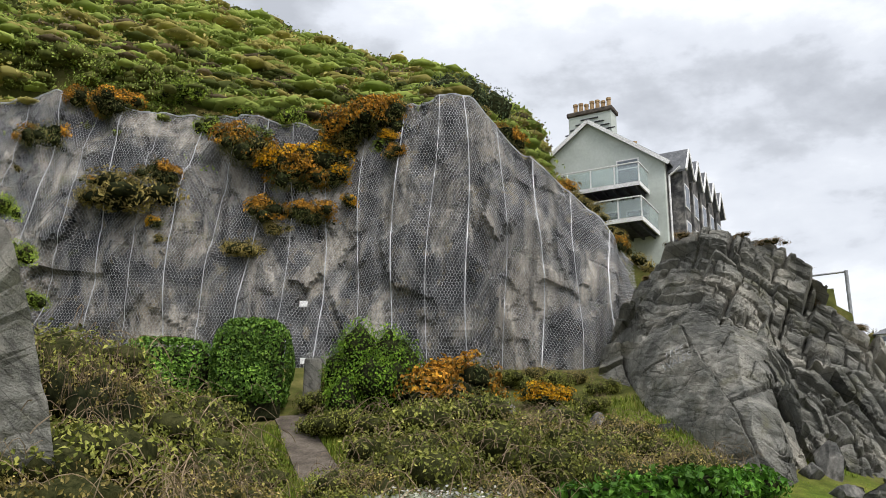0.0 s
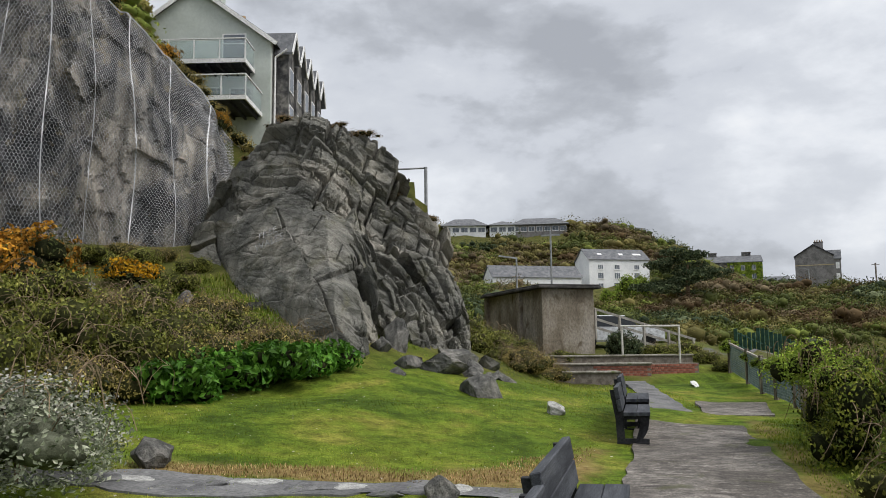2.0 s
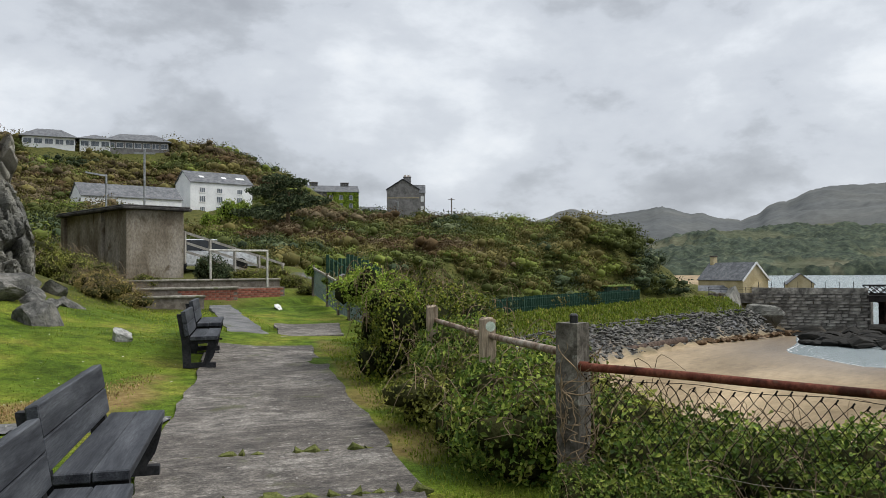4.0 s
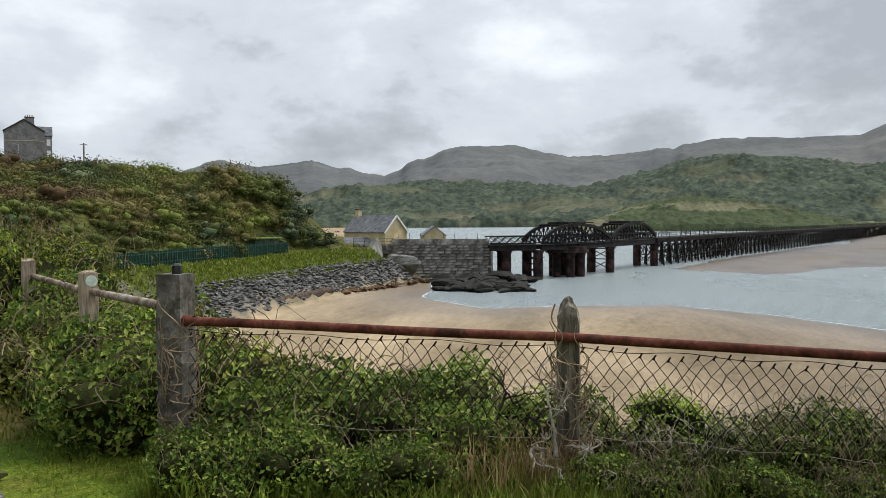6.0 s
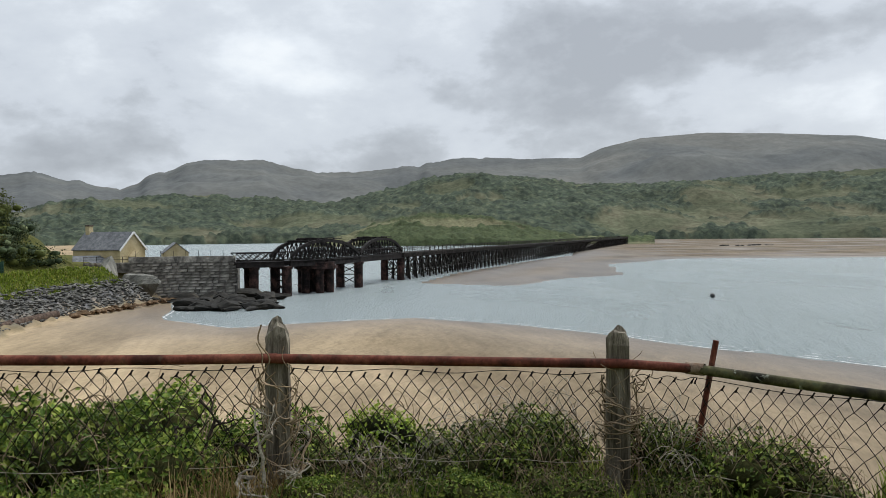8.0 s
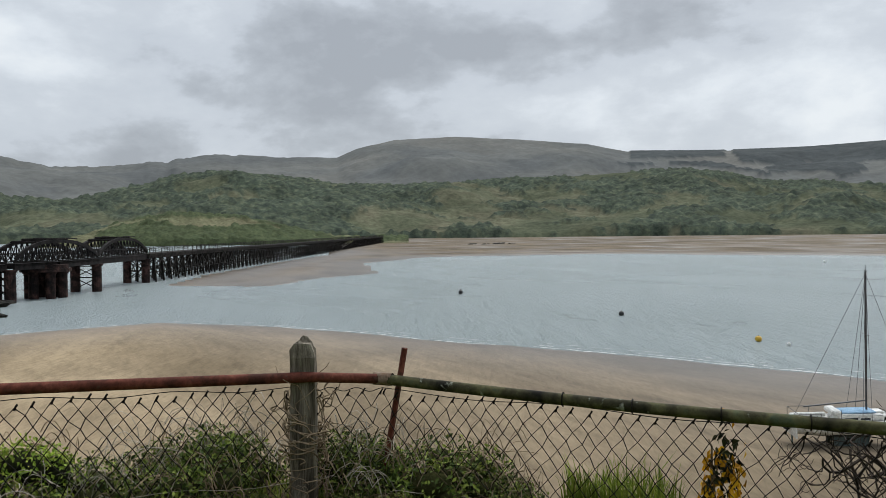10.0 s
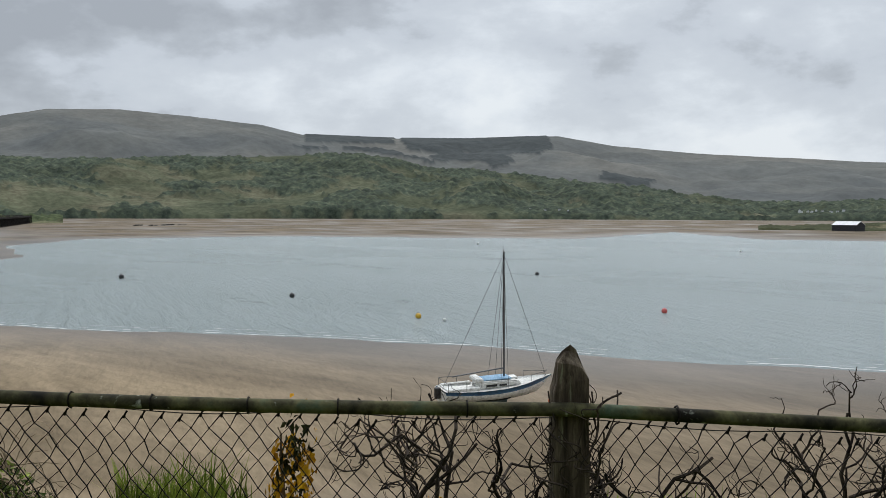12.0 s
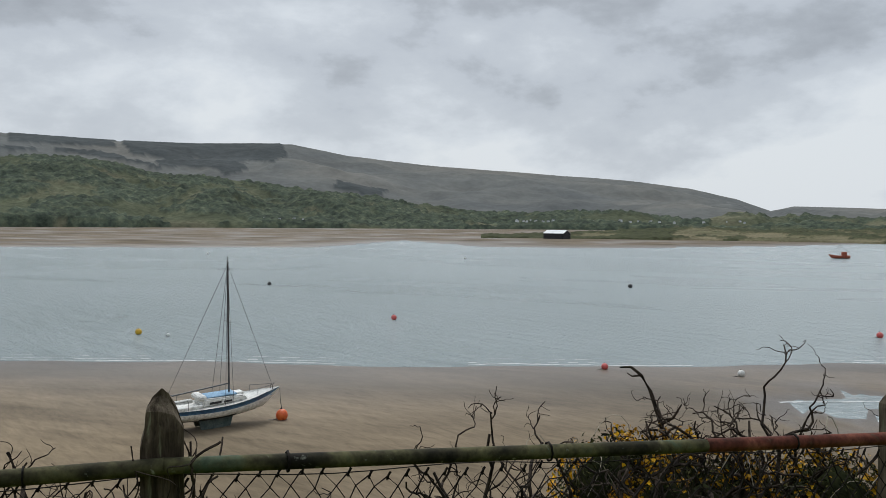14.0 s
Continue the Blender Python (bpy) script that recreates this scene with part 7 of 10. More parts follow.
# terrace on the cliff: gable end towards the lawn, row running back
ROWDIR, ACR = np.array([0.5, 0.86]), np.array([-0.86, 0.5])
RC = np.array([12.0, 41.5])
ROWM = Matrix(((ROWDIR[0], ACR[0], 0, RC[0]), (ROWDIR[1], ACR[1], 0, RC[1]), (0, 0, 1, 0), (0, 0, 0, 1)))
# local: x back along the row, y across to the left (0 to 8.4), z up from the world's zero
terr = thing("terraced_houses", "tall terraced houses with a sage-rendered gable end on the cliff", "house", ROWM)
GW, EZ, AZP = 8.4, 18.15, 21.2
bm = bmesh.new()
prism(bm, [(0, 7), (GW, 7), (GW, EZ), (GW / 2, AZP), (0, EZ)], 0, 0.35, m=Matrix(((0, 1, 0, 0), (1, 0, 0, 0), (0, 0, 1, 0), (0, 0, 0, 1))))
part("gable_wall", bm, sage, terr, "pale sage-green rendered gable wall")
LNG = 11.4
part("front_wall", boxes((0.35, LNG, 0.004, 0.4, 7, EZ)), stone_w, terr, "dark rubble-stone front wall")
part("rear_wall", boxes((0.35, LNG, GW - 0.4, GW, 7, EZ)), stone_w, terr)
bm = bmesh.new()
prism(bm, [(-0.3, EZ - 0.2 + 0.01), (GW / 2, AZP + 0.01), (GW + 0.3, EZ - 0.19), (GW + 0.3, EZ - 0.05), (GW / 2, AZP + 0.16), (-0.3, EZ - 0.06)], -0.25, LNG, m=Matrix(((0, 1, 0, 0), (1, 0, 0, 0), (0, 0, 1, 0), (0, 0, 0, 1))))
part("roof", bm, slate, terr, "blue-grey slate roof")
for sgn in (0, 1):
    bm = bmesh.new()
    a = (-0.27, -0.36 if sgn == 0 else GW + 0.36, EZ - 0.28)
    bar(bm, a, (-0.27, GW / 2, AZP + 0.02), 0.06, 0.22)
    part("barge_board", bm, white_t, terr, "white barge board")
ch = chimney(terr, 0.7, GW / 2, 18.8, 21.85, 1.0, 2.6, 7, sage, along="y")
for s in (-1, 1):
    for k in range(4):
        part("slate_drip", boxes((0.12, 0.2, GW / 2 + s * (0.25 + 0.33 * k) - 0.28, GW / 2 + s * (0.25 + 0.33 * k) + 0.28, AZP + 0.32 - 0.27 * k, AZP + 0.37 - 0.27 * k)), dark_trim, ch)
chimney(terr, 5.6, GW / 2 - 0.4, 19.5, 20.9, 0.9, 1.9, 4, soot, along="y")
chimney(terr, 9.6, GW / 2 - 0.4, 19.5, 20.9, 0.9, 1.9, 4, soot, along="y")
# front gables, bays, downpipes, windows down the row
for k in range(5):
    x0 = 0.9 + 2.1 * k
    g = bmesh.new()
    prism(g, [(x0, 10.0), (x0 + 1.5, 10.0), (x0 + 1.5, EZ - 0.3), (x0 + 0.75, EZ + 0.85), (x0, EZ - 0.3)], -0.75, 0.3)
    bay = part("bay", g, stone_w, terr, "dark stone gabled bay")
    g = bmesh.new()
    prism(g, [(x0 - 0.2, EZ - 0.55), (x0 + 0.75, EZ + 0.90), (x0 + 1.7, EZ - 0.55), (x0 + 1.7, EZ - 0.42), (x0 + 0.75, EZ + 1.06), (x0 - 0.2, EZ - 0.42)], -1.0, 2.6)
    part("bay_roof", g, slate, bay)
    for s in (0, 1):
        g = bmesh.new()
        bar(g, (x0 - 0.22 + 1.94 * s, -1.03, EZ - 0.5), (x0 + 0.75, -1.03, EZ + 0.98), 0.06, 0.2)
        part("barge_board", g, white_t, bay)
    for z in (11.0, 13.6, 15.7):
        part("bay_window", boxes((x0 + 0.25, x0 + 1.25, -0.79, -0.74, z, z + 1.35)), white_t, bay)
        part("pane", boxes((x0 + 0.33, x0 + 1.17, -0.80, -0.785, z + 0.08, z + 1.27)), pane_m, bay)
    g = bmesh.new()
    rod(g, (x0 - 0.32, -0.1, 9.0), (x0 - 0.32, -0.1, EZ - 0.75), 0.06, 8)
    rod(g, (x0 - 0.32, -0.1, EZ - 0.75), (x0 - 0.32, -0.75, EZ - 0.3), 0.06, 8)
    part("downpipe", g, white_t, terr, "white rainwater pipe")
# gable windows, balconies


def gable_box(x0, x1, y0, y1, z0, z1):
    """y across the gable, x out from it towards the lawn."""
    return (-x1, -x0, y0, y1, z0, z1)


def gable_window(y, z, w, h):
    fr = part("window", boxes(gable_box(-0.02, 0.05, y - w / 2, y + w / 2, z, z + h)), white_t, terr)
    part("pane", boxes(gable_box(0.05, 0.065, y - w / 2 + 0.08, y + w / 2 - 0.08, z + 0.08, z + h * 0.72 - 0.04), gable_box(0.05, 0.065, y - w / 2 + 0.08, y + w / 2 - 0.08, z + h * 0.72 + 0.04, z + h - 0.08)), pane_m, fr)


gable_window(2.0, 16.55, 1.3, 2.0)
gable_window(1.6, 14.0, 1.2, 1.55)
gable_window(3.3, 13.9, 1.5, 1.7)
gable_window(5.2, 13.9, 1.5, 1.7)


def balcony(y0, y1, out, z, label):
    b3 = part("balcony", boxes(gable_box(0.003, out, y0, y1, z - 0.16, z), bevel=0.02), dark_trim, terr, label)
    part("fascia", boxes(gable_box(out - 0.02, out + 0.05, y0 - 0.05, y1 + 0.05, z - 0.2, z + 0.02), gable_box(0.02, out - 0.025, y0 - 0.05, y0 + 0.02, z - 0.2, z + 0.02)), white_t, b3)
    for k in range(int((y1 - y0) / 0.6)):
        part("joist", boxes(gable_box(0.02, out - 0.05, y0 + 0.2 + 0.6 * k, y0 + 0.28 + 0.6 * k, z - 0.34, z - 0.165)), dark_trim, b3)
    n = max(2, round((y1 - y0) / 1.3))
    for k in range(n + 1):
        y = y0 + (y1 - y0) * k / n
        part("baluster", boxes(gable_box(out - 0.05, out, y - 0.03, y + 0.03, z, z + 1.08)), white_t, b3)
    for k in range(n):
        ya, yb = y0 + (y1 - y0) * k / n + 0.05, y0 + (y1 - y0) * (k + 1) / n - 0.05
        part("glass_panel", boxes(gable_box(out - 0.032, out - 0.018, ya, yb, z + 0.08, z + 1.0)), clear, b3)
    part("glass_panel", boxes(gable_box(0.1, out - 0.1, y0 + 0.005, y0 + 0.02, z + 0.08, z + 1.0)), clear, b3)
    part("handrail", boxes(gable_box(out - 0.06, out + 0.01, y0 - 0.03, y1 + 0.03, z + 1.08, z + 1.14), gable_box(0.0, out - 0.065, y0 - 0.03, y0 + 0.04, z + 1.08, z + 1.14)), white_t, b3)


balcony(0.9, 7.6, 1.8, 16.5, "glass-fronted balcony with a white rail")
balcony(0.45, 7.8, 3.2, 14.1, "large glass-fronted balcony with a white rail")

# white house on the spur, with its long outbuilding
wins = []
for x in (-4.6, -0.6, 4.2):
    wins += [(x, 4.6, 1.3, 1.1, 2, 0), (x, 2.5, 1.4, 1.4, 2, 0)]
wins += [(-0.2, 0.3, 2.6, 1.4, 4, 0), (4.2, 0.3, 1.8, 1.3, 2, 0), (-4.6, 0.2, 1.2, 1.3, 2, 0)]
wh = house("white_house", "large white rendered three-storey house with rooflights", at(190, 40.1, 14.2, 195), 14.6, 8.0, 6.9, 2.6, white_r, slate, wins, base=5)
for x in (-4.0, 1.2, 4.6, 5.6):
    bm = boxes((-0.5, 0.5, -0.03, 0.03, -0.4, 0.4))
    bmesh.ops.transform(bm, matrix=pose(x, -2.2, 6.9 + 1.17 + 0.2, -57 + 90, 0, 0) @ pose(0, 0, 0, 90, 0, 0), verts=bm.verts[:])
    part("rooflight", bm, white_t, wh)
house("outbuilding", "low white outbuilding with a long slate roof", at(178, 34.6, 13.6, 195), 20, 7, 3.0, 2.6, white_r, slate, [(-6, 0.9, 1.2, 1.0, 1, 0)], base=5)
# ivy-clad terrace
wins = [(x, z, 1.1, 1.5, 1, 0) for x in (-7, -3.6, -0.2, 3.0, 6.2) for z in (0.9, 3.6)]
ivt = house("stone_terrace", "grey stone terrace half covered in yellow-green ivy", at(270, 47.9, 21.0, 222), 17.5, 8, 6.2, 2.2, stone_w, slate, wins, [(-5.5, 0, 7.4, 9.3, 2.6, 1.0, 0, stone_w), (4.6, 0, 7.4, 9.3, 2.6, 1.0, 0, stone_w)], base=5)
# tall house on the skyline: broad end wall, stacked chimney, gabled bays down one side
th = house("skyline_house", "tall dark stone house with a steep slate roof and gabled bays", at(300, 52.95, 21.6, 143), 13, 11.6, 9.2, 3.7, grey_w, slate, [], [(1.0, -1.6, 11.4, 14.2, 1.4, 2.8, 5, grey_w, "y")], base=6)
part("string_course", boxes((-6.6, -6.5, -5.8, 5.8, 5.9, 6.15)), cream_w, th, "pale band across the end wall")
for s0 in (-1, 1):
    bm = bmesh.new()
    bar(bm, (-6.78, s0 * 6.1, 8.9), (-6.78, 0, 12.75), 0.1, 0.35)
    part("barge_board", bm, dark_trim, th)
for x in (-4.6, 0.2, 4.6):
    bm = bmesh.new()
    prism(bm, [(x - 1.5, -4), (x + 1.5, -4), (x + 1.5, 8.0), (x, 10.4), (x - 1.5, 8.0)], -7.9, -5.7)
    bay = part("bay", bm, grey_w, th, "gabled stone bay")
    bm = bmesh.new()
    prism(bm, [(x - 1.8, 7.7), (x, 10.6), (x + 1.8, 7.7), (x + 1.8, 7.95), (x, 10.9), (x - 1.8, 7.95)], -8.15, -3.6)
    part("bay_roof", bm, slate, bay)
    for z in (1.0, 4.6):
        part("bay_window", boxes((x - 0.8, x + 0.8, -7.97, -7.9, z, z + 2.1)), white_t, bay)
        part("pane", boxes((x - 0.68, x + 0.68, -7.99, -7.968, z + 0.12, z + 1.98)), pane_m, bay)
        part("side_window", boxes((x - 1.56, x - 1.5, -7.5, -6.4, z, z + 2.1)), white_t, bay)
house("gate_lodge", "small dark lodge below the skyline house", at(285, 50.6, 20.2, 225), 8, 5, 1.8, 1.6, grey_w, slate, base=4)
# bungalows along the top
for (az, L, rise, nwin, lab) in ((29.9, 15, 3.0, 5, "white bungalow with a hipped roof on the hilltop"), (35.2, 19, 2.8, 7, "dark-roofed bungalow with a glazed front on the hilltop"), (32.6, 9, 2.0, 3, "small hilltop bungalow beside bare trees")):
    hb = house("bungalow", lab, at(286, az, 40.9, az + 180), L, 9, 3.2, rise, white_r if nwin != 7 else grey_w, slate, [(-L / 2 + (k + 0.5) * L / nwin, 0.8, L / nwin * 0.8, 1.7, 1, 0) for k in range(nwin)], hip=True, base=5, over=0.9)

# poles and lamps
galv = surf("galvanised_pole", ((0.3, (0.25, 0.26, 0.27)), (0.7, (0.38, 0.39, 0.40))), 3.0, rough=0.5, bump=0, metal=0.4)
pole_w = surf("pole_wood", ((0.3, (0.16, 0.14, 0.12)), (0.7, (0.3, 0.27, 0.24))), 3.0, rough=0.9)
lamp = thing("street_lamp", "grey steel street lamp with a long outreach arm", "street lamp")
bm = bmesh.new()
rod(bm, (15.59, 30.44, 3.0), (15.59, 30.44, 9.3), 0.07, 10)
part("column", bm, galv, lamp)
bm = bmesh.new()
rod(bm, (15.59, 30.44, 9.26), (14.5, 30.98, 9.2), 0.04, 8)
part("arm", bm, galv, lamp)
bm = boxes((-0.32, 0.18, -0.1, 0.1, -0.06, 0.06), bevel=0.03)
bmesh.ops.transform(bm, matrix=pose(14.35, 31.05, 9.17, 0, 0, -26), verts=bm.verts[:])
part("lantern", bm, galv, lamp)


def pole(r, az, z0, z1, rad, label, mat=pole_w, arm=False):
    x, y = r * math.sin(radians(az)), r * math.cos(radians(az))
    ob = thing("utility_pole", label, "pole")
    bm = bmesh.new()
    rod(bm, (x, y, z0), (x, y, z1), rad, 8)
    part("shaft", bm, mat, ob)
    bm = bmesh.new()
    bar(bm, (x - 0.5, y + 0.5, z1 - 0.3), (x + 0.5, y - 0.5, z1 - 0.3), 0.12, 0.12) if not arm else bar(bm, (x, y, z1 - 0.1), (x - 1.6, y + 0.5, z1 + 0.1), 0.12, 0.14)
    part("crossarm" if not arm else "lamp_arm", bm, mat, ob)
    return ob


pole(60, 35.9, 2.0, 10.1, 0.07, "tall pale metal flagpole behind the hut", galv)
pole(75, 33.5, 4.0, 9.9, 0.08, "street lamp pole beside the road", galv, True)
pole(150, 67.2, 1.0, 8.0, 0.14, "wooden utility pole on the scrubby spur")
pole(180, 56.4, 8.0, 17.4, 0.16, "wooden utility pole on the skyline")
pole(280, 49.6, 15.0, 25.6, 0.16, "street lamp on the skyline", galv, True)
pole(265, 52.6, 15.0, 24.0, 0.16, "white lamp pole before the skyline house", galv, True)

# ---- station cottages by the bridge ----
st = house("station_cottage", "cream gabled cottage with white barge boards by the bridge", pose(181.5, 45.8, -4.2, 0, 0, -13 + 90), 13, 7.2, 3.3, 3.5, cream_w, slate, [], [(5.5, 0, 4.6, 8.2, 1.1, 1.1, 0, cream_w)], base=3)
st.matrix_basis = pose(182.2, 47.9, -4.2, 0, 0, 60)
for s in (-1, 1):
    bm = bmesh.new()
    bar(bm, (-6.80, s * 3.95, 3.0), (-6.80, 0, 6.85), 0.1, 0.4)
    part("barge_board", bm, white_t, st)
bm = bmesh.new()
prism(bm, [(-1.4, -1), (1.4, -1), (1.4, 1.8), (0, 3.0), (-1.4, 1.8)], -8.3, -6.45, m=pose(0, 0, 0, 0, 0, -90) @ Matrix.Diagonal((1, 1, 1, 1)))
bmesh.ops.transform(bm, matrix=pose(0, 0, 0, 0, 0, 0), verts=bm.verts[:])
part("porch", bm, cream_w, st)
house("station_shed", "small cream outbuilding with a grey roof by the bridge", pose(184.2, 34.8, -4.2, 0, 0, 15), 9, 5, 2.4, 2.0, cream_w, slate, [], base=3)
house("grey_shed", "low blue-grey roofed shed by the railway", pose(178.2, 50.2, -5.0, 0, 0, 105), 7.0, 4, 1.4, 1.3, white_r, slate, [], base=2)

# ---- railway viaduct: iron spans near the shore, timber trestle beyond ----
iron = surf("dark_bridge_iron", ((0.3, (0.010, 0.009, 0.009)), (0.7, (0.026, 0.022, 0.021))), 0.8, rough=0.7, bump=0.3, dist=0.02)
iron_red = surf("rusty_iron_pier", ((0.25, (0.012, 0.010, 0.010)), (0.5, (0.03, 0.02, 0.018)), (0.75, (0.08, 0.045, 0.038))), 0.7, rough=0.85, bump=0.5, dist=0.03)
timber = surf("tarred_timber", ((0.3, (0.012, 0.011, 0.010)), (0.7, (0.035, 0.031, 0.028))), 0.7, rough=0.9, bump=0.4, dist=0.02)
rubble = surf("rubble_masonry", ((0.22, (0.085, 0.081, 0.075)), (0.5, (0.20, 0.19, 0.17)), (0.78, (0.37, 0.35, 0.31))), 0.5, per_object=0.5, rough=0.95, bump=0.9, dist=0.12, fine=4, blot=((0.15, 0.11, 0.06), 1.2, 0.62))
DECK = -3.0
BP = [np.array(p) for p in ((158.9, 19.2), (161.7, 10.6), (169.0, 4.1), (183.0, -2.9), (209.5, -14.3))]
viaduct = thing("railway_viaduct", "long dark railway viaduct, iron bowstring spans and timber trestle", "bridge")


def bx(bm, p, q, w, h, z):
    bar(bm, (p[0], p[1], z), (q[0], q[1], z), w, h)


def span_axes(p, q):
    d = (q - p) / np.linalg.norm(q - p)
    return d, np.array([-d[1], d[0]])


def column(x, y, z0, z1, r, name="pier_column"):
    bm = bmesh.new()
    rod(bm, (x, y, z0), (x, y, z1 - 0.5), r, 14)
    rod(bm, (x, y, z1 - 0.5), (x, y, z1 - 0.2), r * 1.25, 14)
    rod(bm, (x, y, z1 - 0.2), (x, y, z1), r * 1.4, 14)
    for z in (-8.6, -7.2, -5.8):
        rod(bm, (x, y, z), (x, y, z + 0.14), r * 1.1, 14)
    return part(name, bm, iron_red, viaduct, "rust-stained cast iron column")


# decks and lattice parapets of the near spans
for k in range(4):
    p, q = BP[k], BP[k + 1]
    d, n = span_axes(p, q)
    Ln = np.linalg.norm(q - p)
    bm = bmesh.new()
    bx(bm, p, q, 5.4, 0.5, DECK - 0.55)
    bx(bm, p + n * 2.45, q + n * 2.45, 0.5, 1.1, DECK - 0.85)
    bx(bm, p - n * 2.45, q - n * 2.45, 0.5, 1.1, DECK - 0.85)
    part("deck", bm, iron, viaduct)
    for s in (-1, 1):
        bm = bmesh.new()
        o = n * 2.5 * s
        bx(bm, p + o, q + o, 0.28, 0.22, DECK + 1.35)
        bx(bm, p + o, q + o, 0.28, 0.22, DECK - 0.1)
        m = max(4, int(Ln / 1.4))
        for i in range(m):
            a, c = p + o + d * Ln * i / m, p + o + d * Ln * (i + 1) / m
            bar(bm, (*a, DECK), (*c, DECK + 1.3), 0.10, 0.14)
            bar(bm, (*a, DECK + 1.3), (*c, DECK), 0.10, 0.14)
        part("lattice_girder", bm, iron, viaduct)
# two bowstring spans
for (p, q, rise) in ((BP[1], BP[3], 3.0), (BP[3], BP[4], 3.1)):
    mid = BP[2] if rise == 3.0 else (p + q) / 2
    n = span_axes(p, q)[1]
    for s in (-1, 1):
        chord = bmesh.new()
        web = []
        prev = None
        N = 16
        for i in range(N + 1):
            t = i / N
            c = (1 - t) ** 2 * p + 2 * t * (1 - t) * (2 * mid - (p + q) / 2) + t * t * q
            c = c + n * 2.5 * s
            z = DECK + 0.5 + rise * (1 - abs(2 * t - 1) ** 2.6)
            cur = np.array([*c, z])
            if prev is not None:
                bar(chord, prev, cur, 0.6, 0.6)
                web.append(("diagonal", (prev[0], prev[1], DECK), cur, 0.13))
                web.append(("diagonal", prev, (cur[0], cur[1], DECK), 0.13))
            web.append(("hanger", (*c, DECK), (*c, z), 0.2))
            prev = cur
        part("arch_chord", chord, iron, viaduct, "dark iron bowed top chord")
        for nm, e0, e1, w0 in web:
            bm = bmesh.new()
            bar(bm, e0, e1, w0, w0)
            part(nm, bm, iron, viaduct)
    bm = bmesh.new()
    for i in range(4, 13, 2):
        t = i / 16
        c = (1 - t) ** 2 * p + 2 * t * (1 - t) * (2 * mid - (p + q) / 2) + t * t * q
        z = DECK + 0.5 + rise * (1 - abs(2 * t - 1) ** 2.6)
        bar(bm, (*(c + n * 2.5), z + 0.35), (*(c - n * 2.5), z + 0.35), 0.3, 0.3)
        if i < 12:
            t2 = (i + 2) / 16
            c2 = (1 - t2) ** 2 * p + 2 * t2 * (1 - t2) * (2 * mid - (p + q) / 2) + t2 * t2 * q
            for s in (-1, 1):
                bar(bm, (*(c + n * 2.3 * s), z + 0.55), (*(c2 + n * 2.3 * s), z + 0.55), 0.2, 0.2)
    part("overhead_bracing", bm, iron, viaduct)
# piers
for j, P0 in ((1, BP[1]), (3, BP[3]), (4, BP[4])):
    n = span_axes(BP[j - 1], BP[min(j + 1, 4)])[1]
    cols2 = [P0 + n * 2.2, P0 - n * 2.2]
    for c in cols2:
        column(c[0], c[1], -12.5, DECK - 1.3, 0.95)
    bm = bmesh.new()
    for za, zb in ((-9.4, -7.2), (-7.0, -4.9)):
        bar(bm, (*cols2[0], za), (*cols2[1], zb), 0.16, 0.16)
        bar(bm, (*cols2[0], zb), (*cols2[1], za), 0.16, 0.16)
        bar(bm, (*cols2[0], zb + 0.1), (*cols2[1], zb + 0.1), 0.2, 0.2)
    part("cross_bracing", bm, iron, viaduct)
c0 = (BP[0] + BP[1]) / 2 + np.array([0.2, 1.2])
nn = span_axes(BP[0], BP[1])[1]
for s in (-2.2, 2.2):
    c = c0 + nn * s
    column(c[0], c[1], -12.5, DECK - 1.3, 0.9)
bm = bmesh.new()
for za, zb in ((-9.4, -7.2), (-7.0, -4.9)):
    bar(bm, (*(c0 + nn * 2.2), za), (*(c0 - nn * 2.2), zb), 0.16, 0.16)
    bar(bm, (*(c0 + nn * 2.2), zb), (*(c0 - nn * 2.2), za), 0.16, 0.16)
part("cross_bracing", bm, iron, viaduct)
for k in range(6):
    a = 2 * math.pi * k / 6 + 0.3
    column(BP[2][0] + 2.9 * math.cos(a), BP[2][1] + 2.9 * math.sin(a), -12.5, DECK - 2.0, 0.85, "pivot_column")
bm = bmesh.new()
rod(bm, (*BP[2], DECK - 2.1), (*BP[2], DECK - 1.5), 4.4, 28)
rod(bm, (*BP[2], DECK - 1.5), (*BP[2], DECK - 0.8), 4.0, 28)
part("pivot_drum", bm, iron_red, viaduct, "round cap of the swing-span pier")
# timber trestle
E0, E1 = BP[4], np.array([792.0, -288.0])
d, n = span_axes(E0, E1)
LT = np.linalg.norm(E1 - E0)
bm = bmesh.new()
bx(bm, E0, E1, 6.6, 0.45, DECK - 0.3)
for s in (-3.0, 0, 3.0):
    bx(bm, E0 + n * s, E1 + n * s, 0.4, 0.6, DECK - 0.85)
part("trestle_deck", bm, timber, viaduct, "timber trestle deck")
for s in (-3.25, 3.25):
    bm = bmesh.new()
    bx(bm, E0 + n * s, E1 + n * s, 0.14, 0.14, DECK + 1.2)
    bx(bm, E0 + n * s, E1 + n * s, 0.1, 0.1, DECK + 0.65)
    for k in range(int(LT / 4)):
        c = E0 + d * 4 * k + n * s
        bar(bm, (*c, DECK - 0.1), (*c, DECK + 1.25), 0.14, 0.14)
    part("parapet", bm, timber, viaduct, "timber parapet rail")
bay_len = 5.4
far_bm = bmesh.new()
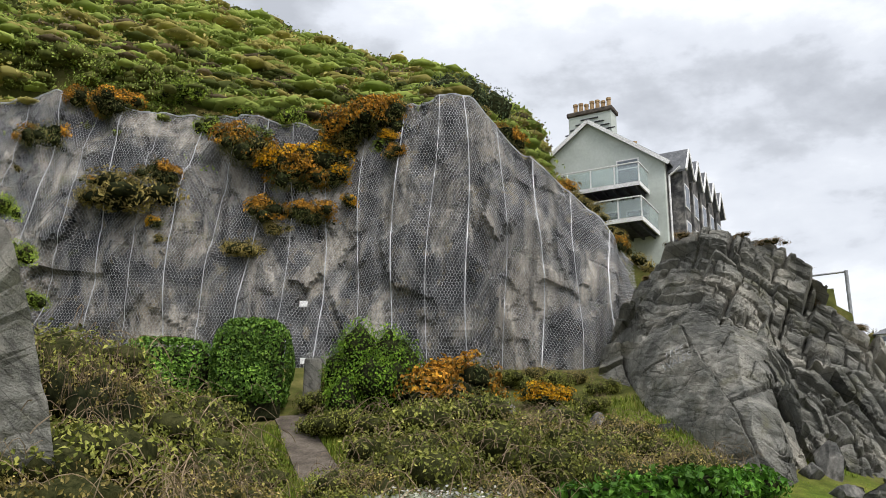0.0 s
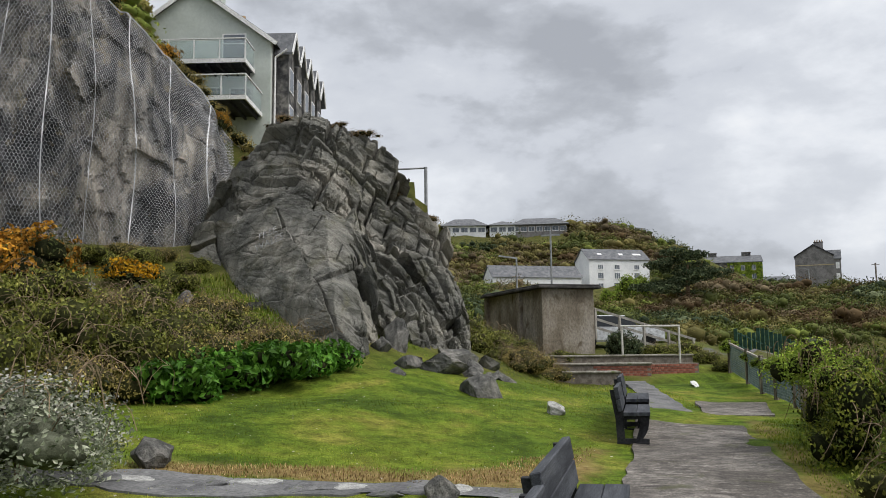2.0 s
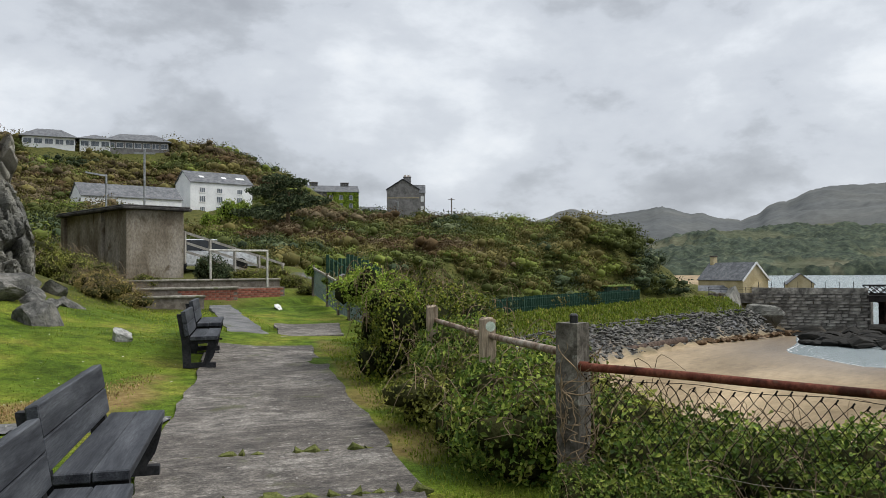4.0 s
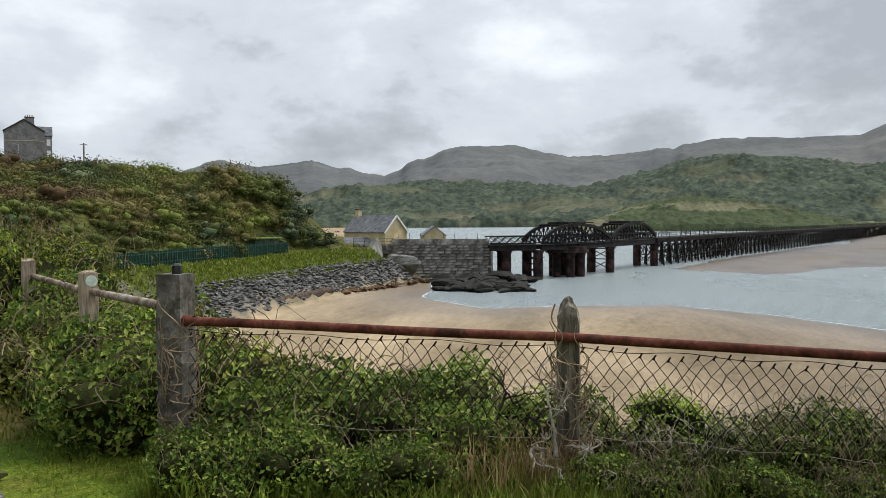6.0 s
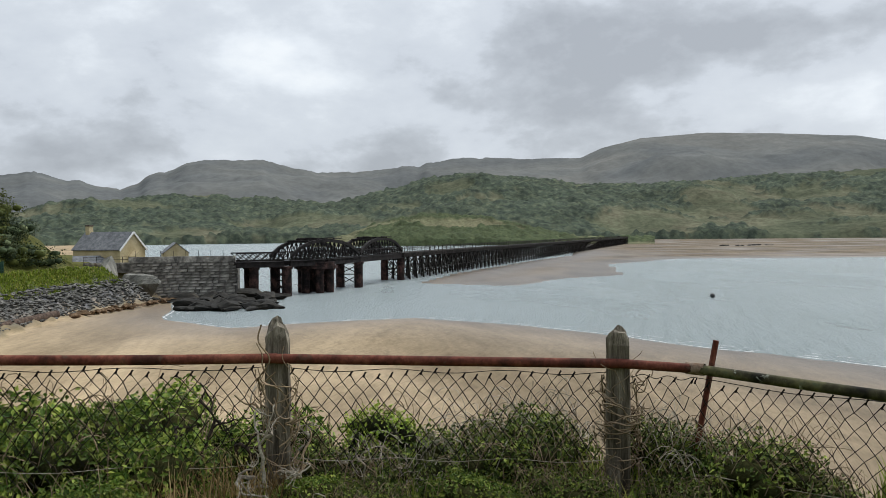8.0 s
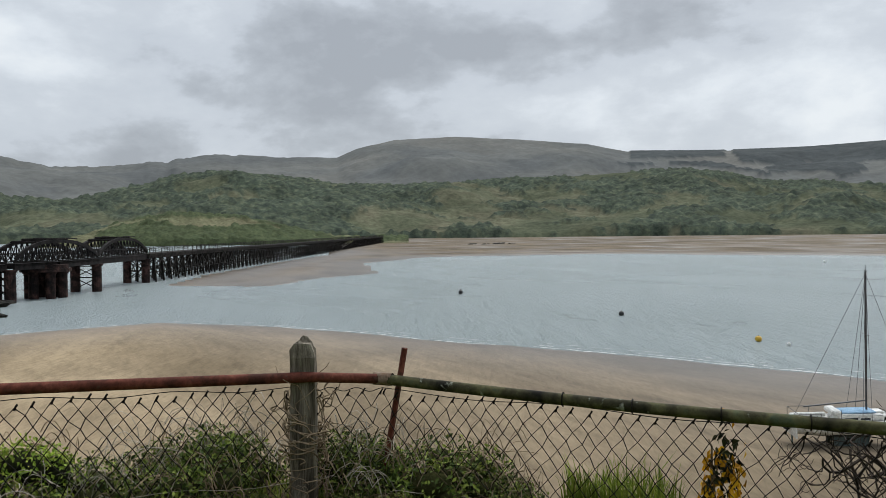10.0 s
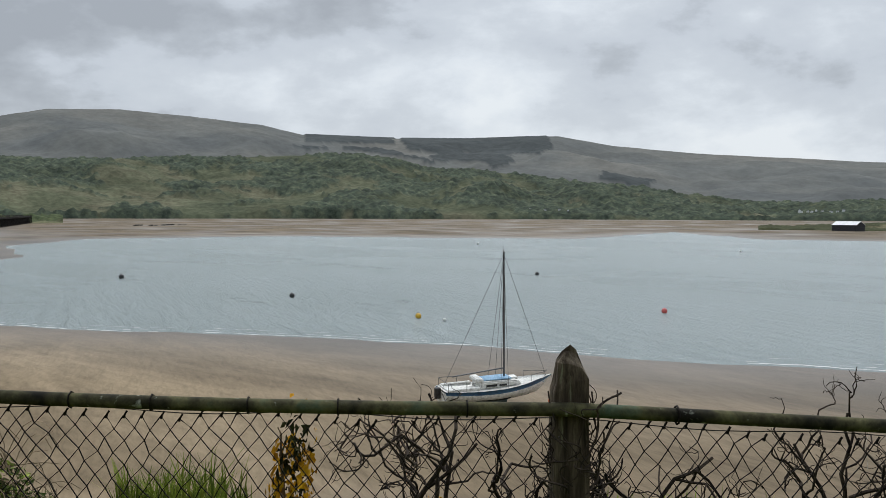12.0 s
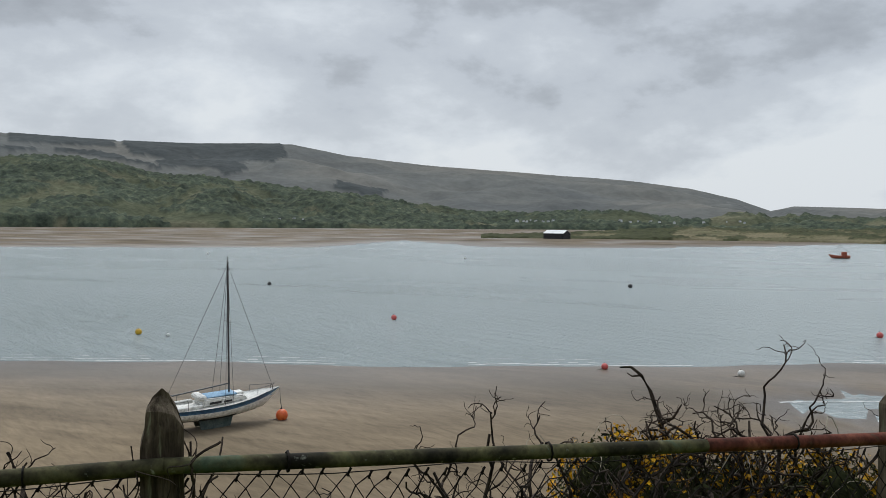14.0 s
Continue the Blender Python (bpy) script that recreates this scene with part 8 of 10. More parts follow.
for k in range(int(LT / bay_len)):
    c = E0 + d * (bay_len * (k + 0.6))
    c2 = c + d * bay_len
    pieces = []
    for s in (-3.0, -1.0, 1.0, 3.0):
        lean = 0.35 * np.sign(s) if abs(s) > 2 else 0.0
        pieces.append(("pile", (*(c + n * (s + lean * 2)), -12.0), (*(c + n * s), DECK - 1.0), 0.38, 0.38))
    pieces.append(("cap_beam", (*(c - n * 3.4), DECK - 1.15), (*(c + n * 3.4), DECK - 1.15), 0.4, 0.4))
    if k < 60:
        pieces.append(("cross_brace", (*(c - n * 3.3), -9.3), (*(c + n * 3.1), DECK - 1.4), 0.16, 0.22))
        pieces.append(("cross_brace", (*(c + n * 3.3), -9.3), (*(c - n * 3.1), DECK - 1.4), 0.16, 0.22))
        for s in (-3.1, 3.1):
            pieces.append(("long_brace", (*(c + n * s), -8.6), (*(c2 + n * s), DECK - 1.2), 0.16, 0.2))
            pieces.append(("long_brace", (*(c2 + n * s), -8.6), (*(c + n * s), DECK - 1.2), 0.16, 0.2))
            pieces.append(("waling", (*(c + n * s), -7.6), (*(c2 + n * s), -7.6), 0.18, 0.22))
    for nm, a, e, w1, w2 in pieces:
        if k < 16:
            bm = bmesh.new()
            bar(bm, a, e, w1, w2)
            part(nm, bm, timber, viaduct)
        else:
            bar(far_bm, a, e, w1, w2)
tagged(part("far_trestle", far_bm, timber, viaduct, "tarred timber trestle frames"), kind="stuff")

# masonry approach wall with its culvert, rocks below
appr = thing("sea_wall_masonry", "rubble-stone sea wall and approach of the viaduct with a culvert", "wall", kind="structure")
W0, W1 = np.array([157.6, 46.0]), np.array([158.4, 18.8])
dW, nW = span_axes(W0, W1)
LW = np.linalg.norm(W1 - W0)
MW = Matrix(((dW[0], nW[0], 0, W0[0]), (dW[1], nW[1], 0, W0[1]), (0, 0, 1, 0), (0, 0, 0, 1)))
bm = boxes((0, 5.0, 0, 9, -12, -3.4), (8.0, LW, 0, 9, -12, -3.2), (5.0, 8.0, 0, 9, -12, -8.3), (5.0, 8.0, 0, 9, -5.0, -3.4), (5.0, 8.0, 2.5, 9, -8.3, -5.0))
bmesh.ops.transform(bm, matrix=MW, verts=bm.verts[:])
part("masonry", bm, rubble, appr)
bm = boxes((8.0, LW, -0.1, 0.7, -3.2, -2.1), (0, 8.0, -0.05, 0.5, -3.4, -3.1))
bmesh.ops.transform(bm, matrix=MW, verts=bm.verts[:])
part("parapet_wall", bm, rubble, appr)
# coursed stones standing proud of the face
sb = boxes((-0.5, 0.5, -0.12, 0.2, -0.22, 0.22), bevel=0.05)
sme = bpy.data.meshes.new("stone_block")
sb.to_mesh(sme)
sb.free()
sme.materials.append(rubble)
rs = random.Random(8)
for r in range(11):
    x = 8.1 + rs.random()
    while x < LW - 0.4:
        wd = rs.uniform(0.8, 1.9)
        ob = new("stone_block", sme)
        ob.parent = appr
        ob.matrix_basis = MW @ pose(x + wd / 2, -0.03 + 0.08 * rs.random(), -9.2 + r * 0.56 + 0.05 * rs.random()) @ Matrix.Diagonal((wd * rs.uniform(0.85, 0.97), rs.uniform(0.7, 1.6), rs.uniform(0.75, 1.2), 1))
        x += wd
for k in range(2):
    bm = bmesh.new()
    for i in range(12):
        t = LW * i / 12
        bar(bm, (t, 0.6 + 0.0 * k, -2.1 if t > 8 else -3.1), (t, 0.6, (-2.1 if t > 8 else -3.1) + 1.1), 0.08, 0.08)
    bar(bm, (0, 0.6, -2.05 - 0.5 * k), (8, 0.6, -2.05 - 0.5 * k), 0.06, 0.06)
    bmesh.ops.transform(bm, matrix=MW, verts=bm.verts[:])
    part("guard_rail", bm, iron, appr)
wet_rock = surf("weeded_wet_rock", ((0.25, (0.012, 0.012, 0.011)), (0.5, (0.026, 0.024, 0.020)), (0.75, (0.06, 0.052, 0.038))), 0.6, rough=0.7, bump=0.8, dist=0.15)
for i, (x, y, sx, sy, h) in enumerate(((155.5, 15.5, 4.5, 5.0, 2.6), (153.5, 22.0, 5, 4.5, 2.4), (151.5, 28, 5, 4, 2.2), (150, 34.5, 4, 3.4, 2.6), (147.5, 31.0, 3, 3, 1.6), (158.3, 10.0, 2.6, 2.2, 1.3), (150.0, 25.0, 3.4, 2.4, 1.2))):
    boulder("shore_rock", x, y, sx, sy, h, 90 + i, "black weed-covered rock at the foot of the sea wall", 20 * i, z=-10.1, mat=wet_rock, sink=0.15, n=3)
for i, (x, y, sx, h) in enumerate(((150.5, 39.5, 4.6, 11.0), (151.5, 34.6, 6.0, 7.0), (149.5, 43.0, 3.0, 6.0))):
    boulder("shore_crag", x, y, sx, sx * 0.8, h, 110 + i, "pale grey rock stack beside the culvert", 40 * i, z=-9.5, mat=rock_mat, sink=0.1)
# weed-brown ledge below the stone slope, black rocks before the wall
weed_rock = surf("rust_brown_weed", ((0.25, (0.05, 0.03, 0.016)), (0.5, (0.12, 0.075, 0.04)), (0.75, (0.22, 0.15, 0.09))), 1.2, rough=0.7, bump=0.8, dist=0.1)
rw = random.Random(61)
for i in range(30):
    t = i / 29
    x, y = 119.5 + 33 * t, float(np.interp(119.5 + 33 * t, [119, 135, 152], [38.0, 32.8, 28.5])) + rw.uniform(-0.8, 0.8)
    boulder("ledge_rock", x, y, rw.uniform(0.9, 1.8), rw.uniform(0.7, 1.2), rw.uniform(0.5, 1.0), 130 + i % 6, "low rock ledge covered in rust-brown weed", rw.uniform(0, 180), z=-9.7, mat=weed_rock, sink=0.1, n=3)
for i in range(46):
    t = rw.random()
    x, y = 131 + 25 * rw.random(), 10 + 15 * t
    boulder("shore_rock", x, y, rw.uniform(2.2, 5.0), rw.uniform(1.8, 3.4), rw.uniform(0.8, 2.2), 140 + i % 5, "black weed-covered rock at the foot of the sea wall", rw.uniform(0, 180), z=-10.1, mat=wet_rock, sink=0.1, n=3)
# riprap along the embankment
rr_pts = np.random.default_rng(4)
n = 2400
rx = rr_pts.uniform(70, 148, n)
ry = np.interp(rx, [40, 62, 91, 115, 132, 150], [46, 46.5, 46.5, 46, 43.5, 38]) - rr_pts.uniform(3.2, 7.8, n)
rz = land(rx, ry)[0]
base_me = [boulder_mesh("riprap_piece", 200 + k, dark_rock, 0.7, 1) for k in range(4)]
arr = []
for me0 in base_me:
    v = np.empty(len(me0.vertices) * 3)
    me0.vertices.foreach_get("co", v)
    f = np.array([p.vertices[:] for p in me0.polygons])
    arr.append((v.reshape(-1, 3), f))
pieces = []
for i in range(n):
    v, f = arr[i % 4]
    s = rr_pts.uniform(0.25, 0.75)
    a = rr_pts.uniform(0, 6.28)
    R = np.array([[math.cos(a), -math.sin(a), 0], [math.sin(a), math.cos(a), 0], [0, 0, 1]])
    pieces.append(((v * np.array([s * 1.5, s, s * 0.6])) @ R.T + (rx[i], ry[i], rz[i] + 0.2), f))
V, F = join_np(pieces)
tagged(new("riprap", mesh_np("riprap", V, F, (dark_rock,))), "loose grey slate riprap along the embankment foot", "rock", kind="stuff")
# outfall pipe on the beach and green railway fence
outf = thing("outfall_pipe", "rusty outfall pipe lying across the top of the beach", "pipe")
V, F = tube_np(lerp((92.0, 40.6, -8.95), (119.0, 38.2, -8.95), 12), 0.55, 12, False)
part_np("pipe", mesh_np("pipe", V, F, (surf("encrusted_pipe", ((0.3, (0.05, 0.035, 0.028)), (0.7, (0.12, 0.085, 0.065))), 1.5, rough=0.9, bump=0.6, dist=0.05),), True), outf)
gfen = thing("railway_fence", "green slatted fence along the railway embankment", "fence")
green_f = surf("green_fence_paint", ((0.3, (0.03, 0.075, 0.055)), (0.7, (0.055, 0.115, 0.085))), 2.0, rough=0.7, bump=0.2)
gp = [(52, 47.0), (66, 47.4), (80, 47.4), (95, 47.3), (108, 47.0), (122, 46.0)]
for a, b2 in zip(gp[:-1], gp[1:]):
    bm = bmesh.new()
    m = 26
    for i in range(m):
        t = i / m
        x, y = a[0] + (b2[0] - a[0]) * t, a[1] + (b2[1] - a[1]) * t
        z = zland(x, y)
        bar(bm, (x, y, z - 0.1), (x, y, z + 1.7), 0.34, 0.06)
    za, zb = zland(*a), zland(*b2)
    for h in (0.4, 1.4):
        bar(bm, (*a, za + h), (*b2, zb + h), 0.08, 0.1)
    part("fence_panel", bm, green_f, gfen)
tn = thing("trackside_hut", "small green-roofed hut beside the railway fence", "hut", pose(117, 48.6, zland(117, 48.6), 0, 0, -8))
part("cabin", boxes((-3.5, 3.5, -1.3, 1.3, -0.5, 1.9), bevel=0.05), surf("dark_green_board", ((0.3, (0.03, 0.06, 0.045)), (0.7, (0.06, 0.10, 0.075))), 1.0, rough=0.8), tn)
part("roof", boxes((-3.9, 3.9, -1.7, 1.7, 1.9, 2.15), bevel=0.05), surf("mossy_roof", ((0.3, (0.09, 0.13, 0.03)), (0.7, (0.16, 0.2, 0.06))), 1.0, rough=0.95), tn)

# ---- boats, buoys, far shore things ----
hull_w = surf("white_gelcoat", ((0.3, (0.60, 0.60, 0.57)), (0.7, (0.74, 0.74, 0.71))), 0.8, rough=0.35, bump=0.05, blot=((0.45, 0.42, 0.34), 1.8, 0.66))
hull_b = surf("dark_antifoul", ((0.3, (0.018, 0.022, 0.024)), (0.7, (0.04, 0.05, 0.05))), 1.5, rough=0.8)
keel_m = surf("weathered_keel", ((0.3, (0.07, 0.10, 0.10)), (0.7, (0.13, 0.16, 0.155))), 2.0, rough=0.85, bump=0.3)
blue_c = surf("blue_canvas", ((0.3, (0.20, 0.33, 0.47)), (0.7, (0.30, 0.45, 0.60))), 2.0, rough=0.8)
blue_s = surf("blue_stripe_paint", ((0.3, (0.035, 0.10, 0.20)), (0.7, (0.06, 0.15, 0.27))), 1.0, rough=0.4)
alu = surf("dark_aluminium", ((0.3, (0.06, 0.06, 0.065)), (0.7, (0.12, 0.12, 0.125))), 2.0, rough=0.5, metal=0.3)
orange = surf("orange_buoy_skin", ((0.3, (0.62, 0.10, 0.02)), (0.7, (0.75, 0.16, 0.035))), 3.0, rough=0.45)
red_b = surf("red_buoy_skin", ((0.3, (0.50, 0.075, 0.07)), (0.7, (0.62, 0.12, 0.11))), 3.0, rough=0.5)
yel_b = surf("yellow_buoy_skin", ((0.3, (0.55, 0.32, 0.02)), (0.7, (0.65, 0.42, 0.03))), 3.0, rough=0.5)
wht_b = surf("white_buoy_skin", ((0.3, (0.6, 0.6, 0.58)), (0.7, (0.72, 0.72, 0.7))), 3.0, rough=0.5)
blk_b = surf("black_buoy_skin", ((0.3, (0.012, 0.012, 0.013)), (0.7, (0.03, 0.03, 0.03))), 3.0, rough=0.5)


def hull_mesh(L, B, D, sheer, mats):
    """Sailing hull: x forward from the transom, keel line at z = 0."""
    ns, nr = 26, 15
    s = np.linspace(0, 1, ns)
    V = []
    for t in s:
        beam = B / 2 * (0.72 + 0.28 * math.sin(min(t / 0.5, 1) * math.pi / 2)) * (1 - max(0, (t - 0.45) / 0.55) ** 2.2)
        top = D * 0.80 + sheer * (t - 0.35) ** 2 * 1.9
        bot = D * (0.10 + 0.32 * abs(t - 0.45) ** 1.6 * 2 + (0.62 * max(0, (t - 0.86) / 0.14) ** 1.8))
        for k in range(nr):
            q = k / (nr - 1) * 2 - 1
            a = abs(q)
            y = beam * math.copysign(min(1, (a * 1.35) ** 0.75), q) if a > 0 else 0.0
            z = bot + (top - bot) * a ** 2.1
            V.append((t * L + 0.35 * (z / D) * (t > 0.85) * (t - 0.85) / 0.15, y, z))
    F = grid_faces(ns, nr)
    V = np.array(V)
    zc = V[F].mean(1)[:, 2] / D
    xc = V[F].mean(1)[:, 0] / L
    line = 0.80 + sheer / D * (xc - 0.35) ** 2 * 1.9
    fm = np.where(zc < 0.30, 1, np.where(zc > line - 0.13, 2, 0))
    deck_i, tr = [], []
    for i in range(ns - 1):
        deck_i.append([i * nr, (i + 1) * nr, (i + 1) * nr + nr - 1, i * nr + nr - 1])
    F2 = np.array(deck_i)
    V = np.concatenate([V, [[0.0, 0.0, D * 0.8]]])
    c = len(V) - 1
    T = np.array([[k, k + 1, c, c] for k in range(nr - 1)])
    allF = np.concatenate([F, F2])
    fm = np.concatenate([fm, np.full(len(F2), 0)])
    return V[:-1], allF, fm


yacht = thing("sailing_yacht", "small white bilge-keel yacht with blue covers aground on the sand", "boat")
V, F, fm = hull_mesh(6.9, 2.3, 1.25, 0.42, None)
hm = mesh_np("hull", V, F, (hull_w, hull_b, blue_s), True, fm)
part_np("hull", hm, yacht, "white hull with a blue sheer stripe and dark bottom")
bm = bmesh.new()
prism(bm, [(-1.0, 0.3), (1.0, 0.3), (0.93, 1.0), (-0.93, 1.0)], 0.0, 0.06, m=pose(0, 0, 0.0, 0, 0, 90))
part("transom", bm, hull_w, yacht)
for s in (-0.45, 0.45):
    bm = bmesh.new()
    prism(bm, [(2.2, -0.35), (3.9, -0.35), (4.1, 0.3), (2.0, 0.3)], s - 0.05, s + 0.05)
    part("bilge_keel", bm, keel_m, yacht)
bm = boxes((0.05, 0.12, -0.03, 0.03, -0.25, 0.95))
part("rudder", bm, keel_m, yacht)
bm = bmesh.new()
prism(bm, [(2.2, 0.98), (5.0, 1.02), (4.7, 1.36), (2.3, 1.44)], -0.68, 0.68)
bmesh.ops.bevel(bm, geom=bm.edges[:], offset=0.07, segments=2, affect="EDGES")
cabin = part("cabin", bm, hull_w, yacht)
for s in (-1, 1):
    part("cabin_window", boxes((2.6, 3.3, s * 0.685 - 0.012, s * 0.685 + 0.012, 1.10, 1.24), bevel=0.01), glass_dark, cabin)
    part("cabin_window", boxes((3.45, 3.95, s * 0.685 - 0.012, s * 0.685 + 0.012, 1.10, 1.22), bevel=0.01), glass_dark, cabin)
bm = boxes((2.35, 4.35, -0.5, 0.5, 1.42, 1.50), bevel=0.03)
part("cabin_cover", bm, blue_c, cabin, "pale blue canvas cover")
part("forehatch", boxes((4.35, 4.85, -0.3, 0.3, 1.28, 1.46), bevel=0.04), hull_w, cabin)
bm = boxes((0.25, 2.15, -0.85, -0.62, 0.92, 1.2), (0.25, 2.15, 0.62, 0.85, 0.92, 1.2), (0.15, 0.3, -0.8, 0.8, 0.9, 1.15), bevel=0.04)
part("cockpit_coaming", bm, hull_w, yacht)
part("spray_hood", boxes((2.0, 2.5, -0.6, 0.6, 1.35, 1.62), bevel=0.08), hull_w, yacht)
bm = boxes((5.0, 6.6, -0.35, 0.35, 0.985, 1.03), bevel=0.02)
part("foredeck", bm, blue_c, yacht, "blue foredeck")
bm = bmesh.new()
rod(bm, (4.05, 0, 1.3), (4.0, 0, 9.0), 0.055, 10)
part("mast", bm, alu, yacht, "dark aluminium mast")
bm = bmesh.new()
rod(bm, (4.0, 0, 2.0), (0.7, 0, 1.75), 0.045, 8)
part("boom", bm, alu, yacht)
bm = bmesh.new()
rod(bm, (4.0, -0.45, 5.6), (4.0, 0.45, 5.6), 0.02, 6)
part("spreader", bm, alu, yacht)
bm = bmesh.new()
rod(bm, (4.0, -0.12, 9.0), (4.0, 0.12, 9.08), 0.03, 6)
rod(bm, (4.0, 0.0, 9.0), (4.0, 0.0, 9.35), 0.015, 6)
part("masthead", bm, alu, yacht)
for e in ((6.9, 0, 1.2), (0.1, 0, 1.1), (3.9, -1.0, 1.05), (3.9, 1.0, 1.05), (3.4, -1.0, 1.05), (3.4, 1.0, 1.05)):
    bm = bmesh.new()
    rod(bm, (4.0, 0, 8.9), e, 0.012, 5)
    part("stay", bm, alu, yacht)
for x in (0.15, 1.3, 5.6, 6.75):
    for s in (-1, 1):
        yy = s * (0.85 if x < 2 else (0.55 if x < 6 else 0.12))
        bm = bmesh.new()
        rod(bm, (x, yy, 0.95), (x, yy, 1.55), 0.016, 6)
        part("stanchion", bm, alu, yacht)
bm = bmesh.new()
for a, b2 in (((6.75, -0.12, 1.55), (6.95, 0, 1.6)), ((6.75, 0.12, 1.55), (6.95, 0, 1.6)), ((6.75, -0.12, 1.55), (5.6, -0.55, 1.55)), ((6.75, 0.12, 1.55), (5.6, 0.55, 1.55)), ((0.15, -0.85, 1.55), (0.15, 0.85, 1.55)), ((0.15, 0.85, 1.55), (1.3, 0.85, 1.55)), ((0.15, -0.85, 1.55), (1.3, -0.85, 1.55))):
    bm = bmesh.new()
    rod(bm, a, b2, 0.018, 6)
    part("pulpit_rail", bm, alu, yacht)
part("outboard", boxes((-0.38, -0.02, -0.16, 0.16, 0.55, 1.2), bevel=0.06), blk_b, yacht)


def buoy(x, y, r, mat, label, z=None, rope=True):
    zz = (-10.0 if z is None else z)
    ob = thing("mooring_buoy", label, "buoy", pose(x, y, zz, 8, 5, 30), "mooring buoys")
    bm = bmesh.new()
    bmesh.ops.create_uvsphere(bm, u_segments=18, v_segments=12, radius=r, matrix=pose(0, 0, r * 0.75))
    part("float", bm, mat, ob, smooth=True)
    bm = bmesh.new()
    rod(bm, (0, 0, r * 1.6), (0, 0, r * 1.95), r * 0.16, 8)
    part("eye", bm, blk_b, ob)
    if rope:
        V, F = tube_np(np.array([(0, 0, r * 0.3), (r * 1.5, r * 0.4, 0.05), (r * 4, -r, 0.04), (r * 6.5, r * 0.6, 0.03)]), 0.03, 5, False)
        part_np("rope", mesh_np("rope", V, F, (blk_b,)), ob)
    return ob


# vegetated spit with its boathouse
dune_m = hill_mat("dune_cover", ((0.3, (0.10, 0.098, 0.055)), (0.7, (0.17, 0.148, 0.095))), ((0.25, (0.035, 0.042, 0.024)), (0.75, (0.075, 0.078, 0.042))), 0.02)
ridge_sheet("dune_spit", 158, 194, 0.06, [158, 162, 165, 170, 173, 176, 181, 194], [-0.85, -0.75, -0.6, -0.35, -0.22, -0.4, -0.3, -0.3], (610, 560), (720, 690), -9.7, 1.2, (6.0, 1.6, 40.0), dune_m, "low grassy dune spit across the channel", rings=30, seed=71, power=0.75, back=40)
bhx, bhy = 1.0 + 590 * math.sin(radians(163.3)), -2.2 + 590 * math.cos(radians(163.3))
house("boathouse", "black boathouse with a pale roof on the sand spit", pose(bhx, bhy, -8.2, 0, 0, 163), 17, 9, 2.6, 2.2, dark_trim, white_r, [], base=2)

yacht.matrix_basis = pose(32.0, -34.4, zland(30.3, -37.7) + 0.30, 3, -1.5, -116.6) @ Matrix.Diagonal((0.95, 0.95, 0.95, 1))
sx, sy = 28.3, -40.0
buoy(sx, sy, 0.34, orange, "large round orange mooring buoy on the sand", zland(sx, sy))
V, F = tube_np(np.array([(28.9, -40.6, -8.0), (28.7, -40.4, -8.7), (28.4, -40.15, zland(28.4, -40.1) + 0.4)]), 0.02, 5, False)
part_np("mooring_line", mesh_np("mooring_line", V, F, (blk_b,)), yacht).matrix_parent_inverse = yacht.matrix_basis.inverted()
for (x, y, r, mt, lab, sand) in ((90.8, -67.6, 0.36, blk_b, "black mooring buoy afloat", 0), (136.8, -65.7, 0.42, blk_b, "black mooring buoy afloat", 0), (63.5, -64.3, 0.33, yel_b, "yellow mooring buoy afloat", 0), (46.5, -87.5, 0.33, red_b, "faded red mooring buoy afloat", 0),
                                 (16.1, -66.0, 0.27, red_b, "faded red buoy at the water's edge", 0), (6.0, -67.3, 0.27, wht_b, "white buoy lying at the water's edge", 0), (-5.1, -97.0, 0.33, red_b, "faded red mooring buoy afloat", 0), (31.5, -150.0, 0.4, blk_b, "black mooring buoy afloat", 0),
                                 (91.0, -123.0, 0.36, blk_b, "black mooring buoy afloat", 0), (59.7, -64.4, 0.2, wht_b, "small white buoy afloat", 0), (102.4, -240.0, 0.4, wht_b, "small white buoy afloat", 0), (193.0, -225.0, 0.45, wht_b, "small white buoy afloat", 0)):
    buoy(x, y, r, mt, lab, max(-10.0, zland(x, y)), rope=y < -60 and x < 20)
# orange workboat at anchor
wb = thing("workboat", "orange-hulled workboat at anchor", "boat", pose(-9.5, -318, -10.4, 0, 0, 10))
V, F, fm = hull_mesh(6.5, 2.6, 1.7, 0.6, None)
wb_or = surf("orange_hull_paint", ((0.3, (0.30, 0.075, 0.04)), (0.7, (0.40, 0.11, 0.06))), 1.0, rough=0.5)
part_np("hull", mesh_np("hull", V, F, (wb_or, hull_b, wb_or), True, fm), wb)
part("wheelhouse", boxes((1.0, 2.6, -0.8, 0.8, 1.3, 2.7), bevel=0.06), wb_or, wb)
bm = bmesh.new()
rod(bm, (3.2, 0, 1.4), (3.2, 0, 5.0), 0.06, 8)
rod(bm, (3.2, 0, 5.0), (0.5, 0, 2.8), 0.04, 6)
rod(bm, (3.2, 0, 5.0), (6.2, 0, 1.9), 0.04, 6)
part("mast", bm, alu, wb)

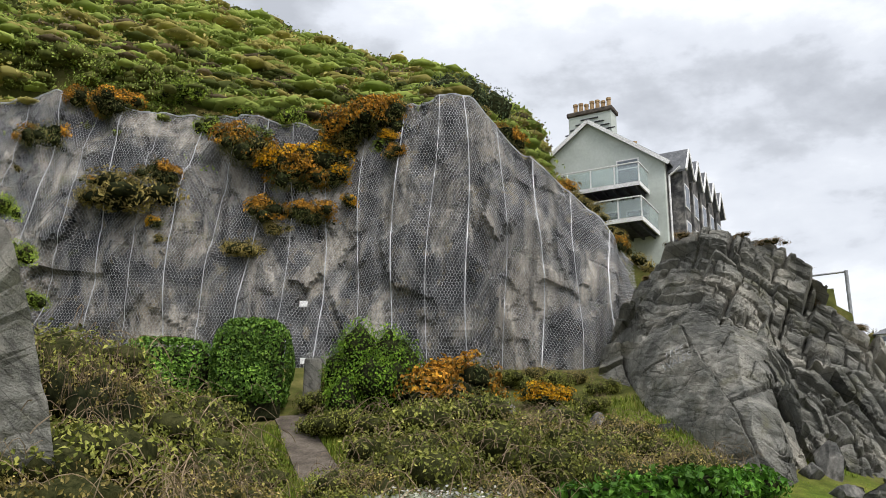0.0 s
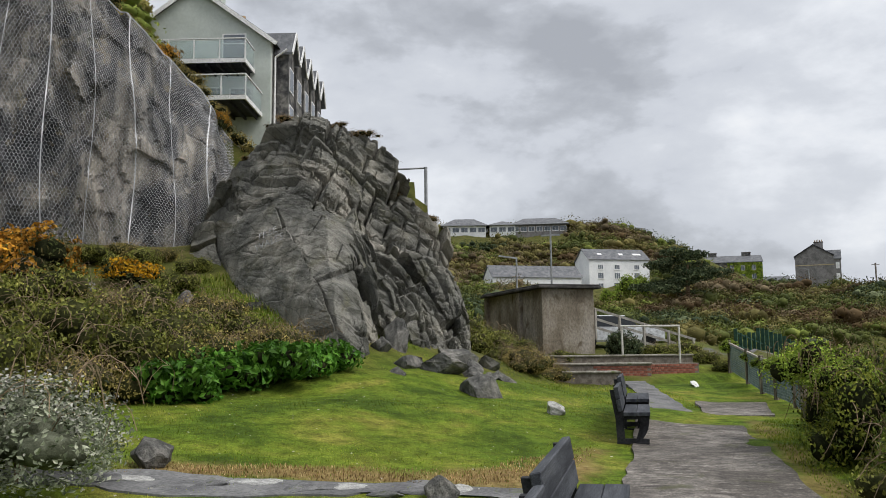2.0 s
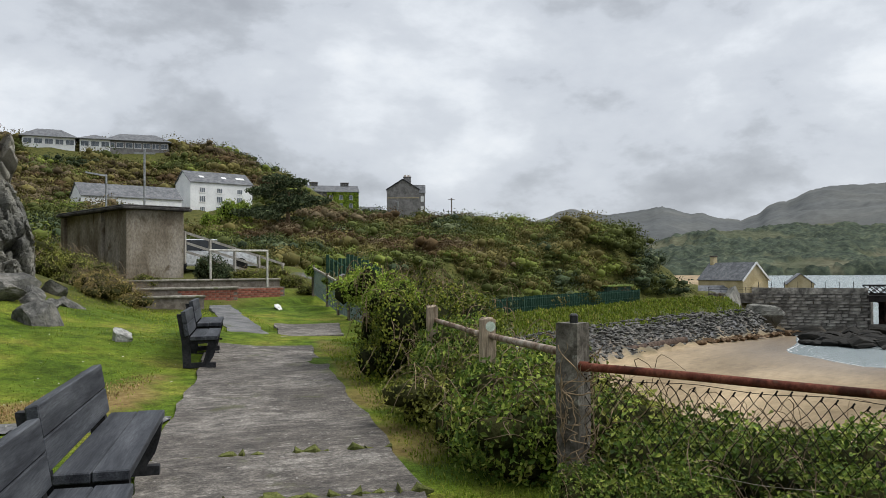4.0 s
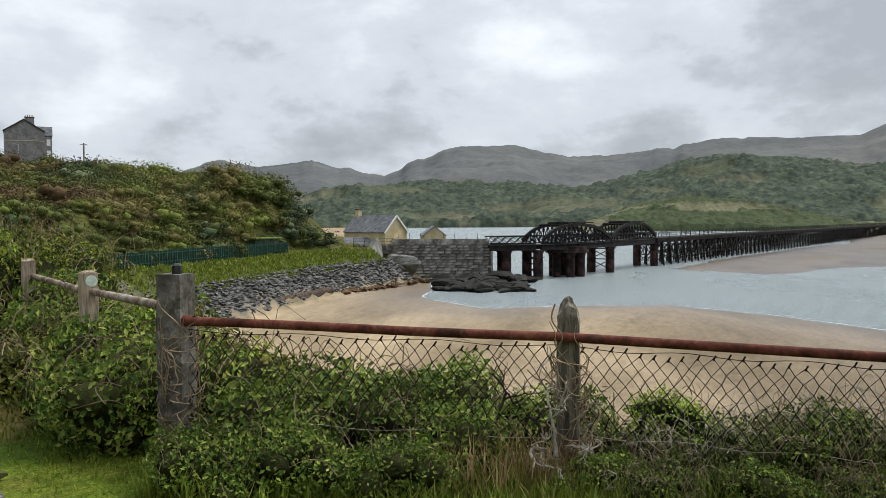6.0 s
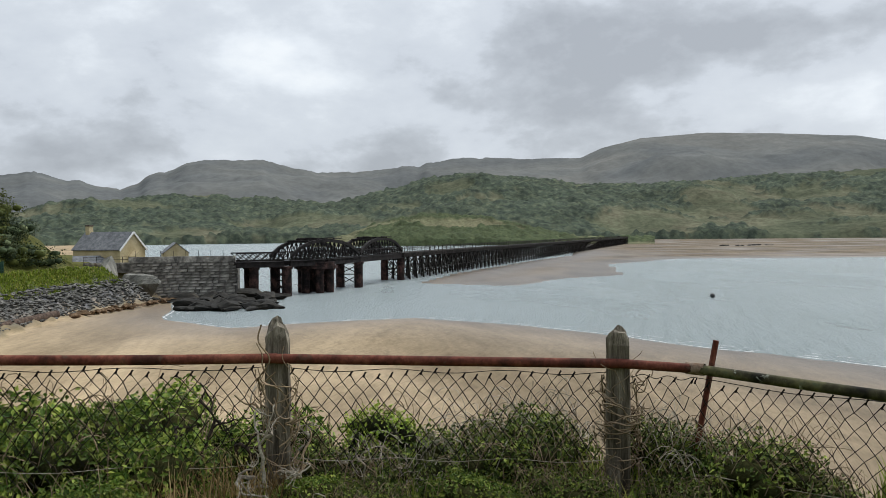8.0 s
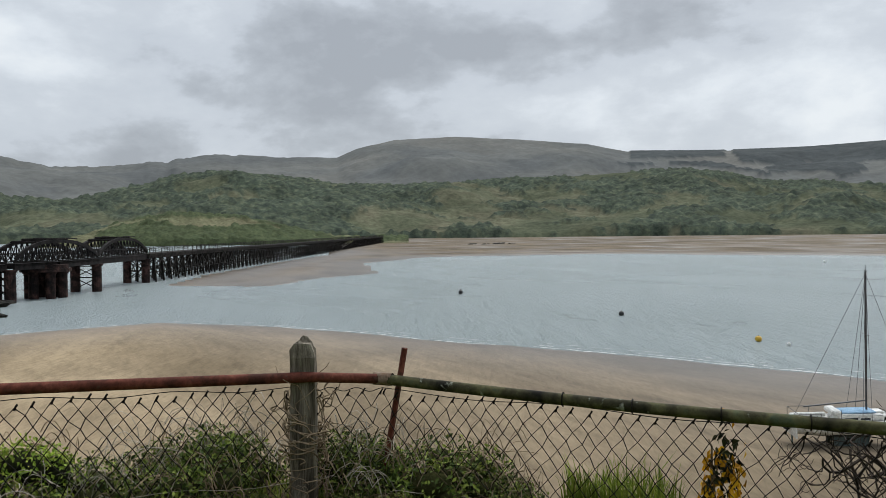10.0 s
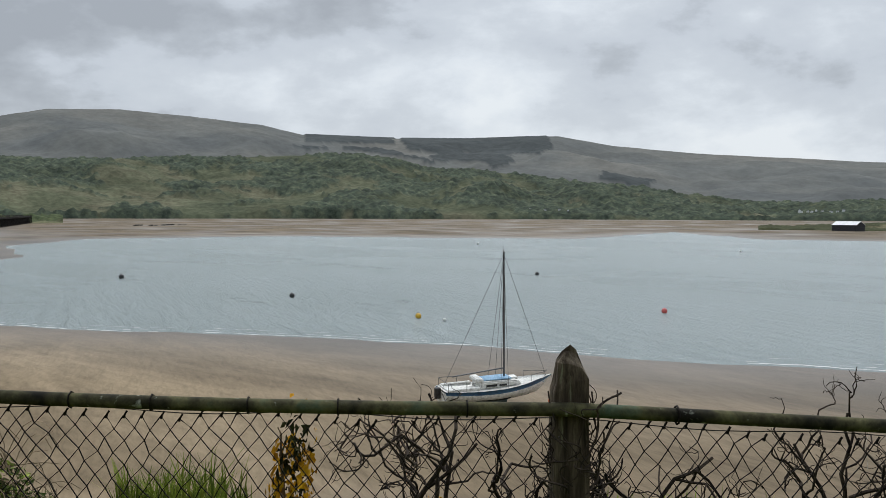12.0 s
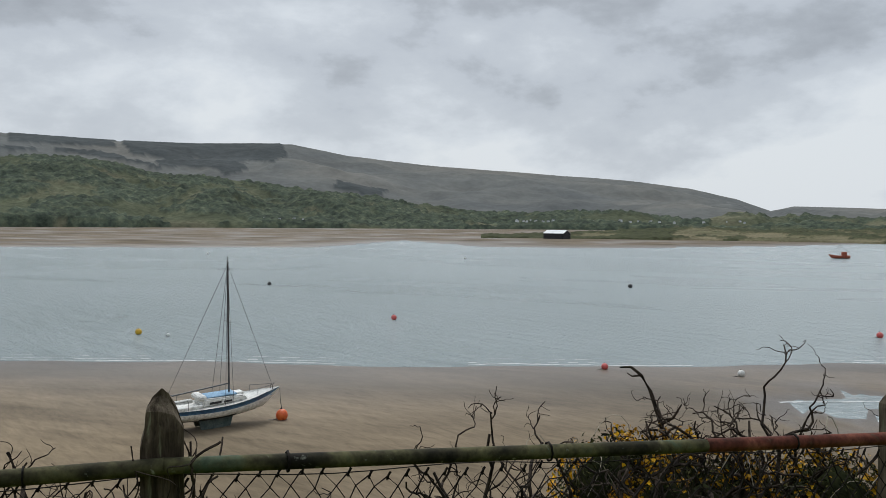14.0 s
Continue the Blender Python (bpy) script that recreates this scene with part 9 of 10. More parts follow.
# scattered houses across the water
fh = thing("far_house", "small white house across the estuary", "house", None, "houses on the far shore")
bm = bmesh.new()
prism(bm, [(-4, -3), (4, -3), (4, 4.2), (0, 7), (-4, 4.2)], -6, 6)
part("wall", bm, white_r, fh)
bm = bmesh.new()
prism(bm, [(-4.5, 3.85), (0, 7.02), (4.5, 3.85), (4.5, 4.1), (0, 7.3), (-4.5, 4.1)], -6.4, 6.4)
part("roof", bm, slate, fh)
rh = random.Random(12)
spots = []
for k in range(30):
    spots.append((rh.uniform(160, 176), 1560 + rh.uniform(-30, 60), rh.uniform(0.1, 0.25)))
for az, el in ((130.2, 0.9), (131.0, 0.9), (135.2, 1.27), (136.2, 1.3), (127.9, 0.95), (125.9, 0.45), (124.0, 0.85), (149.9, 0.95), (150.2, 0.97), (150.5, 0.95), (148.6, 1.05), (148.0, 1.1), (143.0, 0.25), (144.0, 0.2), (145.0, 0.22), (145.6, 0.2), (117.0, 2.6), (139.0, 0.7), (122.0, 0.5)):
    spots.append((az, None, el))
for i, (az, r, el) in enumerate(spots):
    if r is None:
        t = el / 2.9
        r = 1400 + 700 * t
    z = 1.6 + r * math.tan(radians(el)) - 1.5
    m = at(r, az, z, az + 180 + rh.uniform(-50, 50)) @ Matrix.Scale(rh.uniform(0.5, 0.75), 4)
    ob = copy_thing(fh, m) if i else fh
    if i == 0:
        fh.matrix_basis = m

# dark rocks standing out of the far sandbank
rf = random.Random(19)
for i in range(9):
    boulder("bank_rock", 616 + rf.uniform(-5, 5), -306 - 5.2 * i, rf.uniform(2.2, 4.2), rf.uniform(2.0, 3.0), rf.uniform(1.0, 2.0), 150 + i % 4, "dark weedy rock on the far sandbank", rf.uniform(0, 180), z=-9.9, mat=wet_rock, sink=0.15)

# ---- planting ----
R = random.Random(77)
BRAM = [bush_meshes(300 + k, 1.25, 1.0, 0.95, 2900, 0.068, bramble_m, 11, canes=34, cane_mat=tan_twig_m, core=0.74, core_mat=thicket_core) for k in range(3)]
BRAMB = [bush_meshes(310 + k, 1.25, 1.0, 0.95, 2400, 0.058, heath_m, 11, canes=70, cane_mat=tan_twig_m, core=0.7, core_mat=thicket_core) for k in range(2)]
GORSE_R = [bush_meshes(320 + k, 1.2, 0.9, 1.3, 2600, 0.085, gorse_m, 13, 1700, rust_m, 0.085, aspect=0.35) for k in range(2)]
GORSE_Y = [bush_meshes(330 + k, 1.0, 0.8, 1.0, 2000, 0.08, gorse_m, 11, 1000, gflow_m, 0.075, aspect=0.35) for k in range(2)]
ALEX = [bush_meshes(340 + k, 0.9, 0.7, 0.55, 1300, 0.13, alex_m, 9) for k in range(2)]
LIME = [bush_meshes(350 + k, 0.55, 0.5, 0.6, 2300, 0.045, lime_m, 12, canes=10, shell=0.6) for k in range(2)]
ROUND = bush_meshes(360, 1.35, 1.2, 2.5, 14000, 0.07, hedge_m, 18, core=0.8)
DARKB = bush_meshes(361, 1.0, 0.9, 1.3, 2200, 0.10, conifer_m, 9)
IVYB = [bush_meshes(370 + k, 1.0, 0.75, 1.35, 6500, 0.048, ivy_m, 14, canes=40, cane_mat=twig_m, cane_r=0.005) for k in range(2)]
NETT = [bush_meshes(380 + k, 0.75, 0.5, 0.75, 3800, 0.046, nettle_m, 13, canes=22, cane_mat=tan_twig_m, cane_r=0.0035, core=0.55, core_mat=thicket_core) for k in range(3)]

NETD = [bush_meshes(386 + k, 0.75, 0.5, 0.75, 3400, 0.042, dark_bramble_m, 13, canes=90, cane_mat=(pale_twig_m, tan_twig_m)[k], cane_r=0.004, core=0.5, core_mat=thicket_core) for k in range(2)]


def sprinkle(kind, spots, name, label, category="bush", smin=0.85, smax=1.2, group=""):
    for i, s in enumerate(spots):
        x, y = s[:2]
        k = s[2] if len(s) > 2 else R.uniform(smin, smax)
        plant(name, kind[i % len(kind)], x, y, label, category, R.uniform(0, 360), k, group=group)


# slope under the cliff
sprinkle(BRAM, [(0.2, 14.4, 1.2), (2.0, 14.9, 1.1), (-0.6, 15.6, 1.25), (1.2, 16.4, 1.3), (3.0, 16.6, 1.1), (-0.3, 17.6, 1.3), (4.4, 17.2, 0.8), (2.4, 18.2, 1.0), (0.6, 18.6, 1.2), (-1.0, 14.2, 0.9)], "bramble_thicket", "sprawling green bramble thicket on the slope", group="brambles on the slope")
sprinkle(BRAMB, [(1.0, 13.6), (3.4, 15.3), (4.8, 15.6), (1.8, 17.4), (-1.3, 14.2), (3.9, 17.9), (0.1, 16.5)], "bramble_thicket", "brown leggy bramble thicket with bare canes on the slope", group="brambles on the slope")
sprinkle(ALEX, [(2.6, 14.0, 1.2), (3.5, 14.4, 1.2), (4.4, 14.6, 1.25), (5.2, 15.0, 1.1), (3.9, 15.0, 1.2), (2.5, 13.8, 1.0), (1.7, 16.0, 0.8), (3.6, 14.9, 1.0)], "alexanders_clump", "bright green broad-leaved clump at the foot of the slope", "plant", group="fresh green clumps")
plant("round_bush", ROUND, -1.85, 20.0, "dense rounded bright green bush beside the path gap", "bush", 20)
plant("gorse_bush", GORSE_R[0], 0.45, 19.9, "gorse bush with faded orange-brown flowers", "bush", 40, 1.3)
plant("gorse_bush", GORSE_R[1], -0.2, 20.4, "gorse bush with faded orange-brown flowers", "bush", 140, 1.0)
plant("gorse_bush", GORSE_Y[0], 2.7, 21.0, "low gorse bush in yellow flower at the cliff foot", "bush", 10, 0.8)
plant("gorse_bush", GORSE_Y[1], 1.15, 18.5, "small gorse bush in yellow flower", "bush", 70, 0.55)
plant("lime_bush", LIME[0], 0.95, 18.3, "small lime-green shrub among gorse", "bush", 0, 0.8)
sprinkle(BRAM, [(-2.4, 18.9, 0.8), (-0.9, 19.0, 0.8), (3.8, 20.6, 0.55), (-2.9, 20.6, 0.7)], "bramble_thicket", "low green bramble by the path gap")
sprinkle(BRAM, [(-1.2, 22.4, 0.7), (0.4, 22.6, 0.7), (1.9, 22.8, 0.6), (3.3, 22.6, 0.6), (4.4, 22.0, 0.5)], "bramble_thicket", "low green bramble along the cliff foot", group="brambles along the cliff foot")
sprinkle(BRAMB, [(-2.6, 22.5, 0.7), (-0.4, 23.2, 0.6), (1.2, 23.4, 0.6), (2.7, 23.4, 0.55), (3.9, 23.2, 0.5)], "bramble_thicket", "low brown bramble along the cliff foot", group="brambles along the cliff foot")
# clipped hedges
box_m = leafy("clipped_leaf", ((0.0, (0.04, 0.088, 0.016)), (0.5, (0.096, 0.192, 0.029)), (1.0, (0.192, 0.32, 0.048))), 0.45, 0.1)
rngh = np.random.default_rng(9)


def hedge(name, cx, cy, z0, lx, ly, h, ang, n, label, top_round=0.5):
    u = rngh.uniform(-1, 1, (n, 3))
    k = np.argmax(np.abs(u), axis=1)
    P = u.copy()
    P[np.arange(n), k] = np.sign(P[np.arange(n), k])
    l4 = (np.abs(P) ** 3.4).sum(1) ** (1 / 3.4)
    P = P / l4[:, None] * (1 - 0.10 * rngh.random((n, 1)))
    N = unit(np.sign(P) * np.abs(P) ** 4)
    P = P * np.array([lx / 2, ly / 2, h / 2]) + np.array([0, 0, h / 2])
    P[:, :2] *= (1 + 0.06 * fbm(P * 1.5, 2, 4))[:, None]
    keep = P[:, 2] > 0.02
    V, F = leaf_quads(rngh, P[keep], unit(N[keep] + 0.5 * rngh.normal(size=N[keep].shape)), 0.095, 0.6)
    ob = thing(name, label, "hedge", pose(cx, cy, z0, 0, 0, ang))
    part_np("foliage", mesh_np("foliage", V, F, (box_m,)), ob)
    # added dark box: paints the shade seen through the hedge's leaves
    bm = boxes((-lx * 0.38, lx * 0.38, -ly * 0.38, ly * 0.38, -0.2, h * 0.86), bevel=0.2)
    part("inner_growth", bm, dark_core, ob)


hedge("clipped_hedge", -4.75, 20.7, zland(-4.6, 20.4) - 0.1, 2.0, 2.4, 2.5, 10, 13000, "tall clipped dark green hedge with a rounded top")
hedge("clipped_hedge", -6.9, 20.8, zland(-6.9, 20.6) - 0.2, 2.6, 1.6, 2.1, 18, 9000, "lower clipped green hedge beside the tall one")
gp2 = thing("gate_post", "stone gate post at the path gap between hedges", "post", pose(-3.25, 20.9, zland(-3.25, 20.9)))
part("shaft", boxes((-0.2, 0.2, -0.2, 0.2, -0.2, 1.25), bevel=0.03), rock_mat, gp2)
for (x, z) in ((-4.22, 6.5), (-4.1, 4.75)):
    nb = thing("notice_plate", "small white plate fixed to the netting", "plate", pose(x, 24.55, z, 0, 0, 0))
    part("plate", boxes((-0.12, 0.12, -0.012, 0.012, -0.09, 0.09), bevel=0.004), white_t, nb)

# left-hand bank
sprinkle(BRAMB, [(-4.0, 9.4), (-3.6, 11.0), (-4.6, 11.8), (-3.2, 12.6), (-5.4, 12.8), (-6.0, 14.4, 1.3)], "bramble_thicket", "tangled thicket of bare brown canes on the bank", group="tangled thickets on the bank")
sprinkle(BRAM, [(-4.2, 15.3, 1.35), (-5.4, 13.9, 1.5), (-3.9, 13.9, 1.2), (-6.4, 16.4, 1.4), (-7.6, 17.4, 1.4), (-5.2, 16.8, 1.45), (-4.9, 10.2), (-7.0, 15.3, 1.5), (-4.7, 14.6, 1.3)], "bramble_thicket", "green bramble thicket on the bank", group="tangled thickets on the bank")
sprinkle(LIME, [(-5.4, 15.0, 1.3), (-4.6, 16.2, 1.2), (-6.3, 16.9, 1.4), (-5.9, 15.7, 1.1)], "lime_bush", "lime-green shrub on the bank")
plant("gorse_bush", GORSE_R[0], -3.55, 9.9, "small gorse bush with rusty flowers", "bush", 30, 0.5)
plant("gorse_bush", GORSE_Y[0], -5.6, 9.3, "gorse in yellow flower on the rock spur", "bush", 30, 0.5, z=2.6)
sprinkle(IVYB, [(-5.3, 10.6, 0.5), (-5.9, 10.2, 0.6)], "ivy_patch", "ivy trailing over the rock spur")
for k, (x, y, z, s) in enumerate(((-4.95, 9.6, 3.45, 0.45), (-5.15, 9.6, 4.0, 0.5), (-5.5, 9.6, 4.6, 0.6))):
    plant("ivy_patch", LIME[k % 2], x, y, "bright green ivy on the rock spur", "ivy", 60 * k, s, z=z)
plant("dead_shrub", bush_meshes(391, 0.9, 0.8, 1.9, 700, 0.05, heath_m, 8, canes=90, cane_mat=twig_m, cane_r=0.005), -5.6, 13.2, "grey leggy half-bare shrub", "bush", 0, 1.0)

# silver bush with white blossom by the lawn
plant("flowering_bush", bush_meshes(392, 1.25, 1.05, 1.35, 9500, 0.052, silver_m, 16, 1500, white_m, 0.04, canes=24, cane_mat=tan_twig_m, ftop=0.3, core=0.42, core_mat=silver_core), 0.2, 8.55, "grey-leaved bush covered in white blossom on the lawn edge", "bush", 0, (1.05, 1.0, 0.82))
plant("flowering_bush", bush_meshes(393, 0.9, 0.8, 0.8, 1800, 0.075, silver_m, 10, 900, white_m, 0.055, canes=16, cane_mat=pale_twig_m, ftop=0.4), 0.15, 9.9, "low grey-leaved bush with white blossom", "bush", 0, 0.8)
sprinkle(BRAM, [(-1.2, 8.7, 0.75), (-1.9, 10.2, 0.75), (-1.1, 11.5, 0.8), (0.4, 12.0, 0.8), (-0.6, 12.6, 0.75)], "bramble_thicket", "green bramble at the lawn's edge")

# cliff gorse and ivy, rooted in the face
CG = [(-13.5, 12.3, 1.0, "R"), (-10.3, 10.5, 1.5, "H"), (-9.6, 10.9, 0.8, "R"), (-11.0, 10.4, 0.9, "H"), (-9.2, 9.3, 0.55, "Y"), (-9.1, 8.8, 0.3, "H"), (-6.5, 8.7, 0.75, "H"), (-5.9, 9.9, 0.8, "R"), (-5.5, 12.0, 1.2, "Y"), (-4.3, 12.1, 1.35, "Y"), (-4.0, 11.3, 1.1, "Y"), (-4.9, 10.9, 1.0, "R"), (-5.2, 11.4, 1.1, "R"), (-7.0, 12.2, 1.15, "R"), (-6.2, 12.0, 1.0, "H"), (-2.9, 13.3, 1.5, "R"), (-2.2, 13.6, 1.1, "R"), (-3.6, 13.0, 1.0, "H"), (-1.85, 12.9, 0.5, "Y"), (-1.5, 12.1, 0.5, "R"), (-3.25, 10.4, 0.55, "Y"), (-4.4, 9.7, 0.85, "R"), (-4.9, 9.9, 0.6, "R"), (-5.5, 9.4, 0.5, "H"), (-12.6, 14.0, 0.9, "R"), (-11.4, 13.7, 0.9, "R"), (-11.8, 10.7, 0.3, "R"), (-14.2, 11.2, 0.3, "H")]
HEATH = [bush_meshes(400 + k, 1.2, 1.0, 0.9, 1200, 0.11, heath_m, 11, aspect=0.4) for k in range(3)]
for i, (x, z, s, t) in enumerate(CG):
    v = (z - 3.2) / (np.interp(x, CL_X, CL_T) - 3.2)
    X, Y, Z = cliff_shape(np.array([x]), np.array([min(v, 1.15)]))
    kind = {"R": GORSE_R[i % 2], "Y": GORSE_Y[i % 2], "H": HEATH[i % 3]}[t]
    lab = {"R": "gorse with rusty flowers rooted in the cliff", "Y": "gorse in bright yellow flower rooted in the cliff", "H": "dull green bush rooted in the cliff"}[t]
    plant("cliff_gorse" if t != "H" else "cliff_bush", kind, x, float(Y[0]) - 0.05, lab, "bush", R.uniform(0, 360), s, z=z - 0.45 * s, tilt=(25, 0))
# along the brow
bxs = np.concatenate([np.arange(-19.5, 1.0, 0.7), np.arange(1.2, 7.2, 0.42)])
for i, x in enumerate(bxs):
    z = float(np.interp(x, CL_X, CL_T))
    t = i % 5
    kind, lab = (HEATH[i % 3], "wind-cut heathy shrub on the cliff brow") if t != 2 else (GORSE_R[i % 2], "gorse with rusty flowers on the cliff brow")
    plant("brow_shrub", kind, x, 27.3 + 0.4 * R.random(), lab, "bush", R.uniform(0, 360), R.uniform(0.55, 0.85), z=z - 0.05, group="shrubs along the cliff brow")
sprinkle(LIME, [(-2.0, 27.0, 1.6), (-1.0, 27.1, 1.6), (-6.5, 27.0, 1.5), (-7.4, 27.2, 1.3), (-9.4, 27.2, 1.7), (-8.4, 27.0, 1.5), (-10.1, 27.1, 1.4), (-5.4, 27.1, 1.5)], "lime_bush", "lime-green shrub on the cliff brow")
tr = bush_meshes(410, 2.7, 2.2, 3.9, 13000, 0.13, conifer_m, 20, core=0.84)
plant("evergreen_tree", tr, 0.5, 36.2, "dense dark evergreen tree on the skyline", "tree", 0, 1.0, z=16.6)
sprinkle(HEATH, [(7.7, 24.6, 0.5), (8.2, 24.4, 0.45)], "brow_shrub", "reddish heath on top of the outcrop")
CREST = [bush_meshes(440 + k, 1.0, 0.7, 0.5, 1500, 0.06, bracken_m, 9, canes=20) for k in range(2)]
for i, (u, v, k) in enumerate(((0.30, 1.0, 0.35), (0.36, 1.0, 0.5), (0.52, 0.99, 0.4), (0.60, 1.0, 0.5), (0.68, 1.0, 0.55), (0.74, 0.99, 0.6), (0.79, 1.0, 0.5), (0.84, 0.98, 0.45), (0.20, 0.97, 0.3))):
    p = outcrop(np.array([u]), np.array([v]))[0]
    plant("rock_heath", CREST[i % 2], float(p[0]), float(p[1]) + 0.1, "reddish-brown heath on top of the outcrop", "bush", 50 * i, k, z=float(p[2]), sink=0.02)
sprinkle(BRAMB, [(12.6, 18.9, 0.8), (13.6, 19.6, 0.8), (14.3, 20.4, 0.7), (12.2, 18.0, 0.6), (14.9, 22.0, 0.7)], "bramble_thicket", "brown bracken and bramble beside the outcrop")
sprinkle(BRAM, [(14.2, 21.8, 0.8), (15.3, 23.4, 0.8), (15.7, 25.0, 0.9), (15.8, 26.6, 1.2), (15.9, 28.5, 1.5), (16.6, 22.6, 0.45)], "bramble_thicket", "green bramble between outcrop and hut")
plant("dark_shrub", DARKB, 20.2, 23.6, "dark evergreen shrub beside the hut", "bush", 0, 0.85)
sprinkle(BRAM, [(21.3, 22.7, 0.6), (22.3, 22.6, 0.7), (20.9, 19.4, 0.5), (21.4, 20.6, 0.6)], "bramble_thicket", "green bramble beside the terrace")
sprinkle(LIME, [(17.7, 15.4, 0.55), (16.5, 13.95, 0.6), (19.0, 16.9, 0.5), (20.6, 19.0, 0.7)], "ivy_topped_post", "ivy crown on a fence post", "ivy", group="ivy crowns on the netted fence")
for g in [o for o in scene.objects if o.name.startswith("ivy_topped_post")]:
    g.location.z += 0.72

# ivy and bramble swallowing the fence beside the path
for i, (x, y, s, h) in enumerate(((9.0, 6.3, 0.95, 1.05), (10.05, 7.0, 0.95, 1.1), (11.15, 7.9, 0.9, 1.05), (12.3, 8.9, 0.8, 1.0), (13.4, 9.9, 0.6, 0.8), (10.2, 6.4, 1.2, 1.0), (11.6, 7.8, 1.2, 1.0), (13.0, 9.2, 1.2, 0.95))):
    plant("ivy_bank", IVYB[i % 2], x, y, "mass of glossy ivy and bramble over the fence", "ivy", 77 * i, (s, s, h), group="ivy banks over the fence")
sprinkle(LIME, [(8.9, 6.6, 1.0), (9.6, 7.4, 1.1), (10.4, 8.2, 1.1), (11.3, 9.0, 1.0)], "ivy_bank", "yellow-green ivy topping the fence", "ivy")
for g in [o for o in scene.objects if o.name.startswith("ivy_bank")][-4:]:
    g.location.z += 0.85
for i, (x, y, s) in enumerate(((7.75, 4.95, 0.9), (7.35, 4.45, 0.95), (6.95, 4.05, 0.95), (6.5, 3.5, 0.95), (6.15, 3.1, 0.95), (5.8, 2.75, 0.9), (7.9, 4.5, 1.1), (7.1, 3.5, 1.1), (6.4, 2.7, 1.1), (8.5, 5.3, 1.0))):
    plant("bramble_bank", NETT[i % 3] if i % 2 else BRAM[i % 3], x, y, "bramble and dead stems grown through the fence", "bush", 61 * i, s * (1.25 if i % 2 else 0.78), group="brambles through the fence")
# below the rail, seaward side
for i, (x, y, s, k) in enumerate(((5.75, 1.85, 0.95, 0), (5.9, 1.2, 0.9, 1), (5.75, 0.6, 0.75, 2), (6.3, 1.6, 1.1, 1), (6.4, 0.8, 1.0, 0), (5.75, -0.35, 0.55, 0), (5.8, -0.9, 0.62, 1), (5.75, -1.45, 0.66, 2), (5.5, -2.3, 0.62, 0), (5.25, -2.6, 0.68, 1), (5.95, -1.5, 0.7, 0), (4.95, -2.85, 0.5, 2), (6.2, 0.1, 0.8, 2), (5.15, 1.5, 0.6, 0), (5.2, 0.9, 0.55, 1), (5.25, -0.55, 0.42, 2), (5.2, -1.05, 0.45, 0), (5.2, -1.6, 0.4, 1), (5.35, -0.2, 0.4, 0), (5.05, -2.15, 0.42, 2), (5.15, 2.0, 0.6, 1))):
    plant("nettle_bank", NETT[k] if y > -0.3 or x < 5.3 and k == 0 else NETD[i % 2], x, y, "nettles, bramble and dead stems along the fence", "bush", 47 * i, (s * 1.1, s * 1.1, s * 1.0), group="growth along the fence")
sprinkle(LIME, [(5.95, -0.6, 0.55), (6.0, 0.3, 0.3), (6.6, 2.6, 0.7), (6.9, 3.2, 0.8), (5.9, 1.9, 0.6), (5.75, 2.6, 0.6)], "spurge_clump", "yellow-green spurge clump behind the fence", "plant")
for g in [o for o in scene.objects if o.name.startswith("spurge_clump")]:
    g.location.z += 0.28
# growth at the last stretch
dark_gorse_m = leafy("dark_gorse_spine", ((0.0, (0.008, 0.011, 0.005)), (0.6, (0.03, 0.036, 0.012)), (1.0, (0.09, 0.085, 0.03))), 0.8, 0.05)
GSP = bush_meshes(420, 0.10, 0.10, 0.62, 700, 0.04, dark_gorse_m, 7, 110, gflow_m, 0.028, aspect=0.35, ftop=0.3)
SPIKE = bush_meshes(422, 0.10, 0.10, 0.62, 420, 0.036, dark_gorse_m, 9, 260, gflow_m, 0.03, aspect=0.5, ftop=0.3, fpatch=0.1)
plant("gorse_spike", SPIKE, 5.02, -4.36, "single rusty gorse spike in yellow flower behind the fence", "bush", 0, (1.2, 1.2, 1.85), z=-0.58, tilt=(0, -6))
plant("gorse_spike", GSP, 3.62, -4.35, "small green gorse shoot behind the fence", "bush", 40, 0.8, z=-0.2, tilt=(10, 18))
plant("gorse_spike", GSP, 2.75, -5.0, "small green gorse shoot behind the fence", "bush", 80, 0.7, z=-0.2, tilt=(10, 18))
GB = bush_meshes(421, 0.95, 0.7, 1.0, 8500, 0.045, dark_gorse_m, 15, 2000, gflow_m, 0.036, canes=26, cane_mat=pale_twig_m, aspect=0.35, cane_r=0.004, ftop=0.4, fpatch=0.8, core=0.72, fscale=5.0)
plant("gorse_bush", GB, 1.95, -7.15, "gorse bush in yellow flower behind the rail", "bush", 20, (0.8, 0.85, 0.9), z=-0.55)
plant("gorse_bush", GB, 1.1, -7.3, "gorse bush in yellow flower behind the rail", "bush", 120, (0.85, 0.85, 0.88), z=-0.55)


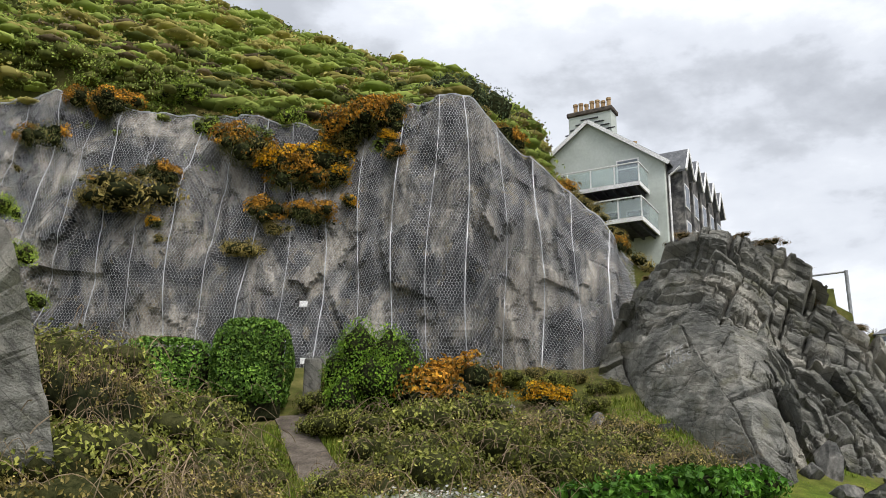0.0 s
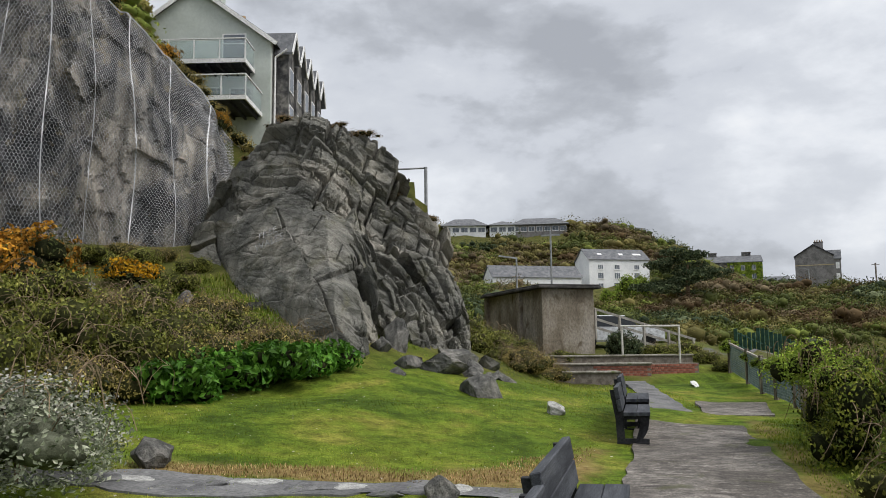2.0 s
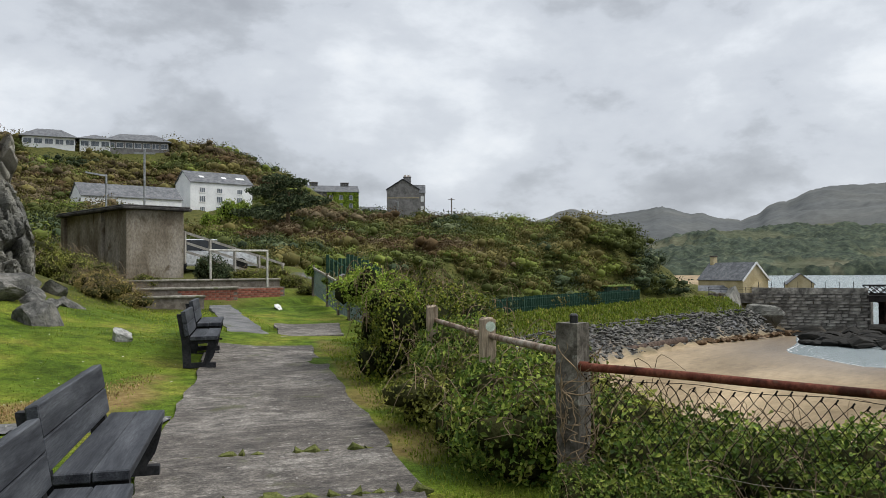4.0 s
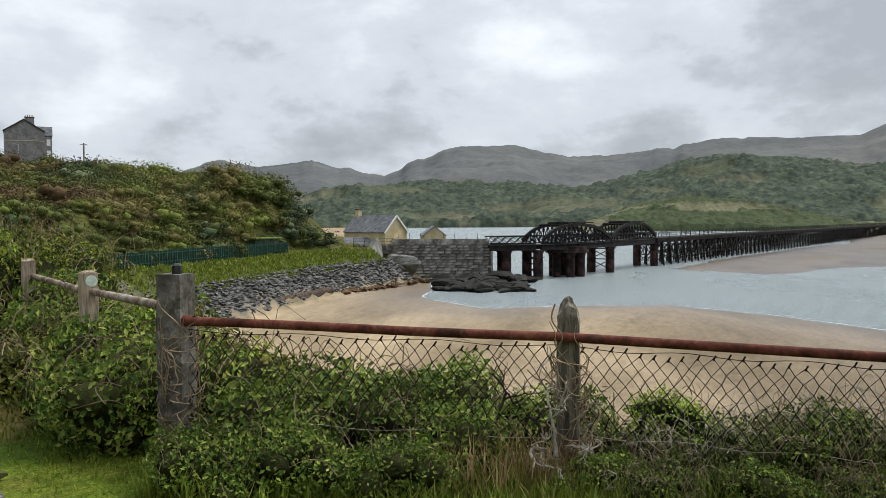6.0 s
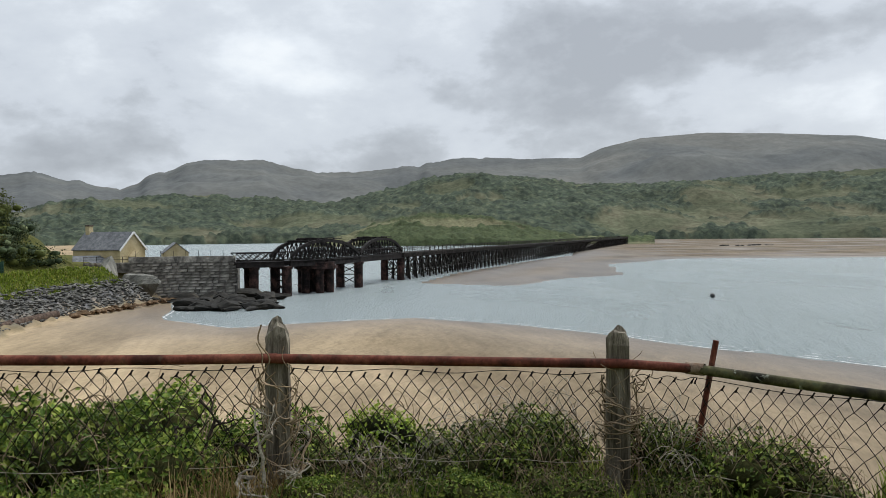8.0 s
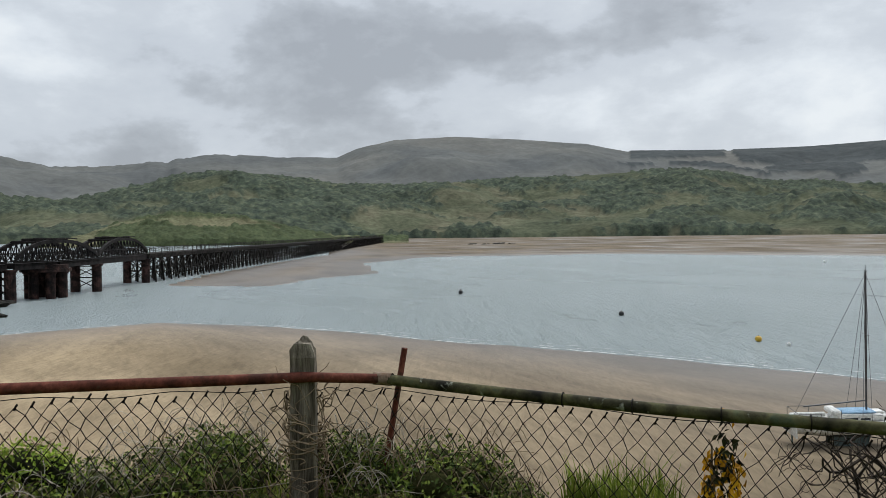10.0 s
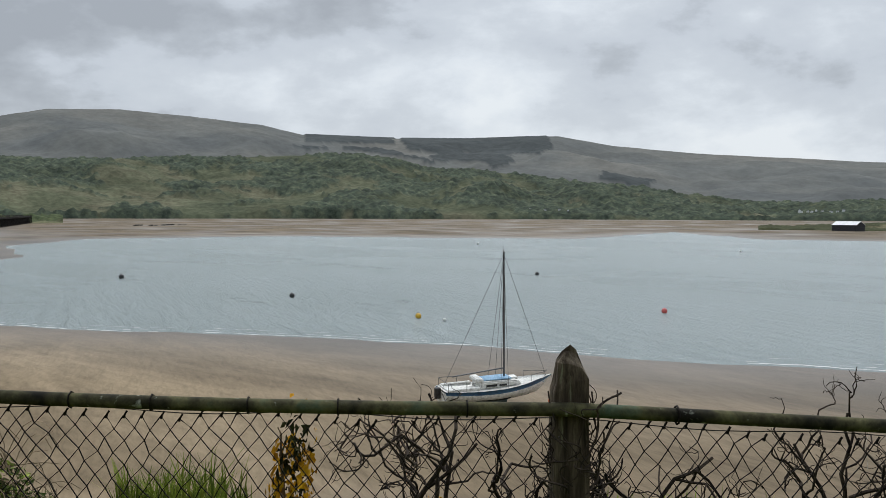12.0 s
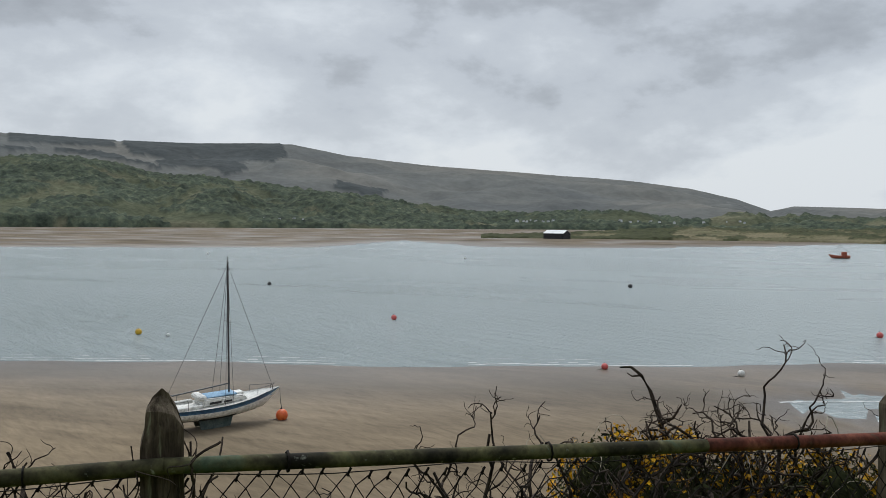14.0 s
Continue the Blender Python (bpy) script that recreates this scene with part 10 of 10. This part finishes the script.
def dead_branches(name, x, y, z, h, spread, n, seed, label, mat=dark_twig_m):
    """Bare forked branches."""
    rng = np.random.default_rng(seed)
    pieces = []

    def grow(p, d, ln, r, lev):
        steps = 7
        P = [p]
        for _ in range(steps):
            d = unit(d + rng.normal(size=3) * 0.42 + np.array([0, 0, 0.05]))
            P.append(P[-1] + d * ln / steps)
        pieces.append(tube_np(np.array(P), np.linspace(r, r * 0.55, steps + 1), 5, False))
        if lev < 3:
            for _ in range(rng.integers(2, 4)):
                k = rng.integers(2, steps + 1)
                grow(P[k], unit(d + rng.normal(size=3) * 0.75), ln * rng.uniform(0.4, 0.7), r * 0.55, lev + 1)

    for _ in range(n):
        a = rng.uniform(0, 2 * np.pi)
        grow(np.array([rng.normal() * spread * 0.3, rng.normal() * spread * 0.3, 0.0]), unit(np.array([math.cos(a) * spread, math.sin(a) * spread, h])), h * rng.uniform(0.4, 0.62), 0.0125, 0)
    V, F = join_np(pieces)
    ob = thing(name, label, "branches", pose(x, y, z))
    tagged(part_np("branch_tangle", mesh_np("branch_tangle", V, F, (mat,)), ob), kind="stuff")


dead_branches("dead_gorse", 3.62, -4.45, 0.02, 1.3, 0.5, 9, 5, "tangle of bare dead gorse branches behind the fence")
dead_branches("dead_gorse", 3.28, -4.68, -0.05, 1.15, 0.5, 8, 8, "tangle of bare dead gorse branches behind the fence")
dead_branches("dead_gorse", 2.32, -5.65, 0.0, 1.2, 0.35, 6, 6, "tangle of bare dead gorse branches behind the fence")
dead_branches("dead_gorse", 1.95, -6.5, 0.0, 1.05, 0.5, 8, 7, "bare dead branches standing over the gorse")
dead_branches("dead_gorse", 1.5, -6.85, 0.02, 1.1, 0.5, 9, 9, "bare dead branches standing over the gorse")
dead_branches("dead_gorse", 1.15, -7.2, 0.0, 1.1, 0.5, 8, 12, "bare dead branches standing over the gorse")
dead_branches("dead_shrub", 5.62, -1.75, 0.0, 0.55, 0.4, 4, 10, "bare dead stems caught in the fence", tan_twig_m)
for i, (x, y, z, h) in enumerate(((5.5, -0.25, 0.0, 0.5), (5.6, -0.55, 0.1, 0.55), (5.45, -0.95, 0.0, 0.45), (5.6, 0.15, 0.25, 0.6), (5.35, -1.5, 0.0, 0.42))):
    dead_branches("dead_shrub", x, y, z, h, 0.5, 5, 60 + i, "bleached dead bramble stems caught in the fence", pale_twig_m if i != 2 else tan_twig_m)
dead_branches("dead_shrub", 5.6, 0.35, 0.3, 0.7, 0.4, 3, 11, "bare dead stems behind the fence")
# one tall crooked branch over the gorse
tb = thing("dead_gorse", "tall crooked dead branch over the gorse", "branches")
V, F = join_np([tube_np([(1.93, -7.5, -0.4), (1.96, -7.52, 0.05), (1.90, -7.52, 0.2), (1.94, -7.54, 0.32), (2.0, -7.56, 0.48), (2.06, -7.56, 0.58), (2.13, -7.56, 0.63), (2.2, -7.56, 0.62)], [0.02, 0.018, 0.017, 0.015, 0.013, 0.011, 0.009, 0.006], 6, False),
                tube_np([(2.06, -7.56, 0.58), (2.12, -7.55, 0.57), (2.15, -7.55, 0.59)], [0.008, 0.006, 0.004], 5, False), tube_np([(1.93, -7.53, 0.28), (1.85, -7.53, 0.33), (1.8, -7.53, 0.42)], [0.012, 0.009, 0.005], 5, False)])
part_np("branch", mesh_np("branch", V, F, (dark_twig_m,)), tb)
# ivy stems and withered growth on the posts
for k, (kx, ky, z0, z1) in enumerate(((5.36, 2.26, 0.0, 1.0), (5.5, -0.05, 0.0, 0.85), (5.36, -1.95, 0.2, 0.75), (2.98, -4.28, 0.0, 0.72))):
    rng = np.random.default_rng(500 + k)
    pieces = []
    for _ in range(105):
        m = 20
        t = np.linspace(0, 1, m)
        soft = lambda k: np.convolve(np.pad(np.interp(t, np.linspace(0, 1, k), np.cumsum(rng.normal(size=k))), 2, mode="edge"), np.ones(5) / 5, "valid")
        zz = z0 + (z1 - z0) * (rng.uniform(-0.05, 0.85) + t * rng.uniform(-0.12, 0.38)) + 0.025 * soft(6)
        aa = rng.uniform(0, 2 * np.pi) + 0.6 * soft(6)
        rr2 = 0.09 + 0.016 * np.abs(soft(6)) * (0.4 + t)
        pieces.append(tube_np(np.column_stack([kx + rr2 * np.cos(aa), ky + rr2 * np.sin(aa), zz]), 0.0026 * rng.uniform(0.5, 1.8), 4, False))
    V, F = join_np(pieces)
    ob = thing("withered_ivy", "withered ivy stems wound round the fence post", "ivy")
    tagged(part_np("vine_tangle", mesh_np("vine_tangle", V, F, (twig_m if k == 0 else tan_twig_m if k < 3 else dark_twig_m,)), ob), kind="stuff")

# ---- grass ----
rg2 = np.random.default_rng(21)


def grass_field(name, poly, n, h, w, mat, label, seed, lift=0.0, avoid=True):
    px = np.array(poly)
    X = rg2.uniform(px[:, 0].min(), px[:, 0].max(), n * 3)
    Y = rg2.uniform(px[:, 1].min(), px[:, 1].max(), n * 3)
    ok = inside(X, Y, [tuple(p) for p in poly])
    if avoid:
        for q in ([(1.85, -0.3), (11.1, 10.12), (9.95, 11.35), (0.2, 1.0)], [(13.3, 11.3), (15.5, 13.4), (14.3, 14.3), (12.0, 11.8)], [(11.85, 11.75), (16.7, 18.6), (16.1, 18.9), (11.4, 12.45)], [(-2.6, 15.8), (-1.7, 16.0), (-3.3, 20.4), (-4.0, 20.2)]):
            ok &= ~inside(X, Y, q)
    X, Y = X[ok][:n], Y[ok][:n]
    Z = land(X, Y)[0] - 0.01 + lift
    patch = 0.75 + 0.5 * np.clip(fbm(np.stack([X, Y, Z], -1) * 0.9, 3, seed) + 0.2, 0, 1)
    V, F = blades_np(rg2, X, Y, Z, h * patch, w, 0.5)
    return tagged(new(name, mesh_np(name, V, F, (mat,))), label, "grass", kind="stuff")


grass_field("lawn_grass", [(0.3, 1.6), (3.0, 4.9), (10.8, 12.8), (13.0, 16.5), (8, 17), (3, 14), (-2, 12), (-3.2, 9), (-2.6, 4)], 24000, 0.028, 0.007, lawn_m, "short lawn grass with daisies", 1)
grass_field("verge_grass", [(2.4, 0.2), (11.3, 10.1), (12.6, 10.8), (13.4, 10.5), (8.2, 5.2), (5.5, 2.3), (5.0, 0.8)], 26000, 0.04, 0.006, lawn_m, "grass verge between path and fence", 2)
grass_field("lawn_far_grass", [(10.9, 12.6), (13.6, 13.3), (17.0, 19.3), (14, 20.5), (11, 18.5)], 5000, 0.05, 0.008, lawn_m, "rough lawn grass below the hut", 3)
grass_field("fence_grass", [(4.7, 2.2), (5.9, 2.4), (6.2, -0.2), (5.9, -2.2), (3.3, -4.8), (1.0, -7.2), (0.5, -6.7), (2.6, -4.2), (4.7, -2.0)], 13000, 0.16, 0.005, grass_m, "long green grass along the fence", 4)
grass_field("fence_tuft", [(4.7, 0.2), (4.95, 1.2), (5.35, 1.2), (5.3, 0.1), (5.3, -0.7), (4.9, -0.8)], 1500, 0.17, 0.005, grass_m, "fresh green grass at the fence foot", 41)
grass_field("bank_grass", [(-3.4, 12.4), (-1.2, 12.6), (-1.4, 17.8), (-3.0, 19.5), (-4.2, 19.5), (-3.0, 16)], 8000, 0.16, 0.008, grass_m, "long grass beside the trodden path", 5)
grass_field("slope_grass", [(3.5, 17.2), (8.5, 17.0), (8.0, 20), (5.0, 21.5), (2.5, 21.5)], 7000, 0.13, 0.009, grass_m, "rough grass under the outcrop", 6)
grass_field("dry_grass", [(0.9, 8.85), (1.75, 8.6), (4.3, 7.6), (5.3, 7.62), (7.2, 9.1), (7.0, 9.3), (4.9, 8.3), (2.1, 9.05), (1.0, 9.35)], 5000, 0.035, 0.005, straw_m, "strip of dry yellow grass along the old walk", 7, avoid=False)
grass_field("bank_tuft", [(5.5, -3.6), (5.15, -3.45), (4.7, -3.75), (5.0, -4.15), (5.5, -3.95)], 650, 0.30, 0.006, grass_m, "tuft of fresh green grass behind the fence", 31, lift=0.12, avoid=False)
grass_field("bank_tuft", [(3.5, -5.3), (3.2, -4.9), (2.5, -5.2), (2.7, -5.8)], 350, 0.22, 0.005, grass_m, "tuft of fresh green grass behind the fence", 32, lift=0.05, avoid=False)
grass_field("dry_tussock", [(5.15, 0.2), (5.6, 0.2), (5.6, -0.1), (5.15, -0.1)], 260, 0.22, 0.004, straw_m, "tussock of dry brown grass at the fence foot", 8)
grass_field("dry_tussock", [(5.05, 0.75), (5.6, 0.75), (5.6, 0.2), (5.05, 0.2)], 280, 0.24, 0.004, straw_m, "tussock of dry brown grass at the fence foot", 9)
grass_field("embankment_grass", [(75, 46.5), (91, 46.5), (115, 46), (132, 43.5), (146, 39.5), (145, 35.5), (131, 39.5), (114, 42), (91, 42.6), (75, 42.5)], 11000, 0.4, 0.07, grass_m, "long green grass on the railway embankment", 10, avoid=False)
# daisies
dz = rg2.uniform(0, 1, (420, 2))
dX = np.concatenate([6.5 + 5.5 * dz[:150, 0], -2 + 12 * dz[150:, 0]])
dY = np.concatenate([4.4 + 5.2 * dz[:150, 0] - 0.4 * dz[:150, 1] - 0.3, 5 + 10 * dz[150:, 1]])
okd = ~inside(dX, dY, [(2.0, -0.45), (11.3, 9.95), (9.95, 11.35), (0.2, 1.0)])
dX, dY = dX[okd], dY[okd]
dZ = land(dX, dY)[0] + 0.06
P = np.stack([dX, dY, dZ], -1)
V, F = leaf_quads(rg2, P, np.tile([[0.1, -0.2, 1.0]], (len(P), 1)), 0.028, 0.9, 0.0, 0.0)
tagged(new("daisies", mesh_np("daisies", V, F, (white_m,))), "white daisies in the grass", "flowers", kind="stuff")


# ---- scrub on the hill and the spur ----
def scrub_mass(name, X, Y, size, mat, per, leaf, label, seed, flat=0.75, zoff=-0.2, core=True, core_mat=None, core_k=0.7):
    """Many clumps in one mesh, for slopes where nobody could count them."""
    rng = np.random.default_rng(seed)
    Z = land(X, Y)[0] + zoff
    Ps, Ns = [], []
    forms = []
    for x, y, z, s in zip(X, Y, Z, size):
        # each crown its own turn, lean and spread of lobes
        a0, tall = rng.uniform(0, 6.28), rng.uniform(0.7, 1.25)
        L = [(0, 0, 0.45, 0.75, 0.75, 0.55)]
        for k in range(4):
            q, h = rng.uniform(0.35, 0.7), rng.uniform(0.3, 0.8)
            L.append((q * math.cos(a0 + 1.6 * k), q * math.sin(a0 + 1.6 * k), h * (1.1 - 0.6 * q), rng.uniform(0.35, 0.55), rng.uniform(0.35, 0.55), rng.uniform(0.3, 0.45)))
        P, N = clump_points(rng, L, per, 0.32)
        Ps.append(P * np.array([s, s, s * flat * tall]) + (x, y, z))
        Ns.append(N)
        forms.append((L, tall))
    P, N = np.concatenate(Ps), np.concatenate(Ns)
    lf = np.repeat(np.asarray(size), [len(a) for a in Ps]) * leaf
    V, F = leaf_quads(rng, P, N, lf[:, None], 0.6)
    if not core:
        return tagged(new(name, mesh_np(name, V, F, (mat,))), label, "scrub", kind="stuff")
    # solid cores fill the clumps; the default slope_core tone paints gap shade
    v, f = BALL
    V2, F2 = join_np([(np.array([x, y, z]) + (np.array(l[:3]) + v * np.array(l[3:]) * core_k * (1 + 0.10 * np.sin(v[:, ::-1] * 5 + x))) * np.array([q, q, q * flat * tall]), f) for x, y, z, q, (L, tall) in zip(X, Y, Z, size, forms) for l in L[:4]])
    tagged(new(name + "_inside", mesh_np("inner_growth", V2, F2, (core_mat or slope_core,), True)), "solid fill inside the " + label.split(" ", 1)[1], "scrub", kind="stuff")
    return tagged(new(name, mesh_np(name, V, F, (mat,))), label, "scrub", kind="stuff")


rs2 = np.random.default_rng(33)


def polar_spots(n, az0, az1, r0, r1, power=0.5):
    az = np.radians(rs2.uniform(az0, az1, n))
    r = r0 + (r1 - r0) * rs2.random(n) ** power
    return r * np.sin(az), r * np.cos(az), r


X, Y, r = (np.concatenate(q) for q in zip(polar_spots(2700, 24, 73.5, 40, 300, 0.8), polar_spots(420, 56, 73.2, 100, 158, 0.7)))
az = np.degrees(np.arctan2(X, Y))
r_top = np.interp(az, [24, 42, 48, 56, 66, 73], [300, 300, 268, 192, 155, 142])
keep = (r > np.interp(az, [24, 50, 56, 62, 70], [36, 40, 52, 95, 122])) & (r < r_top)
# clear of the railway bank and the houses
keep &= line_dist(X, Y, BANK) < -1.8
for hr, ha, hw in ((190, 40.1, 11), (178, 34.6, 12), (165, 39.6, 12), (150, 39.2, 9), (270, 47.6, 12), (258, 48.2, 12), (242, 48.2, 12), (226, 48.2, 11), (300, 53.2, 13), (285, 53.0, 9), (278, 29.9, 11), (278, 35.2, 13), (278, 32.6, 8), (262, 30.2, 8), (262, 35.2, 9)):
    hx, hy = hr * math.sin(radians(ha)), hr * math.cos(radians(ha))
    keep &= np.hypot(X - hx, Y - hy) > hw
X, Y, r, r_top = X[keep], Y[keep], r[keep], r_top[keep]
size = np.interp(r, [40, 150, 300], [1.7, 3.1, 4.6]) * rs2.uniform(0.6, 1.5, len(r))
# stands of one kind run together; bare twigs and rust towards the top
stand = fbm(np.stack([X / 22, Y / 22, X * 0], -1), 3, 88) + 0.28 * rs2.normal(size=len(X)) + 0.35 * smooth01(0.75, 1.0, r / r_top)
edges = np.quantile(stand, [0.12, 0.42, 0.52, 0.80, 0.93])
kind_of = np.searchsorted(edges, stand)
for k, (nm, mt) in enumerate((("scrub_dark", conifer_m), ("scrub_green", far_green_m), ("scrub_bright", far_bright_m), ("scrub_olive", far_olive_m), ("scrub_brown", far_brown_m), ("scrub_rust", far_rust_m))):
    for near, per in ((True, 330), (False, 165)):
        q = (kind_of == k) & ((r < 165) == near)
        scrub_mass(nm if near else "far_" + nm, X[q], Y[q], size[q], mt, per, 0.088 if near else 0.10, "dense windswept scrub covering the spur", 601 + 2 * k + near, flat=0.8, core_mat=mt, core_k=0.5)
for nm, mt, n, sd in (("hill_scrub_olive", hill_olive_m, 420, 11), ("hill_scrub_green", hill_green_m, 700, 12), ("hill_scrub_gorse", rust_m, 70, 13), ("hill_scrub_bracken", far_brown_m, 90, 14), ("hill_scrub_dark", far_green_m, 150, 15)):
    X, Y, r = polar_spots(n, -46, 9.5, 28.5, 64, 1.0)
    size = rs2.uniform(0.8, 2.0, n) * np.interp(r, [29, 66], [0.9, 1.5])
    if nm.endswith("gorse"):
        size *= 0.6
    else:
        X, Y = np.concatenate([X, rs2.uniform(-26, -11, 60), rs2.uniform(-21, 1, 90)]), np.concatenate([Y, rs2.uniform(20, 31, 60), rs2.uniform(27.3, 34, 90)])
        size = np.append(size, rs2.uniform(0.7, 1.2, 150))
        ok = (X < -14.5) | (Y > 27.5)
        X, Y, size = X[ok], Y[ok], size[ok]
    scrub_mass(nm, X, Y, size, mt, 95, 0.105, "wind-cut heath, gorse and grass on the hillside", 640 + sd, flat=0.27, zoff=0.02, core_mat=mt, core_k=0.84)
X, Y = rs2.uniform(-21, -9, 170), rs2.uniform(26.45, 27.7, 170)
scrub_mass("brow_heath", X, Y, rs2.uniform(0.6, 1.1, 170), hill_green_m, 120, 0.12, "green heath hanging over the cliff brow", 654, flat=0.7, zoff=0.05)
X, Y = rs2.uniform(-19.5, -7.5, 120), rs2.uniform(26.7, 28.9, 120)
scrub_mass("brow_scrub", X, Y, rs2.uniform(0.5, 0.9, 120), lime_m, 150, 0.12, "fresh green growth along the cliff brow", 655, flat=0.7, zoff=0.1, core=False)
# dark flat-topped pine before the ivy terrace
pine = thing("pine_tree", "dark spreading pine on the spur", "tree", pose(99.0, 99.0, zland(99, 99) - 0.6) @ Matrix.Scale(1.3, 4))
rng = np.random.default_rng(5)
lobs = [(rng.uniform(-5, 5), rng.uniform(-3, 3), 2.0 + 5.2 * k / 16 + rng.uniform(-0.3, 0.3), (2.9 - 0.10 * k) * rng.uniform(0.7, 1.1), 2.0, 0.55) for k in range(17)]
lobs = [(x * (1 - 0.045 * k), y, z, a, b2, c) for k, (x, y, z, a, b2, c) in enumerate(lobs)]
P, N = clump_points(rng, lobs, 7000, 0.4)
part_np("crown", mesh_np("crown", *leaf_quads(rng, P, N, 0.42, 0.5), (conifer_m,)), pine)
FRESH = bush_meshes(430, 3.4, 3.0, 5.2, 5200, 0.34, lime_m, 14, core=0.75)
for fx2, fy2, fs in ((96.0, 108.5, 1.0), (92.0, 109.5, 0.7), (103.0, 101.5, 0.55)):
    plant("broadleaf_tree", FRESH, fx2, fy2, "bushy tree in fresh green leaf on the spur", "tree", 40 * fs, fs, sink=0.4)
bm = bmesh.new()
rod(bm, (0, 0, -1), (0.3, 0, 5.5), 0.4, 10, 0.15)
part("trunk", bm, twig_m, pine)
# ivy on the stone terrace
rng = np.random.default_rng(6)
P = np.stack([rng.uniform(-1.5, 8.6, 2600), np.full(2600, -4.1) - 0.1 * rng.random(2600), rng.uniform(-1, 6.0, 2600)], -1)
for wx in (-0.2, 3.0, 6.2):
    for wz in (0.9, 3.6):
        P = P[~((np.abs(P[:, 0] - wx) < 0.7) & (P[:, 2] > wz - 0.1) & (P[:, 2] < wz + 1.6))]
V, F = leaf_quads(rng, P, np.tile([[0, -1.0, 0.3]], (len(P), 1)) + 0.3 * rng.normal(size=P.shape), 0.5, 0.8)
part_np("wall_ivy", mesh_np("wall_ivy", V, F, (lime_m,)), ivt, "yellow-green ivy over the wall")
